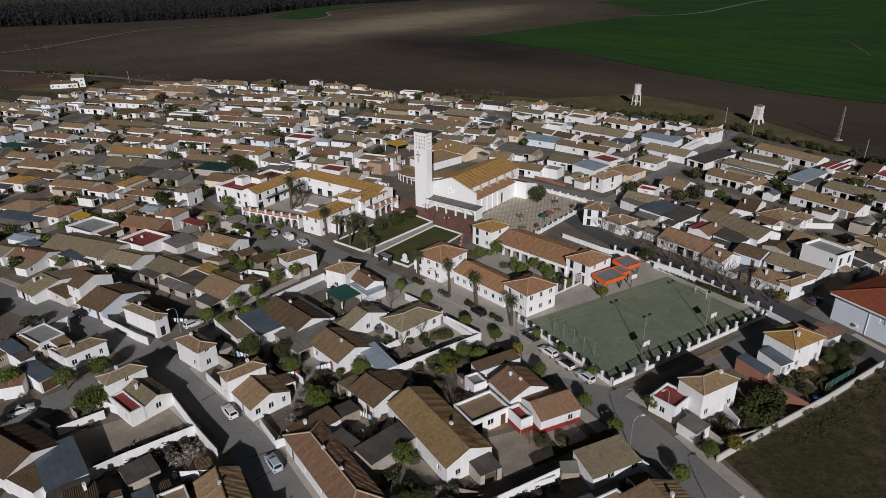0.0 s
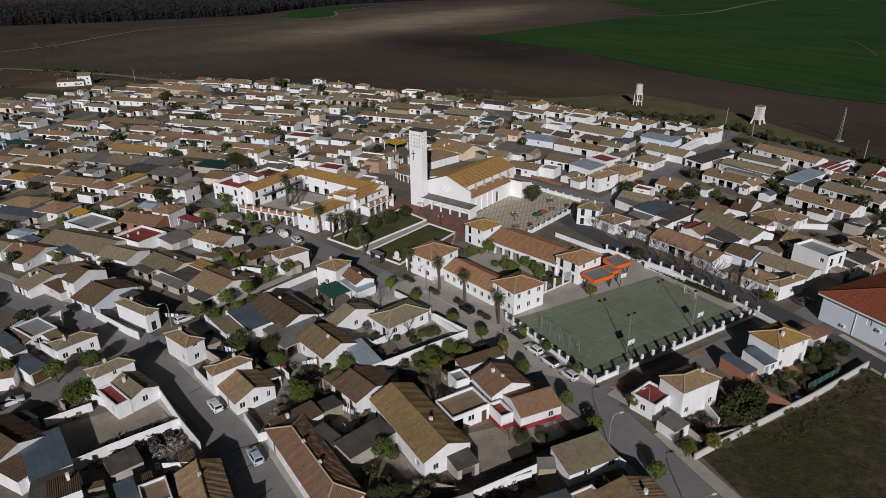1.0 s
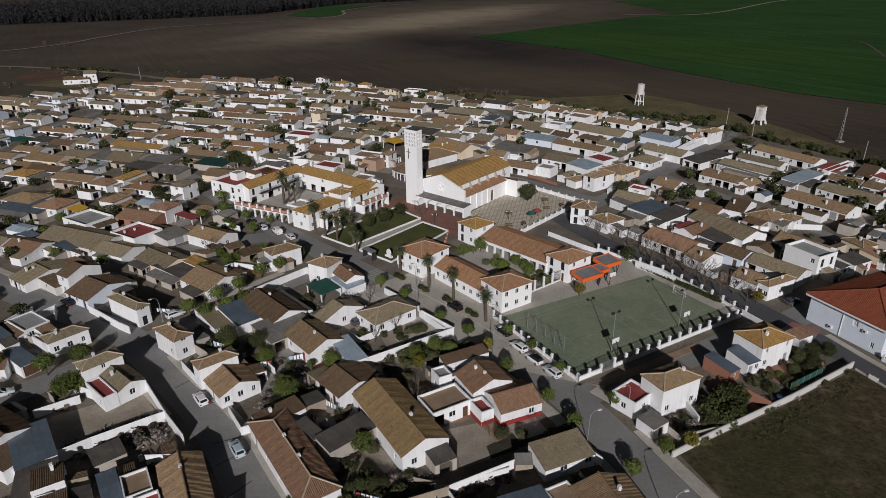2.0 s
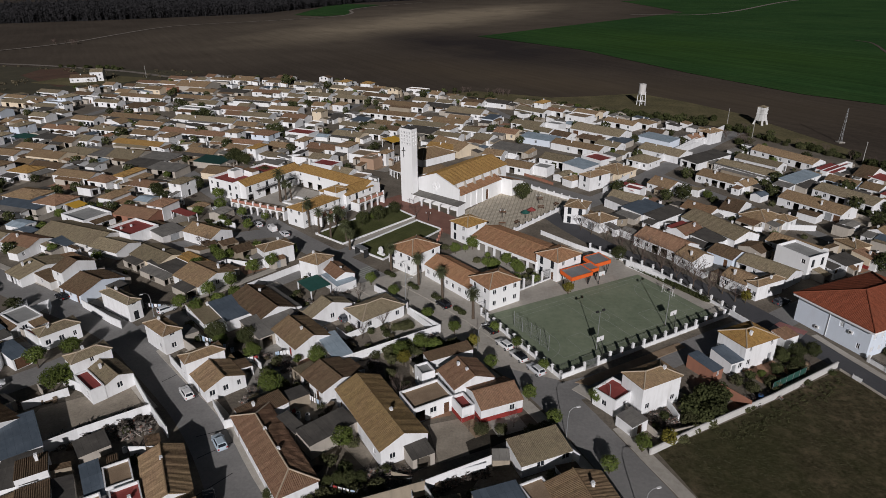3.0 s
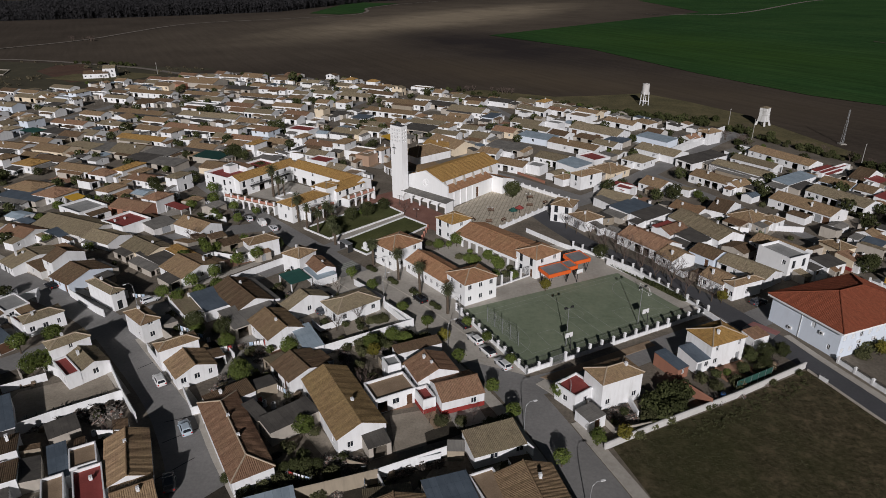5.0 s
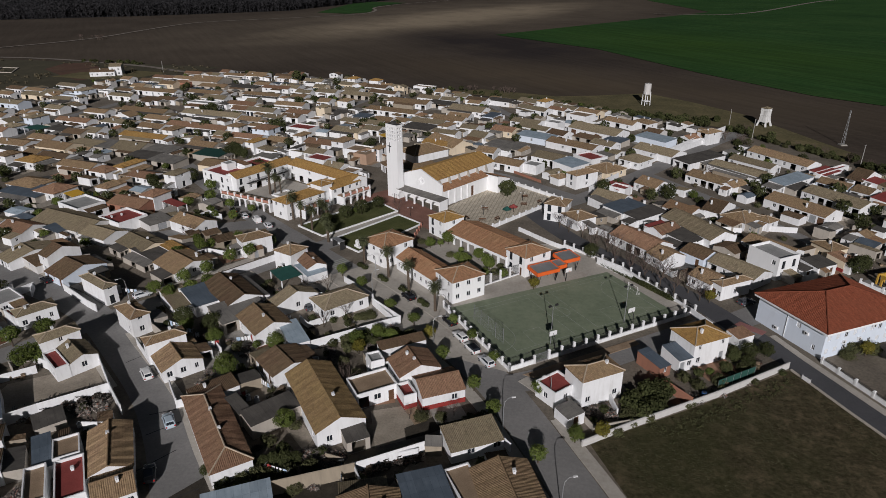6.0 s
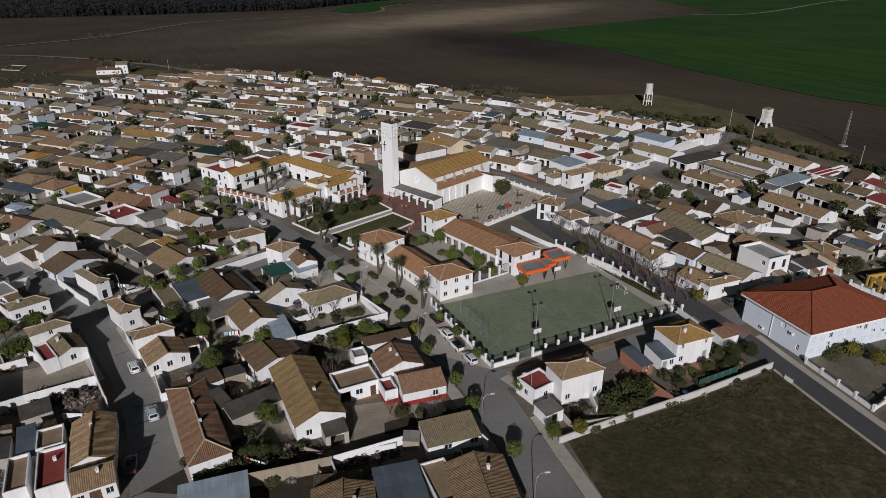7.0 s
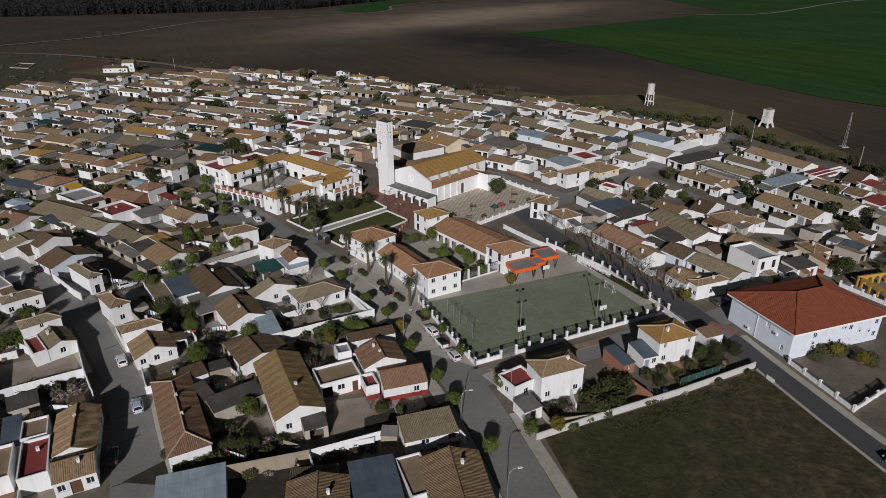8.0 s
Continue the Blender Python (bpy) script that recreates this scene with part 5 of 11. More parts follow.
for k in range(15):
    prism(bm, [(0, 0, 0.1 + k * 0.245), (11.2, 0, 0.1 + k * 0.245)], 0.006, 0.006, 3, False)
part("wire_mesh", bm, STEEL, e)
hoop(*at_court(32, 24.6), CR)
hoop(*at_court(12, 3.0), CR + 180)
hoop(*at_court(32, 3.0), CR + 180)

# ---- church yard furniture ----
def bench(x, y, rot):
    e = thing("bench", x, y, rot, "dark slatted bench on iron legs", "bench", "plaza benches")
    for k in range(4):
        bm = bmesh.new()
        box(bm, -1.0, -0.3 + k * 0.15, 0.43, 1.0, -0.18 + k * 0.15, 0.48)
        part("slat", bm, WOOD, e)
    bm = bmesh.new()
    box(bm, -1.0, 0.3, 0.6, 1.0, 0.36, 0.95)
    part("backrest", bm, WOOD, e)
    for sx in (-0.8, 0.8):
        bm = bmesh.new()
        box(bm, sx - 0.04, -0.3, 0, sx + 0.04, 0.36, 0.43)
        part("leg", bm, FRAME_D, e)


for x_, y_, r_ in ((16.0, 170.6, 5), (16.2, 180.0, 5), (28.3, 193.2, 10), (28.1, 185.6, 5), (11.4, 172.6, 120), (20.4, 172.4, 55), (33.2, 189.0, 55)):
    bench(x_, y_, r_)
for x_, y_ in ((16.0, 176.2), (27.6, 190.4), (-6.0, 172.5), (-13.0, 183.5)):
    e = thing("plaza_lamp", x_, y_, 0, "short dark iron lantern post", "street lamp", "plaza lamps")
    bm = bmesh.new()
    prism(bm, [(0, 0, 0), (0, 0, 3.3)], 0.08, 0.05, 6)
    box(bm, -0.7, -0.03, 2.9, 0.7, 0.03, 2.96)
    part("post", bm, FRAME_D, e)
    for sx in (-0.65, 0.65):
        bm = bmesh.new()
        prism(bm, [(sx, 0, 2.5), (sx, 0, 2.9)], 0.1, 0.16, 6)
        part("lantern", bm, FRAME_W, e)
e = thing("play_frame", 24.0, 179.6, 50, "playground climbing frame with red and green panels", "playground")
for k, (c, m_) in enumerate(((-1.6, GREEN_M), (1.4, TERRACE_RED))):
    bm = bmesh.new()
    prism(bm, [(c, 0, 1.3), (c, 0, 2.2)], 1.5, 0.15, 6)
    part("panel_roof", bm, m_, e)
    bm = bmesh.new()
    box(bm, c - 0.9, -0.9, 0, c - 0.8, -0.8, 1.6)
    box(bm, c - 0.9, -0.8, 1.2, c - 0.8, 0.9, 1.3)
    bmesh.ops.remove_doubles(bm, verts=bm.verts, dist=0.01)
    part("frame", bm, FRAME_D, e)

# ---- park beds ----
for pts, lab in (([(-36.9, 160.3), (-27.6, 153.6), (-10.5, 175.5), (-19.5, 184.5)], "park lawn bed with shrubs"), ([(-24.6, 151.4), (-14.9, 144.2), (-1.5, 166.0), (-9.5, 172.5)], "park lawn bed with a white monument")):
    patch("lawn", pts, 0.09, LAWN, lab, "lawn", 0.05)
    garden_wall(pts + pts[:1], 0.42, 0.3, WHITE, "low white kerb wall round the lawn", name="bed_wall")
patch("path", [(-27.3, 153.3), (-24.8, 151.6), (-9.8, 172.8), (-10.4, 175.3)], 0.07, PAVING, "pale park path", "paving")
garden_wall([(-13.0, 143.5), (-4.5, 143.0)], 1.7, 0.3, WHITE, "white school gate wall with pillars", 2.6, 2.4)
garden_wall([(-2.2, 151.0), (-1.3, 163.8)], 0.9, 0.25, RAIL_PINK, "brick railing wall with white pillars", 2.6, 1.5)
e = thing("monument", -16.0, 147.6, -40, "small white scalloped monument on the lawn", "monument")
bm = bmesh.new()
bmesh.ops.create_cone(bm, cap_ends=True, segments=16, radius1=1.0, radius2=1.0, depth=0.4, matrix=pose(0, 0, 1.35, 90, 0, 0) @ Matrix.Diagonal((0.75, 1.0, 1, 1)))
box(bm, -1.2, -0.35, 0, 1.2, 0.35, 0.6)
part("body", bm, WHITE_CLEAN, e)
e = thing("bus_shelter", -21.0, 146.8, 138, "dark steel bus shelter with a flat roof", "bus shelter")
bm = bmesh.new()
box(bm, -2, -0.8, 2.35, 2, 0.8, 2.5)
part("roof", bm, STEEL, e)
for x_ in (-1.9, 1.9):
    bm = bmesh.new()
    box(bm, x_ - 0.05, -0.7, 0, x_ + 0.05, 0.7, 2.35)
    part("side_panel", bm, FRAME_D, e)
bm = bmesh.new()
for k in range(6):
    b0 = Vector((-21.2, 137.3)).lerp(Vector((-15.2, 134.0)), 0.0)
    a = Vector((-20.9, 137.2)) + Vector((0.68, 0.73)) * 0 + Vector((0.62, -0.78)) * (k * 0.95)
    d, n = Vector((0.68, 0.73)) * 4.6, Vector((0.62, -0.78)) * 0.45
    bm.faces.new([bm.verts.new((*q, 0.045)) for q in (a, a + n, a + n + d, a + d)])
tagged(part("crosswalk", bm, LINE, None), "worn white zebra crossing", "marking", "", "structure")

# ---- edge of the village: water towers, mast, farmhouse ----
e = thing("water_tower", 92, 352.5, 20, "white cylindrical water tank on four concrete legs", "water tower")
bm = bmesh.new()
prism(bm, [(0, 0, 6.0), (0, 0, 6.3), (0, 0, 11.1), (0, 0, 11.3)], 1.95, 1.8, 18)
part("tank", bm, WHITE_OLD, e)
bm = bmesh.new()
prism(bm, [(0, 0, 11.3), (0, 0, 11.42)], 1.86, 1.86, 18)
prism(bm, [(0.5, 0.4, 11.42), (0.5, 0.4, 11.62)], 0.4, 0.4, 8)
part("lid", bm, WHITE_OLD, e, "shallow lid with a round hatch")
for sx in (-1, 1):
    for sy in (-1, 1):
        bm = bmesh.new()
        prism(bm, [(sx * 1.6, sy * 1.6, 0), (sx * 1.35, sy * 1.35, 7.2)], 0.24, 0.22, 6)
        part("leg", bm, WHITE, e)
for z in (2.2, 5.85):
    bm = bmesh.new()
    r = 1.6 - 0.035 * z
    for a, b in (((-r, -r), (r, -r)), ((r, -r), (r, r)), ((r, r), (-r, r)), ((-r, r), (-r, -r))):
        prism(bm, [(*a, z), (*b, z)], 0.16, 0.16, 4)
    part("bracing", bm, WHITE, e)
e = thing("water_tower", 139.0, 308.5, 40, "square white water tower with peeling paint and splayed feet", "water tower")
PEELING = plaster("peeling limewash", (0.66, 0.66, 0.65), (0.2, 0.185, 0.165), 0.75)
bm = bmesh.new()
levels = ((2.0, 1.95), (4.9, 1.62), (5.05, 1.78), (5.3, 1.78), (5.4, 1.62), (7.0, 1.66), (7.1, 1.78), (7.3, 1.78), (7.4, 1.66), (8.4, 1.7))
for (z0, a0), (z1, a1) in zip(levels, levels[1:]):
    q0 = [bm.verts.new((s * a0, t * a0, z0)) for s, t in ((-1, -1), (1, -1), (1, 1), (-1, 1))]
    q1 = [bm.verts.new((s * a1, t * a1, z1)) for s, t in ((-1, -1), (1, -1), (1, 1), (-1, 1))]
    for i in range(4):
        bm.faces.new((q0[i], q0[(i + 1) % 4], q1[(i + 1) % 4], q1[i]))
part("shaft", bm, PEELING, e)
for s, t in ((-1, -1), (1, -1), (1, 1), (-1, 1)):
    bm = bmesh.new()
    prism(bm, [(s * 2.2, t * 2.2, 0), (s * 1.6, t * 1.6, 2.6)], 0.55, 0.42, 5)
    part("leg", bm, PEELING, e)
bm = bmesh.new()
for i in range(4):
    c = [(-1.9, -1.9, 8.4), (1.9, -1.9, 8.4), (1.9, 1.9, 8.4), (-1.9, 1.9, 8.4)]
    ribbed(bm, c[i], c[(i + 1) % 4], (0, 0, 9.1), (0, 0, 9.1))
part("cap", bm, TILE_GREY, e, "low tiled cap")
e = thing("radio_mast", 160, 275.2, 10, "slender lattice radio mast on a concrete foot", "mast")
bm = bmesh.new()
ring = [(0.7, 0), (-0.35, 0.6), (-0.35, -0.6)]
for i in range(3):
    a, b = ring[i], ring[(i + 1) % 3]
    prism(bm, [(a[0], a[1], 0), (a[0] * 0.35, a[1] * 0.35, 14.6)], 0.075, 0.05, 4)
    for k in range(14):
        f0, f1 = 1 - 0.65 * k / 14, 1 - 0.65 * (k + 1) / 14
        prism(bm, [(a[0] * f0, a[1] * f0, 14.6 * k / 14), (b[0] * f1, b[1] * f1, 14.6 * (k + 1) / 14)], 0.02, 0.02, 3, False)
part("lattice", bm, STEEL, e)
bm = bmesh.new()
bevelled_box(bm, -1.3, -1.3, 0, 1.3, 1.3, 0.5, 0.1)
part("foot", bm, CONCRETE, e)
for x_, y_, h_ in ((121.2, 301.2, 9), (124.7, 278.7, 9.5), (151.6, 240.7, 9), (-232, 434, 8)):
    e = thing("utility_pole", x_, y_, 0, "plain concrete utility pole", "pole", "utility poles")
    bm = bmesh.new()
    prism(bm, [(0, 0, 0), (0, 0, h_)], 0.17, 0.1, 6)
    box(bm, -0.3, -0.05, h_ - 0.4, 0.3, 0.05, h_ - 0.3)
    part("post", bm, KERB, e)
house(-266, 416, 20, 16, 8, 3.2, "gx", tile=TILE_DARK, plan="S:ww.ww W:w", label="white farmhouse alone at the village edge", cat="farmhouse", group="")
house(-259, 421, 20, 8, 8, 6.2, "gx", tile=TILE_GREY, plan="S:ww/ww W:w/w E:ww/ww", label="white two-storey farmhouse block with a tiled roof", cat="farmhouse", group="")

# ---- yellow arched frames beside the public building ----
YELLOW_WALL = plaster("yellow wash", (0.5, 0.3, 0.05), (0.36, 0.22, 0.06), 0.4)
for x_, y_, r_, L_, n_ in ((111.4, 141.0, 24, 11.0, 5), (111.7, 140.4, -68, 9.5, 4)):
    e = thing("arched_frame", x_, y_, r_, "yellow rendered wall of open round arches", "arcade", "yellow arches")
    bm = bmesh.new()
    arch_wall(bm, L_, 2.7, n_, spring=1.3)
    part("arch_wall", bm, YELLOW_WALL, e)
garden_wall([(107.6, 140.6), (113.8, 132.4)], 0.9, 0.25, WHITE, "white fence wall with square pillars", posts=2.6, post_h=1.6)
garden_wall([(-356.0, 421.0), (-340.4, 420.1), (-352.4, 441.7), (-367.0, 443.0), (-356.0, 421.0)], 0.6, 0.5, PLASTER_RAW, "low rendered rim of an open farm basin")

# ---- walls of the plots at the village edge ----
garden_wall([(72.2, 233.9), (96.8, 267.2), (117.0, 292.6)], 2.9, 0.3, WHITE, "long white house wall along the straight street")
garden_wall([(38.4, 76.2), (46.5, 81.6), (62.7, 91.8), (78.2, 102.5)], 1.25, 0.3, WHITE_OLD, "long low weathered white plot wall")
PLOT_FENCE = thing("plot_fence", 85.2, 105.0, 0, "white wall with pillars and railings round a garden plot", "fence")
fence_run(PLOT_FENCE, (0, 0), (6.0, -13.4), 0.8, 1.5, 3.4)
fence_run(PLOT_FENCE, (6.0, -13.4), (14.5, -6.0), 0.8, 1.5, 3.4)

# ---- houses placed one by one ----
house(-51.8, 101.2, 54, 3.8, 7.6, 4.5, "hip", plan="W:.w/.w S:w/w E:w", label="narrow two-storey whitewashed corner house with a brown hip roof")
house(-39.6, 92.0, 44, 7.2, 3.2, 4.8, "hip", plan="S:w/. W:w/.")
house(-35.5, 88.6, 45, 7.3, 6.9, 2.5, "gy", plan="S:wwv W:d", chim=0)
house(-60.6, 90.4, 52, 6.9, 3.6, 4.9, "hip", plan="W:./w S:./v", chim=1, tile=TILE_GREY)
house(-55.4, 87.9, 54, 5.1, 7.5, 2.6, "gy", plan="S:w", tile=TILE_GREY)
house(-57.4, 84.8, 53, 2.4, 7.2, 2.6, "flat", plan="W:dw", flat=TERRACE_RED, chim=0, parapet=0.35)
house(-74.3, 101.2, 52, 7.4, 3.9, 3.4, "hip", plan="S:wwv W:w", tile=TILE_GREY)
house(-28.1, 57.1, 36, 5.5, 5.9, 2.9, "gx", plan="S:wgw E:w", tile=TILE_BROWN, chim=1)
house(-32.9, 63.8, 32, 6.1, 11.3, 2.9, "gy", plan="E:ww", tile=TILE_BROWN, chim=1)
house(-19.4, 70.6, 38, 6.1, 20.8, 2.9, "hip", plan="W:dwww S:.", tile=TILE_RED, chim=2)
house(-4.5, 79.9, 35, 8.1, 18.0, 3.3, "gy", plan="S:ww W:dw.w", tile=TILE_GOLD, chim=1, rise=1.7)
house(2.6, 85.0, 34, 7.5, 5.5, 2.6, "flat", plan="S:oWd", flat=TERRACE_TAN, chim=0, parapet=0.5)
house(9.1, 90.9, 31, 7.8, 6.7, 3.4, "gy", plan="S:. W:w", tile=TILE_RED, chim=2)
house(14.0, 86.5, 27, 7.8, 6.8, 2.8, "gx", plan="S:.w W:.", tile=TILE_RED, chim=0, dado=DADO_RED)
house(21.1, 74.0, 27, 8.7, 5.0, 2.2, "shed", plan="S:.W.W E:.", tile=TILE_GREY, chim=0, rise=1.1)
house(-12.3, 75.9, 46, 8.6, 4.4, 2.7, "shed", tile=ASBESTOS_DARK, plan="S:.o", chim=0, wall=PLASTER_RAW, name="shed", cat="shed", rise=0.3)
house(2.5, 72.8, 32, 3.7, 4.9, 2.4, "shed", tile=ASBESTOS_DARK, plan="S:o", chim=0, name="shed", cat="shed", wall=PLASTER_RAW, rise=0.3)
house(-8.8, 54.9, 27, 9.2, 9.0, 2.4, "shed", tile=METAL_BLUE, plan="S:.", chim=0, name="shed", cat="shed", rise=0.3)
house(9.7, 54.4, 18, 8.4, 12.0, 2.8, "gy", tile=TILE_BROWN, plan="S:.", chim=1, rise=1.2)
house(16.5, 59.6, 24, 6.6, 11.0, 2.9, "shed", tile=METAL_SLATE, plan="S:.", chim=0, name="shed", cat="shed", wall=PLASTER_RAW, rise=0.3)
house(21.4, 63.0, 30, 3.9, 8.0, 2.6, "flat", flat=TERRACE_TAN, plan="S:.", chim=0, parapet=0.35)
house(27.5, 62.1, 20, 8.6, 12.0, 2.9, "gy", tile=TILE_BROWN, plan="E:ww", chim=1, rise=1.4)
house(-24.4, 103.4, 45, 7.9, 10.1, 2.9, "gy", plan="S:w W:wd", tile=TILE_BROWN)
house(-16.8, 99.6, 37, 3.9, 8.5, 2.5, "shed", tile=METAL_BLUE, plan="S:.", chim=0, name="shed", cat="shed", rise=0.5)
house(-36.5, 115.1, 47, 8.2, 14.0, 2.9, "gy", plan="W:dw", tile=TILE_DARK)
house(-31.6, 107.4, 46, 10.3, 8.4, 2.6, "shed", tile=ASBESTOS, plan="S:oo.", chim=0, wall=PLASTER_RAW, rise=0.5)
house(-42.7, 112.2, 46, 5.6, 9.5, 2.6, "shed", tile=METAL_SLATE, plan="S:.", chim=0, name="shed", cat="shed", rise=0.5)
house(-11.6, 114.6, 45, 10.6, 6.8, 2.9, "hip", plan="S:w.w W:wb", tile=TILE_GREY, chim=0)
house(-21.7, 113.9, 46, 9.9, 3.9, 2.8, "gy", plan="S:w W:w", tile=TILE_GREY, chim=0)
house(-29.4, 134.0, 64, 5.8, 5.7, 5.0, "hip", plan="S:. W:w/.", tile=TILE_BROWN)
house(-23.9, 132.0, 41, 4.9, 8.4, 2.9, "gy", plan="S:ww W:w", tile=TILE_RED, chim=1)
house(-67.4, 113.1, 60, 2.9, 10.6, 4.4, "hip", plan="W:./. S:b/w", tile=TILE_GREY)
house(-42.3, 141.8, 43, 7.9, 4.8, 4.6, "hip", tile=TILE_BROWN, plan="W:./w S:./.")
house(-65.9, 154.3, 63, 7.3, 11.7, 2.9, "gy", tile=TILE_BROWN, plan="S:w W:w")
house(41.0, 89.9, 31, 8.4, 5.1, 5.6, "hip", plan="S:w.w/... W:./. ", tile=TILE_BROWN, chim=1)
house(34.6, 88.4, 43, 5.2, 4.7, 2.9, "flat", plan="S:w W:w", flat=TERRACE_RED, chim=0, parapet=0.45)
house(62.2, 105.0, 30, 8.3, 6.4, 5.2, "hip", plan="S:w.d/v.v W:../..", tile=TILE_OCHRE, chim=1)
house(57.6, 101.4, 29, 3.2, 5.0, 2.6, "shed", tile=METAL_SLATE, plan="S:dw", chim=0, rise=0.5)
house(53.0, 99.2, 35, 2.7, 5.8, 2.3, "shed", tile=METAL_SLATE, plan="S:v", chim=0, wall=BRICK_WALL, rise=0.5)
house(133.6, 226.8, 40, 10.5, 5.8, 2.5, "shed", tile=TERRACE_RED, plan="S:w", chim=0, rise=0.5)
house(145.4, 217.1, 40, 6.9, 5.1, 2.6, "shed", tile=TERRACE_RED, plan="S:w", chim=0, rise=0.5)
house(139.9, 197.4, 40, 9.3, 5.7, 3.0, "shed", tile=TERRACE_RED, plan="S:w", chim=0, rise=0.5)
house(58.7, 201.5, 40, 6.8, 6.9, 2.6, "shed", tile=TERRACE_RED, plan="S:w", chim=0, rise=0.5)
house(66.0, 165.5, 41, 6.9, 5.5, 2.6, "shed", tile=TERRACE_RED, plan="S:w", chim=0, rise=0.5)
house(71.4, 110.0, 31, 4.2, 3.1, 2.6, "shed", tile=TILE_RED, plan="S:.", chim=0, rise=0.4)
house(75.6, 131.6, 31, 8.8, 2.8, 3.8, "hip", plan="W:gw S:w", tile=TILE_BROWN)
house(71.4, 134.7, 37, 6.4, 6.5, 3.0, "gy", plan="W:wd", tile=TILE_BROWN)
house(89.0, 145.6, 31, 6.9, 9.0, 5.2, "flat", plan="S:ww/bb W:.../..w", wall=WHITE_CLEAN, flat=TERRACE_GREY, chim=0)
house(100.0, 146.2, 30, 6.5, 5.0, 2.8, "shed", plan="S:wd", tile=ASBESTOS_DARK, chim=0, rise=0.5)
house(106.2, 155.7, 24, 5.4, 6.2, 3.6, "hip", wall=CREAM, plan="S:. W:w", tile=TILE_BROWN)
house(106.9, 150.0, 31, 4.5, 4.8, 2.8, "shed", wall=CREAM, plan="S:dw", tile=TILE_RED, dado=DADO_RED, rise=0.5)
house(-12.3, 237.6, 46, 16.6, 11.7, 3.0, "hip", plan="S:.", tile=TILE_BROWN, chim=0)
house(-3.7, 250.9, 46, 10.8, 18.4, 3.0, "gy", plan="S:. W:w.w", tile=TILE_BROWN, wall=CREAM, chim=0)
house(38.1, 176.1, 70, 6.5, 6.3, 5.2, "hip", plan="W:bw/bb S:w/w", tile=TILE_BROWN)
house(44.0, 171.1, 37, 7.0, 6.9, 3.2, "hip", plan="W:g S:w", tile=TILE_BROWN)
house(59.2, 156.0, 39, 8.7, 14.1, 2.8, "gy", plan="W:wwoow", tile=TILE_RED)
house(64.0, 146.8, 31, 7.4, 5.8, 2.8, "gy", plan="W:w S:.", tile=TILE_BROWN)
house(47.5, 208.3, 40, 10.0, 4.9, 4.9, "hip", tile=TILE_BROWN, plan="S:w/b W:w/b")
house(-6.3, 142.0, 50, 9.5, 8.6, 5.4, "hip", wall=WHITE_CLEAN, tile=TILE_SCHOOL, plan="W:www/bww S:ww/ww", chim=0, cat="school", label="white two-storey school pavilion with a terracotta hip roof")
house(14.0, 125.0, 38, 8.6, 7.4, 5.4, "hip", wall=WHITE_CLEAN, tile=TILE_SCHOOL, plan="W:ww/ww S:www/www", chim=0, cat="school", label="white two-storey school pavilion beside the sports court")
house(6.5, 160.4, 46, 7.2, 6.8, 5.2, "hip", wall=WHITE_CLEAN, tile=TILE_OCHRE, plan="W:bw/bw S:w/w", chim=0, cat="school", label="white two-storey pavilion with an ochre hip roof by the church")
house(19.6, 151.0, 48, 11.4, 22.4, 3.2, "gy", rise=1.6, wall=WHITE_CLEAN, tile=TILE_SCHOOL, plan="W:oooooooo", chim=0, cat="school", label="long white classroom wing with an open arcade and terracotta roof")
house(29.5, 140.1, 43, 8.4, 7.0, 5.2, "hip", wall=WHITE_CLEAN, tile=TILE_SCHOOL, plan="W:bd/bb S:ww/ww", chim=0, cat="school", label="white two-storey classroom pavilion with terracotta hip roof")
house(5.3, 132.3, 43, 7.3, 16.6, 3.3, "gy", wall=WHITE_CLEAN, tile=TILE_SCHOOL, plan="W:wwwwwww", chim=0, cat="school", label="long low white classroom wing with terracotta tile roof along the street", rise=1.6)
house(-101.5, 152.1, 71, 10.9, 23.1, 2.2, "gy", tile=TILE_GREY, plan="S:w.g W:wwgw", chim=0, rise=1.7, wall=WHITE_OLD)
house(-87.7, 145.0, 69, 7.6, 10.9, 2.1, "gy", tile=TILE_GREY, plan="W:w", chim=0, rise=1.2)
house(-102.3, 145.7, 69, 3.9, 6.7, 2.1, "shed", tile=METAL_SLATE, plan="W:v S:.", chim=0, wall=WHITE_OLD, rise=0.5)
house(-108.2, 165.4, 63, 8.8, 11.5, 2.3, "flat", flat=TERRACE_GREY, plan="W:ww S:w", chim=0)
house(-87.9, 155.1, 63, 8.9, 10.5, 2.6, "flat", flat=TERRACE_RED, plan="S:.", chim=2)
house(-78.2, 155.7, 57, 7.2, 7.1, 2.1, "shed", tile=ASBESTOS, plan="S:g", chim=0, wall=WHITE_OLD, rise=0.5)
house(-72.5, 139.2, 59, 8.3, 12.6, 2.3, "gy", tile=TILE_GREY, plan="W:wdw S:w", rise=1.3, wall=CREAM)
house(-66.2, 134.2, 60, 6.7, 11.2, 2.1, "shed", tile=ASBESTOS_DARK, plan="S:o", chim=0, wall=WHITE_OLD, rise=0.5)
house(-61.5, 136.3, 60, 4.0, 10.4, 2.2, "shed", tile=TILE_OCHRE, plan="S:.", chim=0, rise=0.5)
house(-55.8, 129.1, 57, 10.1, 10.7, 2.3, "gy", tile=TILE_BROWN, plan="W:ww S:w", rise=1.6)
house(-80.2, 122.8, 63, 10.8, 8.5, 2.3, "gy", tile=TILE_DARK, plan="W:dwd S:.", chim=0, rise=1.7, wall=WHITE_BLUE)
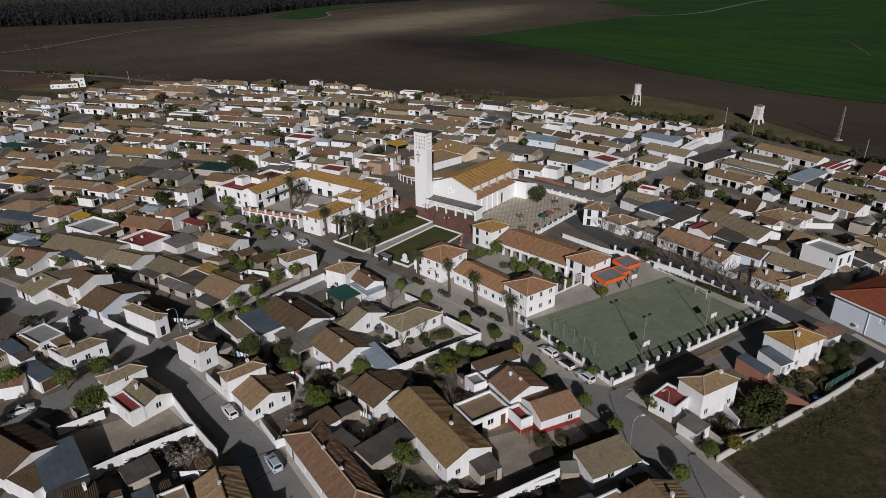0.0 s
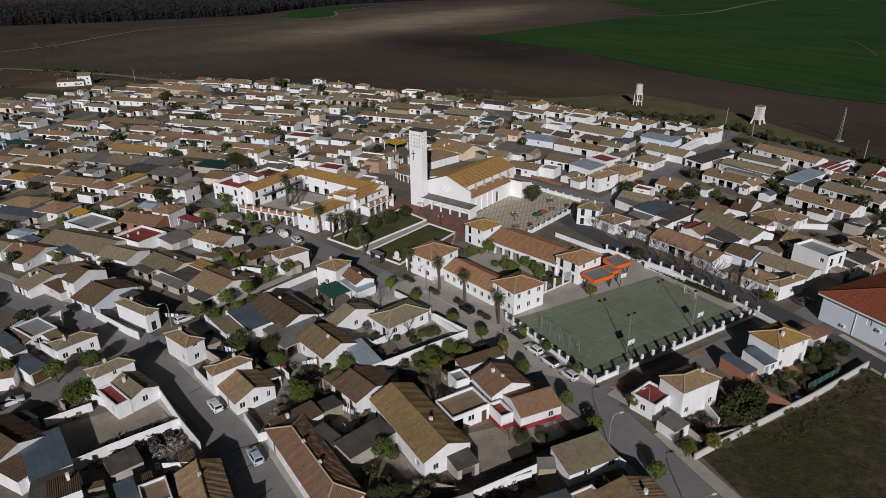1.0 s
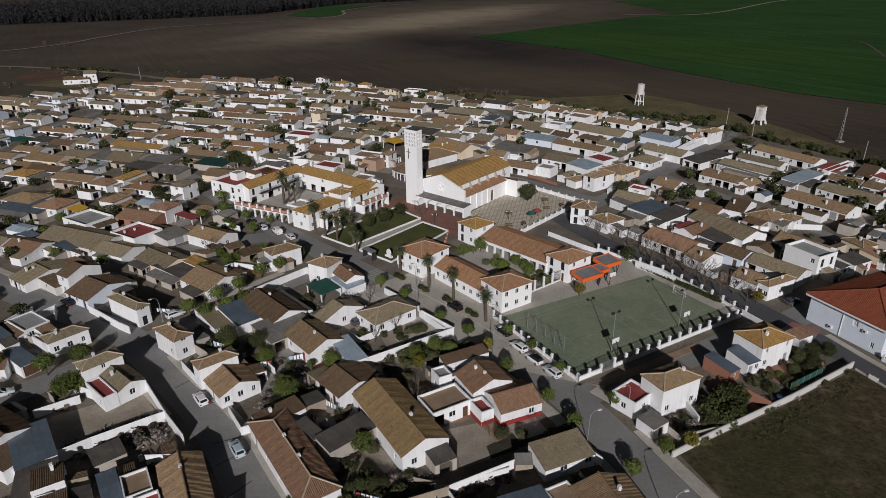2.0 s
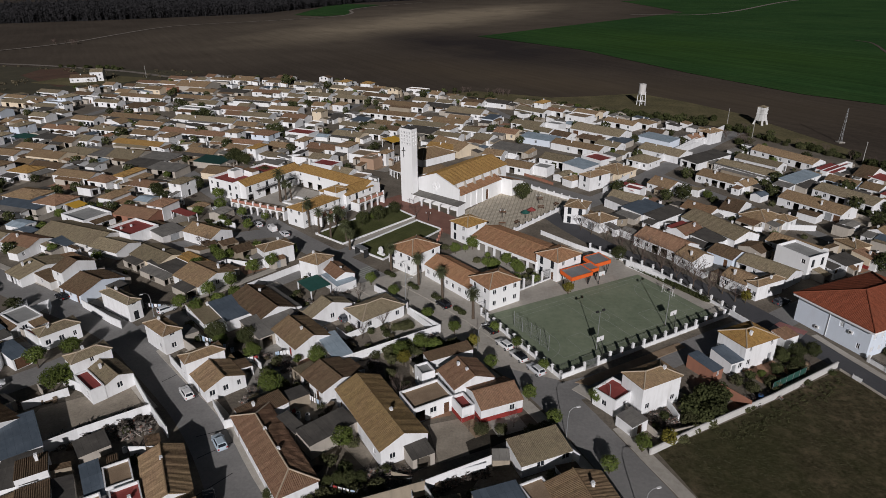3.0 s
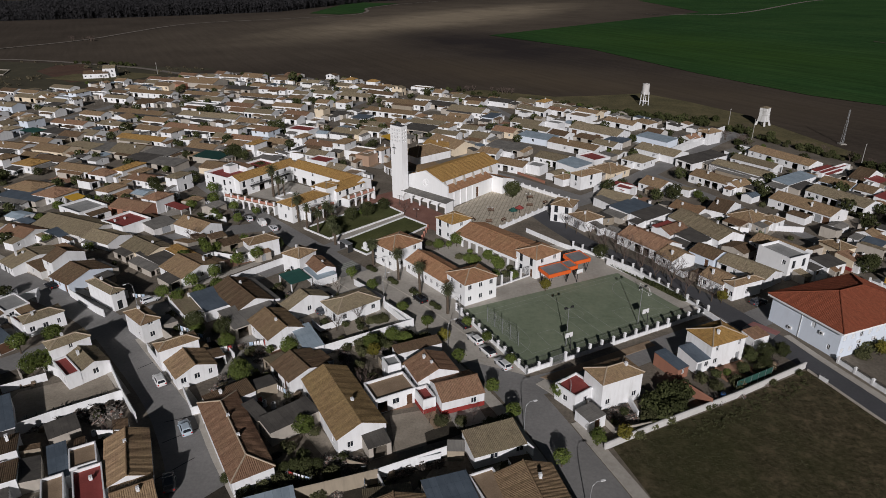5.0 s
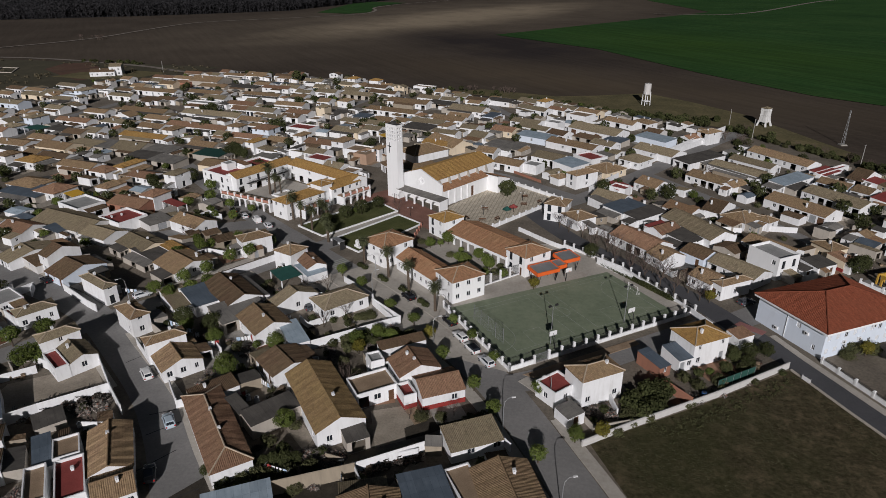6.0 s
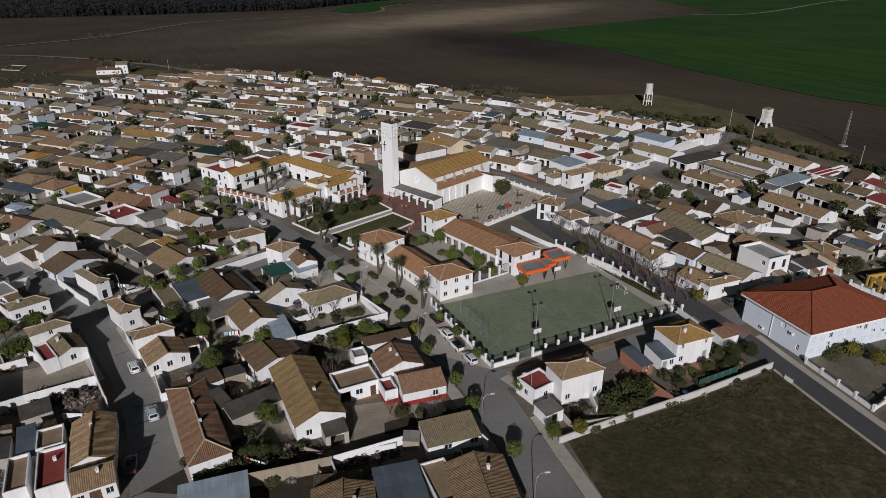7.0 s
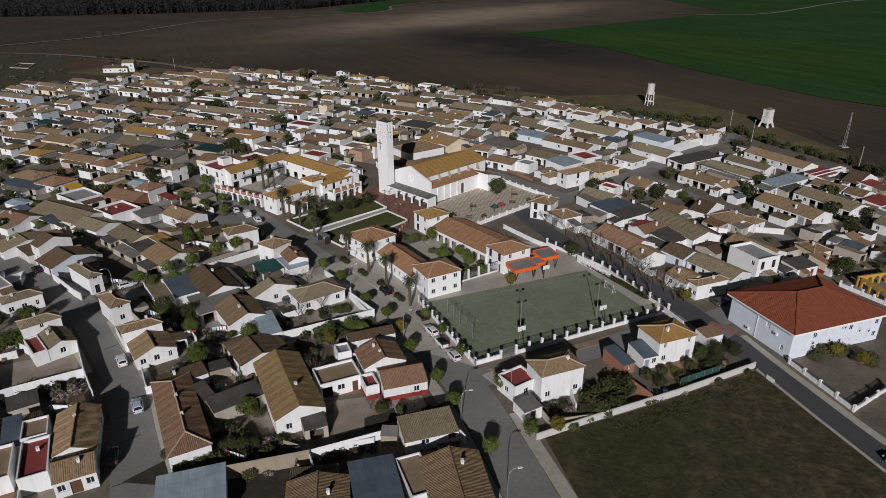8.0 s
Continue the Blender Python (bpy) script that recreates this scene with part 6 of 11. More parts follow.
house(-86.5, 126.3, 62, 8.0, 4.6, 5.0, "gy", tile=TILE_DARK, plan="W:d/w S:./.", chim=0)
house(-98.6, 130.2, 60, 12.3, 7.6, 2.2, "gy", tile=TILE_GREY, plan="W:wodw S:w", chim=2, rise=1.4)
house(-93.0, 125.7, 60, 3.6, 8.3, 2.1, "shed", tile=TILE_DARK, plan="W:w", chim=0, wall=WHITE_OLD, rise=0.5)
house(44.6, 223.2, 47, 9.6, 9.2, 3.8, "shed", tile=METAL_BLUE, plan="S:.", chim=0, rise=0.5)
house(52.6, 235.4, 40, 8.5, 9.7, 2.7, "flat", flat=TERRACE_RED, plan="S:.", chim=0)
house(57.0, 221.6, 44, 10.6, 9.9, 2.7, "hip", tile=TILE_BROWN, wall=CREAM, plan="S:ww W:w")
house(40.4, 209.8, 40, 5.7, 4.4, 2.7, "hip", tile=TILE_BROWN, plan="S:.")
house(105.0, 272.8, 40, 8.5, 5.4, 5.0, "hip", tile=TILE_BROWN, plan="S:./w W:./o")
house(99.1, 273.0, 40, 13.4, 5.8, 2.7, "gx", tile=TILE_RED, plan="W:wo S:.")
house(93.7, 239.5, 40, 21.2, 7.4, 2.7, "shed", tile=ASBESTOS_DARK, plan="W:oo", chim=0, rise=0.5)
house(104.9, 226.7, 40, 7.4, 21.4, 2.5, "gy", tile=TILE_GREY, plan="W:.", chim=1, rise=0.9)
house(103.3, 226.1, 40, 7.0, 19.6, 1.9, "shed", tile=ASBESTOS, plan="W:.", chim=0, rise=0.5)
house(97.2, 208.1, 40, 8.1, 5.4, 2.6, "gx", tile=TILE_BROWN, plan="S:w W:w")
house(118.1, 215.3, 40, 17.2, 5.9, 2.7, "shed", tile=METAL_BLUE, plan="S:ww W:.", chim=0, rise=0.5)
house(136.2, 228.3, 40, 19.4, 2.3, 2.3, "flat", flat=TERRACE_RED, plan="S:w", chim=0)
house(144.2, 221.9, 40, 12.9, 5.5, 2.4, "gy", tile=TILE_DARK, plan="W:oo", chim=0)
house(91.0, 176.8, 40, 9.0, 7.9, 2.8, "hip", tile=TILE_BROWN, plan="W:oo S:w")
house(97.0, 175.3, 40, 4.6, 5.0, 2.8, "hip", tile=TILE_BROWN, plan="S:w")
house(75.6, 181.9, 40, 7.0, 9.8, 2.5, "gy", tile=TILE_RUST, plan="W:wdw S:w")
house(86.5, 184.7, 50, 10.8, 5.6, 2.5, "gy", tile=TILE_DARK, plan="S:w")
house(76.6, 168.2, 29, 9.0, 19.7, 2.6, "gy", tile=TILE_GREY, plan="S:w W:.", chim=1)
house(74.5, 163.3, 46, 8.6, 7.5, 2.1, "shed", tile=ASBESTOS_DARK, plan="S:o", chim=0, rise=0.5)
house(119.2, 167.1, 40, 4.4, 4.5, 2.6, "gx", tile=TILE_BROWN, plan="W:ww", dado=DADO_RED)
house(55.6, 191.1, 53, 7.1, 10.7, 2.6, "gy", tile=TILE_GREY, plan="W:ww", chim=0, rise=1.3)
house(59.2, 199.3, 56, 4.5, 5.7, 2.6, "flat", flat=TERRACE_RED, plan="S:.", chim=0)
house(70.5, 205.2, 42, 8.0, 8.7, 2.8, "gy", tile=TILE_BROWN, plan="W:wdw S:w")
house(58.5, 181.6, 44, 11.5, 7.6, 2.7, "shed", tile=METAL_SLATE, plan="W:oo", chim=0, rise=0.5)
house(63.8, 177.2, 42, 12.7, 5.9, 2.4, "shed", tile=ASBESTOS_DARK, plan="W:g", chim=0, rise=0.5)
house(53.8, 188.0, 40, 7.7, 8.7, 2.3, "shed", tile=ASBESTOS, plan="W:.", chim=0, rise=0.5)
house(66.7, 165.6, 40, 8.4, 6.2, 2.3, "gx", tile=TILE_RED, plan="S:w")
house(71.7, 160.4, 40, 6.9, 6.9, 2.1, "shed", tile=ASBESTOS_DARK, plan="S:.", chim=0, rise=0.5)
house(-69.0, 72.9, 63, 8.3, 10.9, 2.9, "gy", tile=TILE_DARK, plan="S:.", chim=0, rise=1.5)
house(-60.2, 70.4, 42, 5.5, 10.0, 2.7, "shed", tile=METAL_SLATE, plan="S:.", chim=0, name="shed", cat="shed", rise=0.3)
house(-63.0, 67.9, 67, 4.2, 7.0, 2.6, "shed", tile=TILE_DARK, plan="S:.", chim=0, name="shed", cat="shed", rise=0.3)
house(-55.0, 63.5, 28, 5.3, 7.0, 2.4, "shed", tile=ASBESTOS_DARK, plan="S:.", chim=0, name="shed", cat="shed", rise=0.2)
house(-48.5, 70.6, 44, 4.6, 4.2, 1.5, "shed", tile=ASBESTOS_DARK, plan="S:.", chim=0, name="shed", cat="shed", wall=PLASTER_RAW, rise=0.25, label="low dark corrugated shed under a yard wall")
house(-38.2, 70.4, 34, 2.2, 6.4, 1.6, "shed", tile=TILE_DARK, plan="S:.", chim=0, name="shed", cat="shed", wall=WHITE_OLD, rise=0.3, high="W", label="narrow dark tiled shed along a street wall")
house(-53.2, 63.8, 36, 4.2, 5.6, 2.6, "shed", tile=TILE_DARK, plan="S:.", chim=1, rise=0.8, high="S", label="low house with a dark tile roof and white chimney")
house(-49.4, 58.6, 36, 4.4, 5.8, 2.4, "shed", tile=TILE_DARK, plan="S:.", chim=0, rise=0.8, high="S", label="low house with a dark ribbed tile roof")
house(36.6, 82.4, 35, 3.4, 3.6, 2.1, "shed", tile=ASBESTOS, plan="S:d W:.", chim=0, rise=0.25, high="E", name="lean_to", cat="lean-to", label="small white lean-to with a grey sheet roof")
house(-88.7, 101.4, 60, 2.9, 5.5, 2.5, "shed", tile=METAL_SLATE, plan="S:.", chim=0, rise=0.5)
house(-78.2, 93.4, 60, 3.2, 6.8, 2.5, "shed", tile=METAL_SLATE, plan="S:g", chim=0, rise=0.5)
house(-80.8, 90.3, 22, 3.4, 3.1, 2.5, "shed", tile=TILE_RED, plan="S:.", chim=0, rise=0.5)
house(-77.8, 98.8, 60, 1.0, 4.8, 3.0, "flat", flat=TERRACE_RED, plan="S:.", chim=0, parapet=0.4)
house(-85.6, 106.2, 60, 5.0, 7.6, 2.6, "flat", flat=TERRACE_GREY, plan="S:ww", chim=0, parapet=0.3)
house(-34.8, 57.3, 36, 3.9, 8.8, 2.8, "flat", flat=TERRACE_RED, plan="S:.", chim=1, parapet=0.5)
house(-39.8, 63.4, 36, 3.7, 4.9, 2.6, "flat", flat=TERRACE_TAN, plan="S:.", chim=0, parapet=0.4)
house(-43.0, 62.2, 38, 2.6, 7.7, 2.4, "shed", tile=METAL_SLATE, plan="S:.", chim=0, name="shed", cat="shed", rise=0.5)
house(-39.1, 55.7, 36, 2.9, 7.7, 2.6, "flat", flat=TERRACE_TAN, plan="S:.", chim=0, parapet=0.5)
house(-15.1, 90.1, 46, 8.1, 7.5, 2.6, "gy", tile=TILE_DARK, plan="W:od", chim=0, rise=1.2)
house(-18.2, 76.4, 51, 2.2, 5.1, 2.6, "shed", tile=ASBESTOS_DARK, plan="S:.", chim=0, name="shed", cat="shed", wall=PLASTER_RAW, rise=0.5)
house(-24.3, 80.1, 46, 7.9, 3.7, 2.6, "shed", tile=TILE_DARK, plan="S:.", chim=1, rise=0.5)
house(1.7, 91.6, 31, 2.6, 3.2, 3.4, "flat", plan="W:w", flat=TERRACE_GREY, chim=0, parapet=0.4)
house(5.5, 97.8, 31, 9.2, 2.5, 3.2, "shed", tile=TILE_DARK, plan="S:.", chim=0, rise=0.5)
house(8.9, 83.9, 32, 2.4, 3.9, 2.3, "flat", flat=TERRACE_RED, plan="S:.", chim=0, parapet=0.6, dado=DADO_RED)
house(1.6, 74.7, 32, 3.4, 4.2, 2.3, "shed", tile=ASBESTOS_DARK, plan="S:o", chim=0, name="shed", cat="shed", rise=0.5)
house(15.3, 72.2, 5, 2.6, 1.9, 1.9, "shed", wall=TAN_WALL, tile=ASBESTOS, plan="S:.", chim=0, name="shed", cat="shed", rise=0.5)
canopy(-28.0, 125.9, 46, 5.4, 6.2, 2.3, mat=GREEN_M, label="dark green canvas terrace awning on white posts")
house(-22.9, 129.2, 46, 5.3, 6.7, 2.1, "shed", tile=METAL_BLUE, plan="S:.", chim=0, rise=0.5)
house(-47.7, 111.6, 46, 5.1, 10.4, 2.1, "shed", tile=TILE_GREY, plan="S:w", chim=1, rise=0.5)
canopy(-116.8, 174.1, 63, 4.7, 5.6, 2.3, mat=YELLOW_M, label="yellow canvas terrace awning on posts")
canopy(-79.6, 168.9, 63, 3.4, 8.0, 2.5, mat=TERRACE_RED, label="red canvas shop awning on posts")
canopy(-29.3, 256.9, 46, 6.8, 7.8, 3.4, mat=YELLOW_M, label="bright yellow canvas awning on posts")

# far quarters, row by row
house(-225.1, 337.2, 76, 10, 5.9, 5, "hip", plan="W:./w S:w/w", chim=1, bars=False, ridge=False, tile=TILE_GREY, rise=1.18, wall=WHITE_BLUE, label="two-storey pale blue house with a clay tile hip roof")
house(-229.8, 331.5, 76, 6, 10.5, 2.8, "flat", plan="W:ow", chim=0, bars=False, ridge=False, flat=TERRACE_GREY, parapet=0.5, wall=WHITE_BLUE, label="pale blue house with a flat roof terrace")
house(-217.6, 344.8, 76, 5, 8.7, 3, "flat", plan="W:wd", chim=0, bars=False, ridge=False, flat=TERRACE_GREY, parapet=0.5, label="white house with a flat roof terrace")
house(-200.7, 335.1, 76, 6, 16.7, 2.8, "gy", plan="W:owow", chim=0, bars=False, ridge=False, tile=TILE_GREY, rise=1.04, label="long low whitewashed terrace house with a clay tile roof")
house(-189.4, 351.3, 76, 7, 31.9, 2.8, "gy", plan="W:wowdwow", chim=1, bars=False, ridge=False, tile=TILE_BROWN, rise=1.16, label="long low whitewashed terrace house with a clay tile roof")
house(-208.7, 351.9, 76, 6, 10.5, 2.6, "gy", plan="W:oo", chim=0, bars=False, ridge=False, tile=TILE_DARK, rise=0.87, label="low whitewashed terrace house with a clay tile roof")
house(-194.9, 376.5, 76, 8, 11.7, 2.8, "gy", plan="W:w.w", chim=1, bars=False, ridge=False, tile=TILE_BROWN, rise=1.4, wall=CREAM, label="low cream-washed terrace house with a clay tile roof")
house(-171.9, 384.1, 75, 14, 22.6, 4, "gy", plan="W:.", chim=2, bars=False, ridge=False, tile=TILE_BROWN, rise=2.26, wall=PLASTER_RAW, label="long low bare rendered terrace house with a clay tile roof")
house(-187.1, 380.4, 76, 7, 10.7, 3, "shed", plan="W:oo", chim=0, bars=False, ridge=False, tile=TILE_RED, high="E", rise=0.5, wall=BRICK_WALL, label="low yard building under a sloping sheet roof")
house(-166.4, 411.8, 75, 7, 16.4, 3, "gy", plan="W:wdwo", chim=1, bars=False, ridge=False, tile=TILE_BROWN, rise=0.98, label="long low whitewashed terrace house with a clay tile roof")
house(-152.0, 410.3, 75, 7, 15.1, 3, "hip", plan="W:wow S:w", chim=1, bars=False, ridge=False, tile=TILE_BROWN, rise=1.3, label="low white house with a clay tile hip roof")
house(-156.2, 348.2, 75, 7, 23.8, 2.9, "gy", plan="W:woowdw", chim=1, bars=False, ridge=False, tile=TILE_BROWN, rise=1.24, label="long low whitewashed terrace house with a clay tile roof")
house(-162.2, 371.1, 75, 8, 19.7, 2.6, "gy", plan="W:ooo", chim=2, bars=False, ridge=False, tile=TILE_BROWN, rise=1.17, wall=PLASTER_RAW, label="long low bare rendered terrace house with a clay tile roof")
house(-145.0, 370.6, 75, 8, 22.7, 2.6, "shed", plan="W:oooo", chim=0, bars=False, ridge=False, tile=ASBESTOS_DARK, high="E", rise=0.5, wall=PLASTER_RAW, label="low yard building under a sloping sheet roof")
house(-121.2, 345.9, 74, 7, 24.8, 2.8, "gy", plan="W:wowwow S:w", chim=0, bars=False, ridge=False, tile=TILE_BROWN, rise=1.02, label="long low whitewashed terrace house with a clay tile roof")
house(-121.4, 369.1, 74, 7, 19.1, 2.7, "gy", plan="W:wow", chim=2, bars=False, ridge=False, tile=TILE_RED, rise=1.02, label="long low whitewashed terrace house with a red clay tile roof")
house(-143.6, 318.1, 75, 6, 16.9, 3, "flat", plan="W:..", chim=0, bars=False, ridge=False, flat=TERRACE_GREY, parapet=0.5, label="white house with a flat roof terrace")
house(-121.5, 319.1, 74, 7, 17.7, 2.8, "gy", plan="W:wowo", chim=0, bars=False, ridge=False, tile=TILE_RED, rise=1.25, label="long low whitewashed terrace house with a red clay tile roof")
house(-131.8, 317.9, 75, 4, 5.4, 2.6, "shed", plan="W:o", chim=0, bars=False, ridge=False, tile=ASBESTOS_DARK, high="E", rise=0.5, label="low yard building under a sloping sheet roof")
house(-168.5, 328.1, 75, 7, 13.0, 2.8, "gy", plan="W:ww S:w", chim=0, bars=False, ridge=False, tile=TILE_DARK, rise=1.04, label="low whitewashed terrace house with a clay tile roof")
house(-178.2, 326.6, 76, 7, 14.2, 2.5, "shed", plan="W:oo", chim=0, bars=False, ridge=False, tile=TILE_DARK, high="E", rise=0.5, label="low yard building under a sloping sheet roof")
house(-165.2, 298.9, 75, 7, 29.6, 2.5, "gy", plan="W:oowoo", chim=1, bars=False, ridge=False, tile=TILE_BROWN, rise=1.25, wall=PLASTER_RAW, label="long low bare rendered terrace house with a clay tile roof")
house(-126.4, 293.9, 75, 8, 34.5, 2.7, "gy", plan="W:wwowwow", chim=1, bars=False, ridge=False, tile=TILE_GREY, rise=1.4, label="long low whitewashed terrace house with a clay tile roof")
house(-161.6, 271.7, 75, 7, 19.4, 2.7, "gy", plan="W:woowood S:w", chim=1, bars=False, ridge=False, tile=TILE_GREY, rise=1.07, label="long low whitewashed terrace house with a clay tile roof")
house(-185.8, 273.1, 76, 7, 20.3, 2.7, "gy", plan="W:wowow", chim=1, bars=False, ridge=False, tile=TILE_RED, rise=1.13, label="long low whitewashed terrace house with a red clay tile roof")
house(-120.3, 267.5, 74, 8, 34.4, 2.8, "gy", plan="W:woowowoo", chim=1, bars=False, ridge=False, tile=TILE_RED, rise=1.18, label="long low whitewashed terrace house with a red clay tile roof")
house(-99.4, 261.0, 74, 6, 6.2, 5, "hip", plan="W:w/w S:w/w", chim=0, bars=False, ridge=False, tile=TILE_BROWN, rise=1.25, label="two-storey white house with a clay tile hip roof")
house(-85.2, 258.6, 73, 8, 8.9, 5, "hip", plan="W:ww/ww S:w/b", chim=1, bars=False, ridge=False, tile=TILE_RED, rise=1.46, wall=WHITE_BLUE, label="two-storey pale blue house with a clay tile hip roof")
house(-181.8, 255.6, 76, 7, 10.7, 2.7, "shed", plan="W:o.", chim=0, bars=False, ridge=False, tile=ASBESTOS_DARK, high="E", rise=0.5, label="low yard building under a sloping sheet roof")
house(-169.8, 251.6, 75, 8, 11.7, 2.6, "gy", plan="W:oo", chim=1, bars=False, ridge=False, tile=TILE_DARK, rise=1.25, wall=PLASTER_RAW, label="low bare rendered terrace house with a clay tile roof")
house(-162.6, 253.9, 75, 9, 8.6, 2.8, "gy", plan="W:ow S:w", chim=0, bars=False, ridge=False, tile=TILE_GREY, rise=1.35, label="low whitewashed terrace house with a clay tile roof")
house(-135.3, 248.1, 75, 7, 24.8, 2.7, "gy", plan="W:wowdwow", chim=1, bars=False, ridge=False, tile=TILE_OCHRE, rise=1.06, label="long low whitewashed terrace house with a ochre clay tile roof")
house(-124.7, 252.5, 75, 8, 5.6, 5, "hip", plan="W:w/w S:w/w", chim=0, bars=False, ridge=False, tile=TILE_BROWN, rise=1.09, label="two-storey white house with a clay tile hip roof")
house(-182.3, 230.0, 76, 8, 17.5, 3, "gy", plan="W:owow", chim=1, bars=False, ridge=False, tile=TILE_BROWN, rise=1.14, label="long low whitewashed terrace house with a clay tile roof")
house(-161.0, 227.1, 75, 9, 17.0, 3, "gy", plan="W:wwowo", chim=1, bars=False, ridge=False, tile=TILE_BROWN, rise=1.55, wall=CREAM, label="long low cream-washed terrace house with a clay tile roof")
house(-154.0, 233.8, 75, 8, 14.9, 2.4, "shed", plan="W:.", chim=0, bars=False, ridge=False, tile=TILE_GREY, high="E", rise=0.5, wall=TAN_WALL, label="low yard building under a sloping sheet roof")
house(-144.5, 233.4, 75, 10, 18.2, 2.4, "shed", plan="W:.o", chim=0, bars=False, ridge=False, tile=ASBESTOS, high="E", rise=0.5, wall=PLASTER_RAW, label="low yard building under a sloping sheet roof")
house(-130.3, 231.0, 75, 12, 14.6, 2.4, "gy", plan="W:.", chim=2, bars=False, ridge=False, tile=TILE_GREY, rise=2.01, wall=PLASTER_RAW, label="low bare rendered terrace house with a clay tile roof")
house(-117.4, 227.7, 74, 9, 15.6, 2.6, "shed", plan="W:..o", chim=0, bars=False, ridge=False, tile=ASBESTOS, high="E", rise=0.5, label="low yard building under a sloping sheet roof")
house(-119.9, 219.8, 74, 8, 12.4, 2.3, "shed", plan="W:o", chim=0, bars=False, ridge=False, tile=ASBESTOS_DARK, high="E", rise=0.5, wall=PLASTER_RAW, label="low yard building under a sloping sheet roof")
house(-107.3, 214.5, 74, 8, 13.6, 2.4, "shed", plan="W:.oo", chim=0, bars=False, ridge=False, tile=ASBESTOS, high="E", rise=0.5, wall=PLASTER_RAW, label="low yard building under a sloping sheet roof")
house(-166.5, 206.7, 75, 7, 6.0, 5, "hip", plan="W:w/w S:w/w", chim=0, bars=False, ridge=False, tile=TILE_BROWN, rise=1.14, label="two-storey white house with a clay tile hip roof")
house(-157.1, 207.4, 75, 8, 10.0, 3, "hip", plan="W:wow S:w", chim=0, bars=False, ridge=False, tile=TILE_OCHRE, rise=1.38, label="low white house with a ochre clay tile hip roof")
house(-134.5, 203.0, 75, 7, 17.2, 2.9, "gy", plan="W:wowdwo", chim=0, bars=False, ridge=False, tile=TILE_BROWN, rise=1.25, label="long low whitewashed terrace house with a clay tile roof")
house(-122.0, 198.3, 74, 7, 8.3, 2.9, "hip", plan="W:ow S:w", chim=1, bars=False, ridge=False, tile=TILE_RED, rise=1.43, label="low white house with a clay tile hip roof")
house(-115.9, 204.1, 74, 11, 4.7, 3.6, "hip", plan="W:w S:w.", chim=0, bars=False, ridge=False, tile=TILE_OCHRE, rise=0.9, label="low white house with a ochre clay tile hip roof")
house(-104.6, 194.9, 74, 7, 10.3, 2.6, "gy", plan="W:www", chim=1, bars=False, ridge=False, tile=TILE_RED, rise=1.08, label="low whitewashed terrace house with a red clay tile roof")
house(-90.5, 191.5, 73, 7, 5.1, 5, "hip", plan="W:w/w S:b/w", chim=0, bars=False, ridge=False, tile=TILE_GREY, rise=0.96, label="two-storey white house with a clay tile hip roof")
house(-124.8, 176.1, 75, 9, 9.4, 3, "hip", plan="W:ow S:ww", chim=0, bars=False, ridge=False, tile=TILE_RED, rise=1.75, label="low white house with a clay tile hip roof")
house(-138.2, 181.8, 75, 9, 12.5, 2.8, "hip", plan="W:wow", chim=0, bars=False, ridge=False, tile=TILE_BROWN, rise=1.57, label="low white house with a clay tile hip roof")
house(-133.6, 174.8, 75, 9, 17.5, 2.4, "shed", plan="W:ooo", chim=0, bars=False, ridge=False, tile=METAL_SLATE, high="E", rise=0.5, wall=PLASTER_RAW, label="low yard building under a sloping sheet roof")
house(-107.9, 180.3, 74, 8, 5.4, 3.6, "hip", plan="W:w S:w", chim=0, bars=False, ridge=False, tile=TILE_BROWN, rise=1.12, label="low white house with a clay tile hip roof")
house(-92.3, 168.0, 73, 9, 13.7, 2.7, "gy", plan="W:oow", chim=1, bars=False, ridge=False, tile=TILE_RED, rise=1.38, wall=BRICK_WALL, label="low brick-red terrace house with a red clay tile roof")
house(-87.0, 171.3, 73, 7, 6.0, 4.6, "hip", plan="W:./w S:w/.", chim=1, bars=False, ridge=False, tile=TILE_RED, rise=1.23, label="two-storey white house with a clay tile hip roof")
house(-80.8, 393.8, 72, 7, 5.6, 5, "hip", plan="W:./w S:./w", chim=1, bars=False, ridge=False, tile=TILE_OCHRE, rise=1.13, label="two-storey white house with a ochre clay tile hip roof")
house(-66.7, 394.1, 71, 6, 6.8, 4, "hip", plan="W:w S:w", chim=0, bars=False, ridge=False, tile=TILE_OCHRE, rise=1.16, label="low white house with a ochre clay tile hip roof")
house(-56.8, 383.9, 70, 6, 7.8, 2.8, "gy", plan="W:wd", chim=1, bars=False, ridge=False, tile=TILE_BROWN, rise=1.05, label="low whitewashed terrace house with a clay tile roof")
house(-50.7, 380.7, 69, 6, 5.3, 2.8, "gy", plan="W:w", chim=0, bars=False, ridge=False, tile=TILE_GREY, rise=0.94, label="low whitewashed terrace house with a clay tile roof")
house(-128.9, 404.2, 75, 7, 9.9, 2.8, "gy", plan="W:wo S:w", chim=0, bars=False, ridge=False, tile=TILE_BROWN, rise=1.04, label="low whitewashed terrace house with a clay tile roof")
house(-106.5, 395.0, 74, 7, 13.5, 2.8, "gy", plan="W:wow", chim=1, bars=False, ridge=False, tile=TILE_GREY, rise=1.24, label="low whitewashed terrace house with a clay tile roof")
house(-113.5, 370.0, 74, 8, 13.0, 3, "gy", plan="W:ow S:w", chim=1, bars=False, ridge=False, tile=TILE_GREY, rise=1.21, label="low whitewashed terrace house with a clay tile roof")
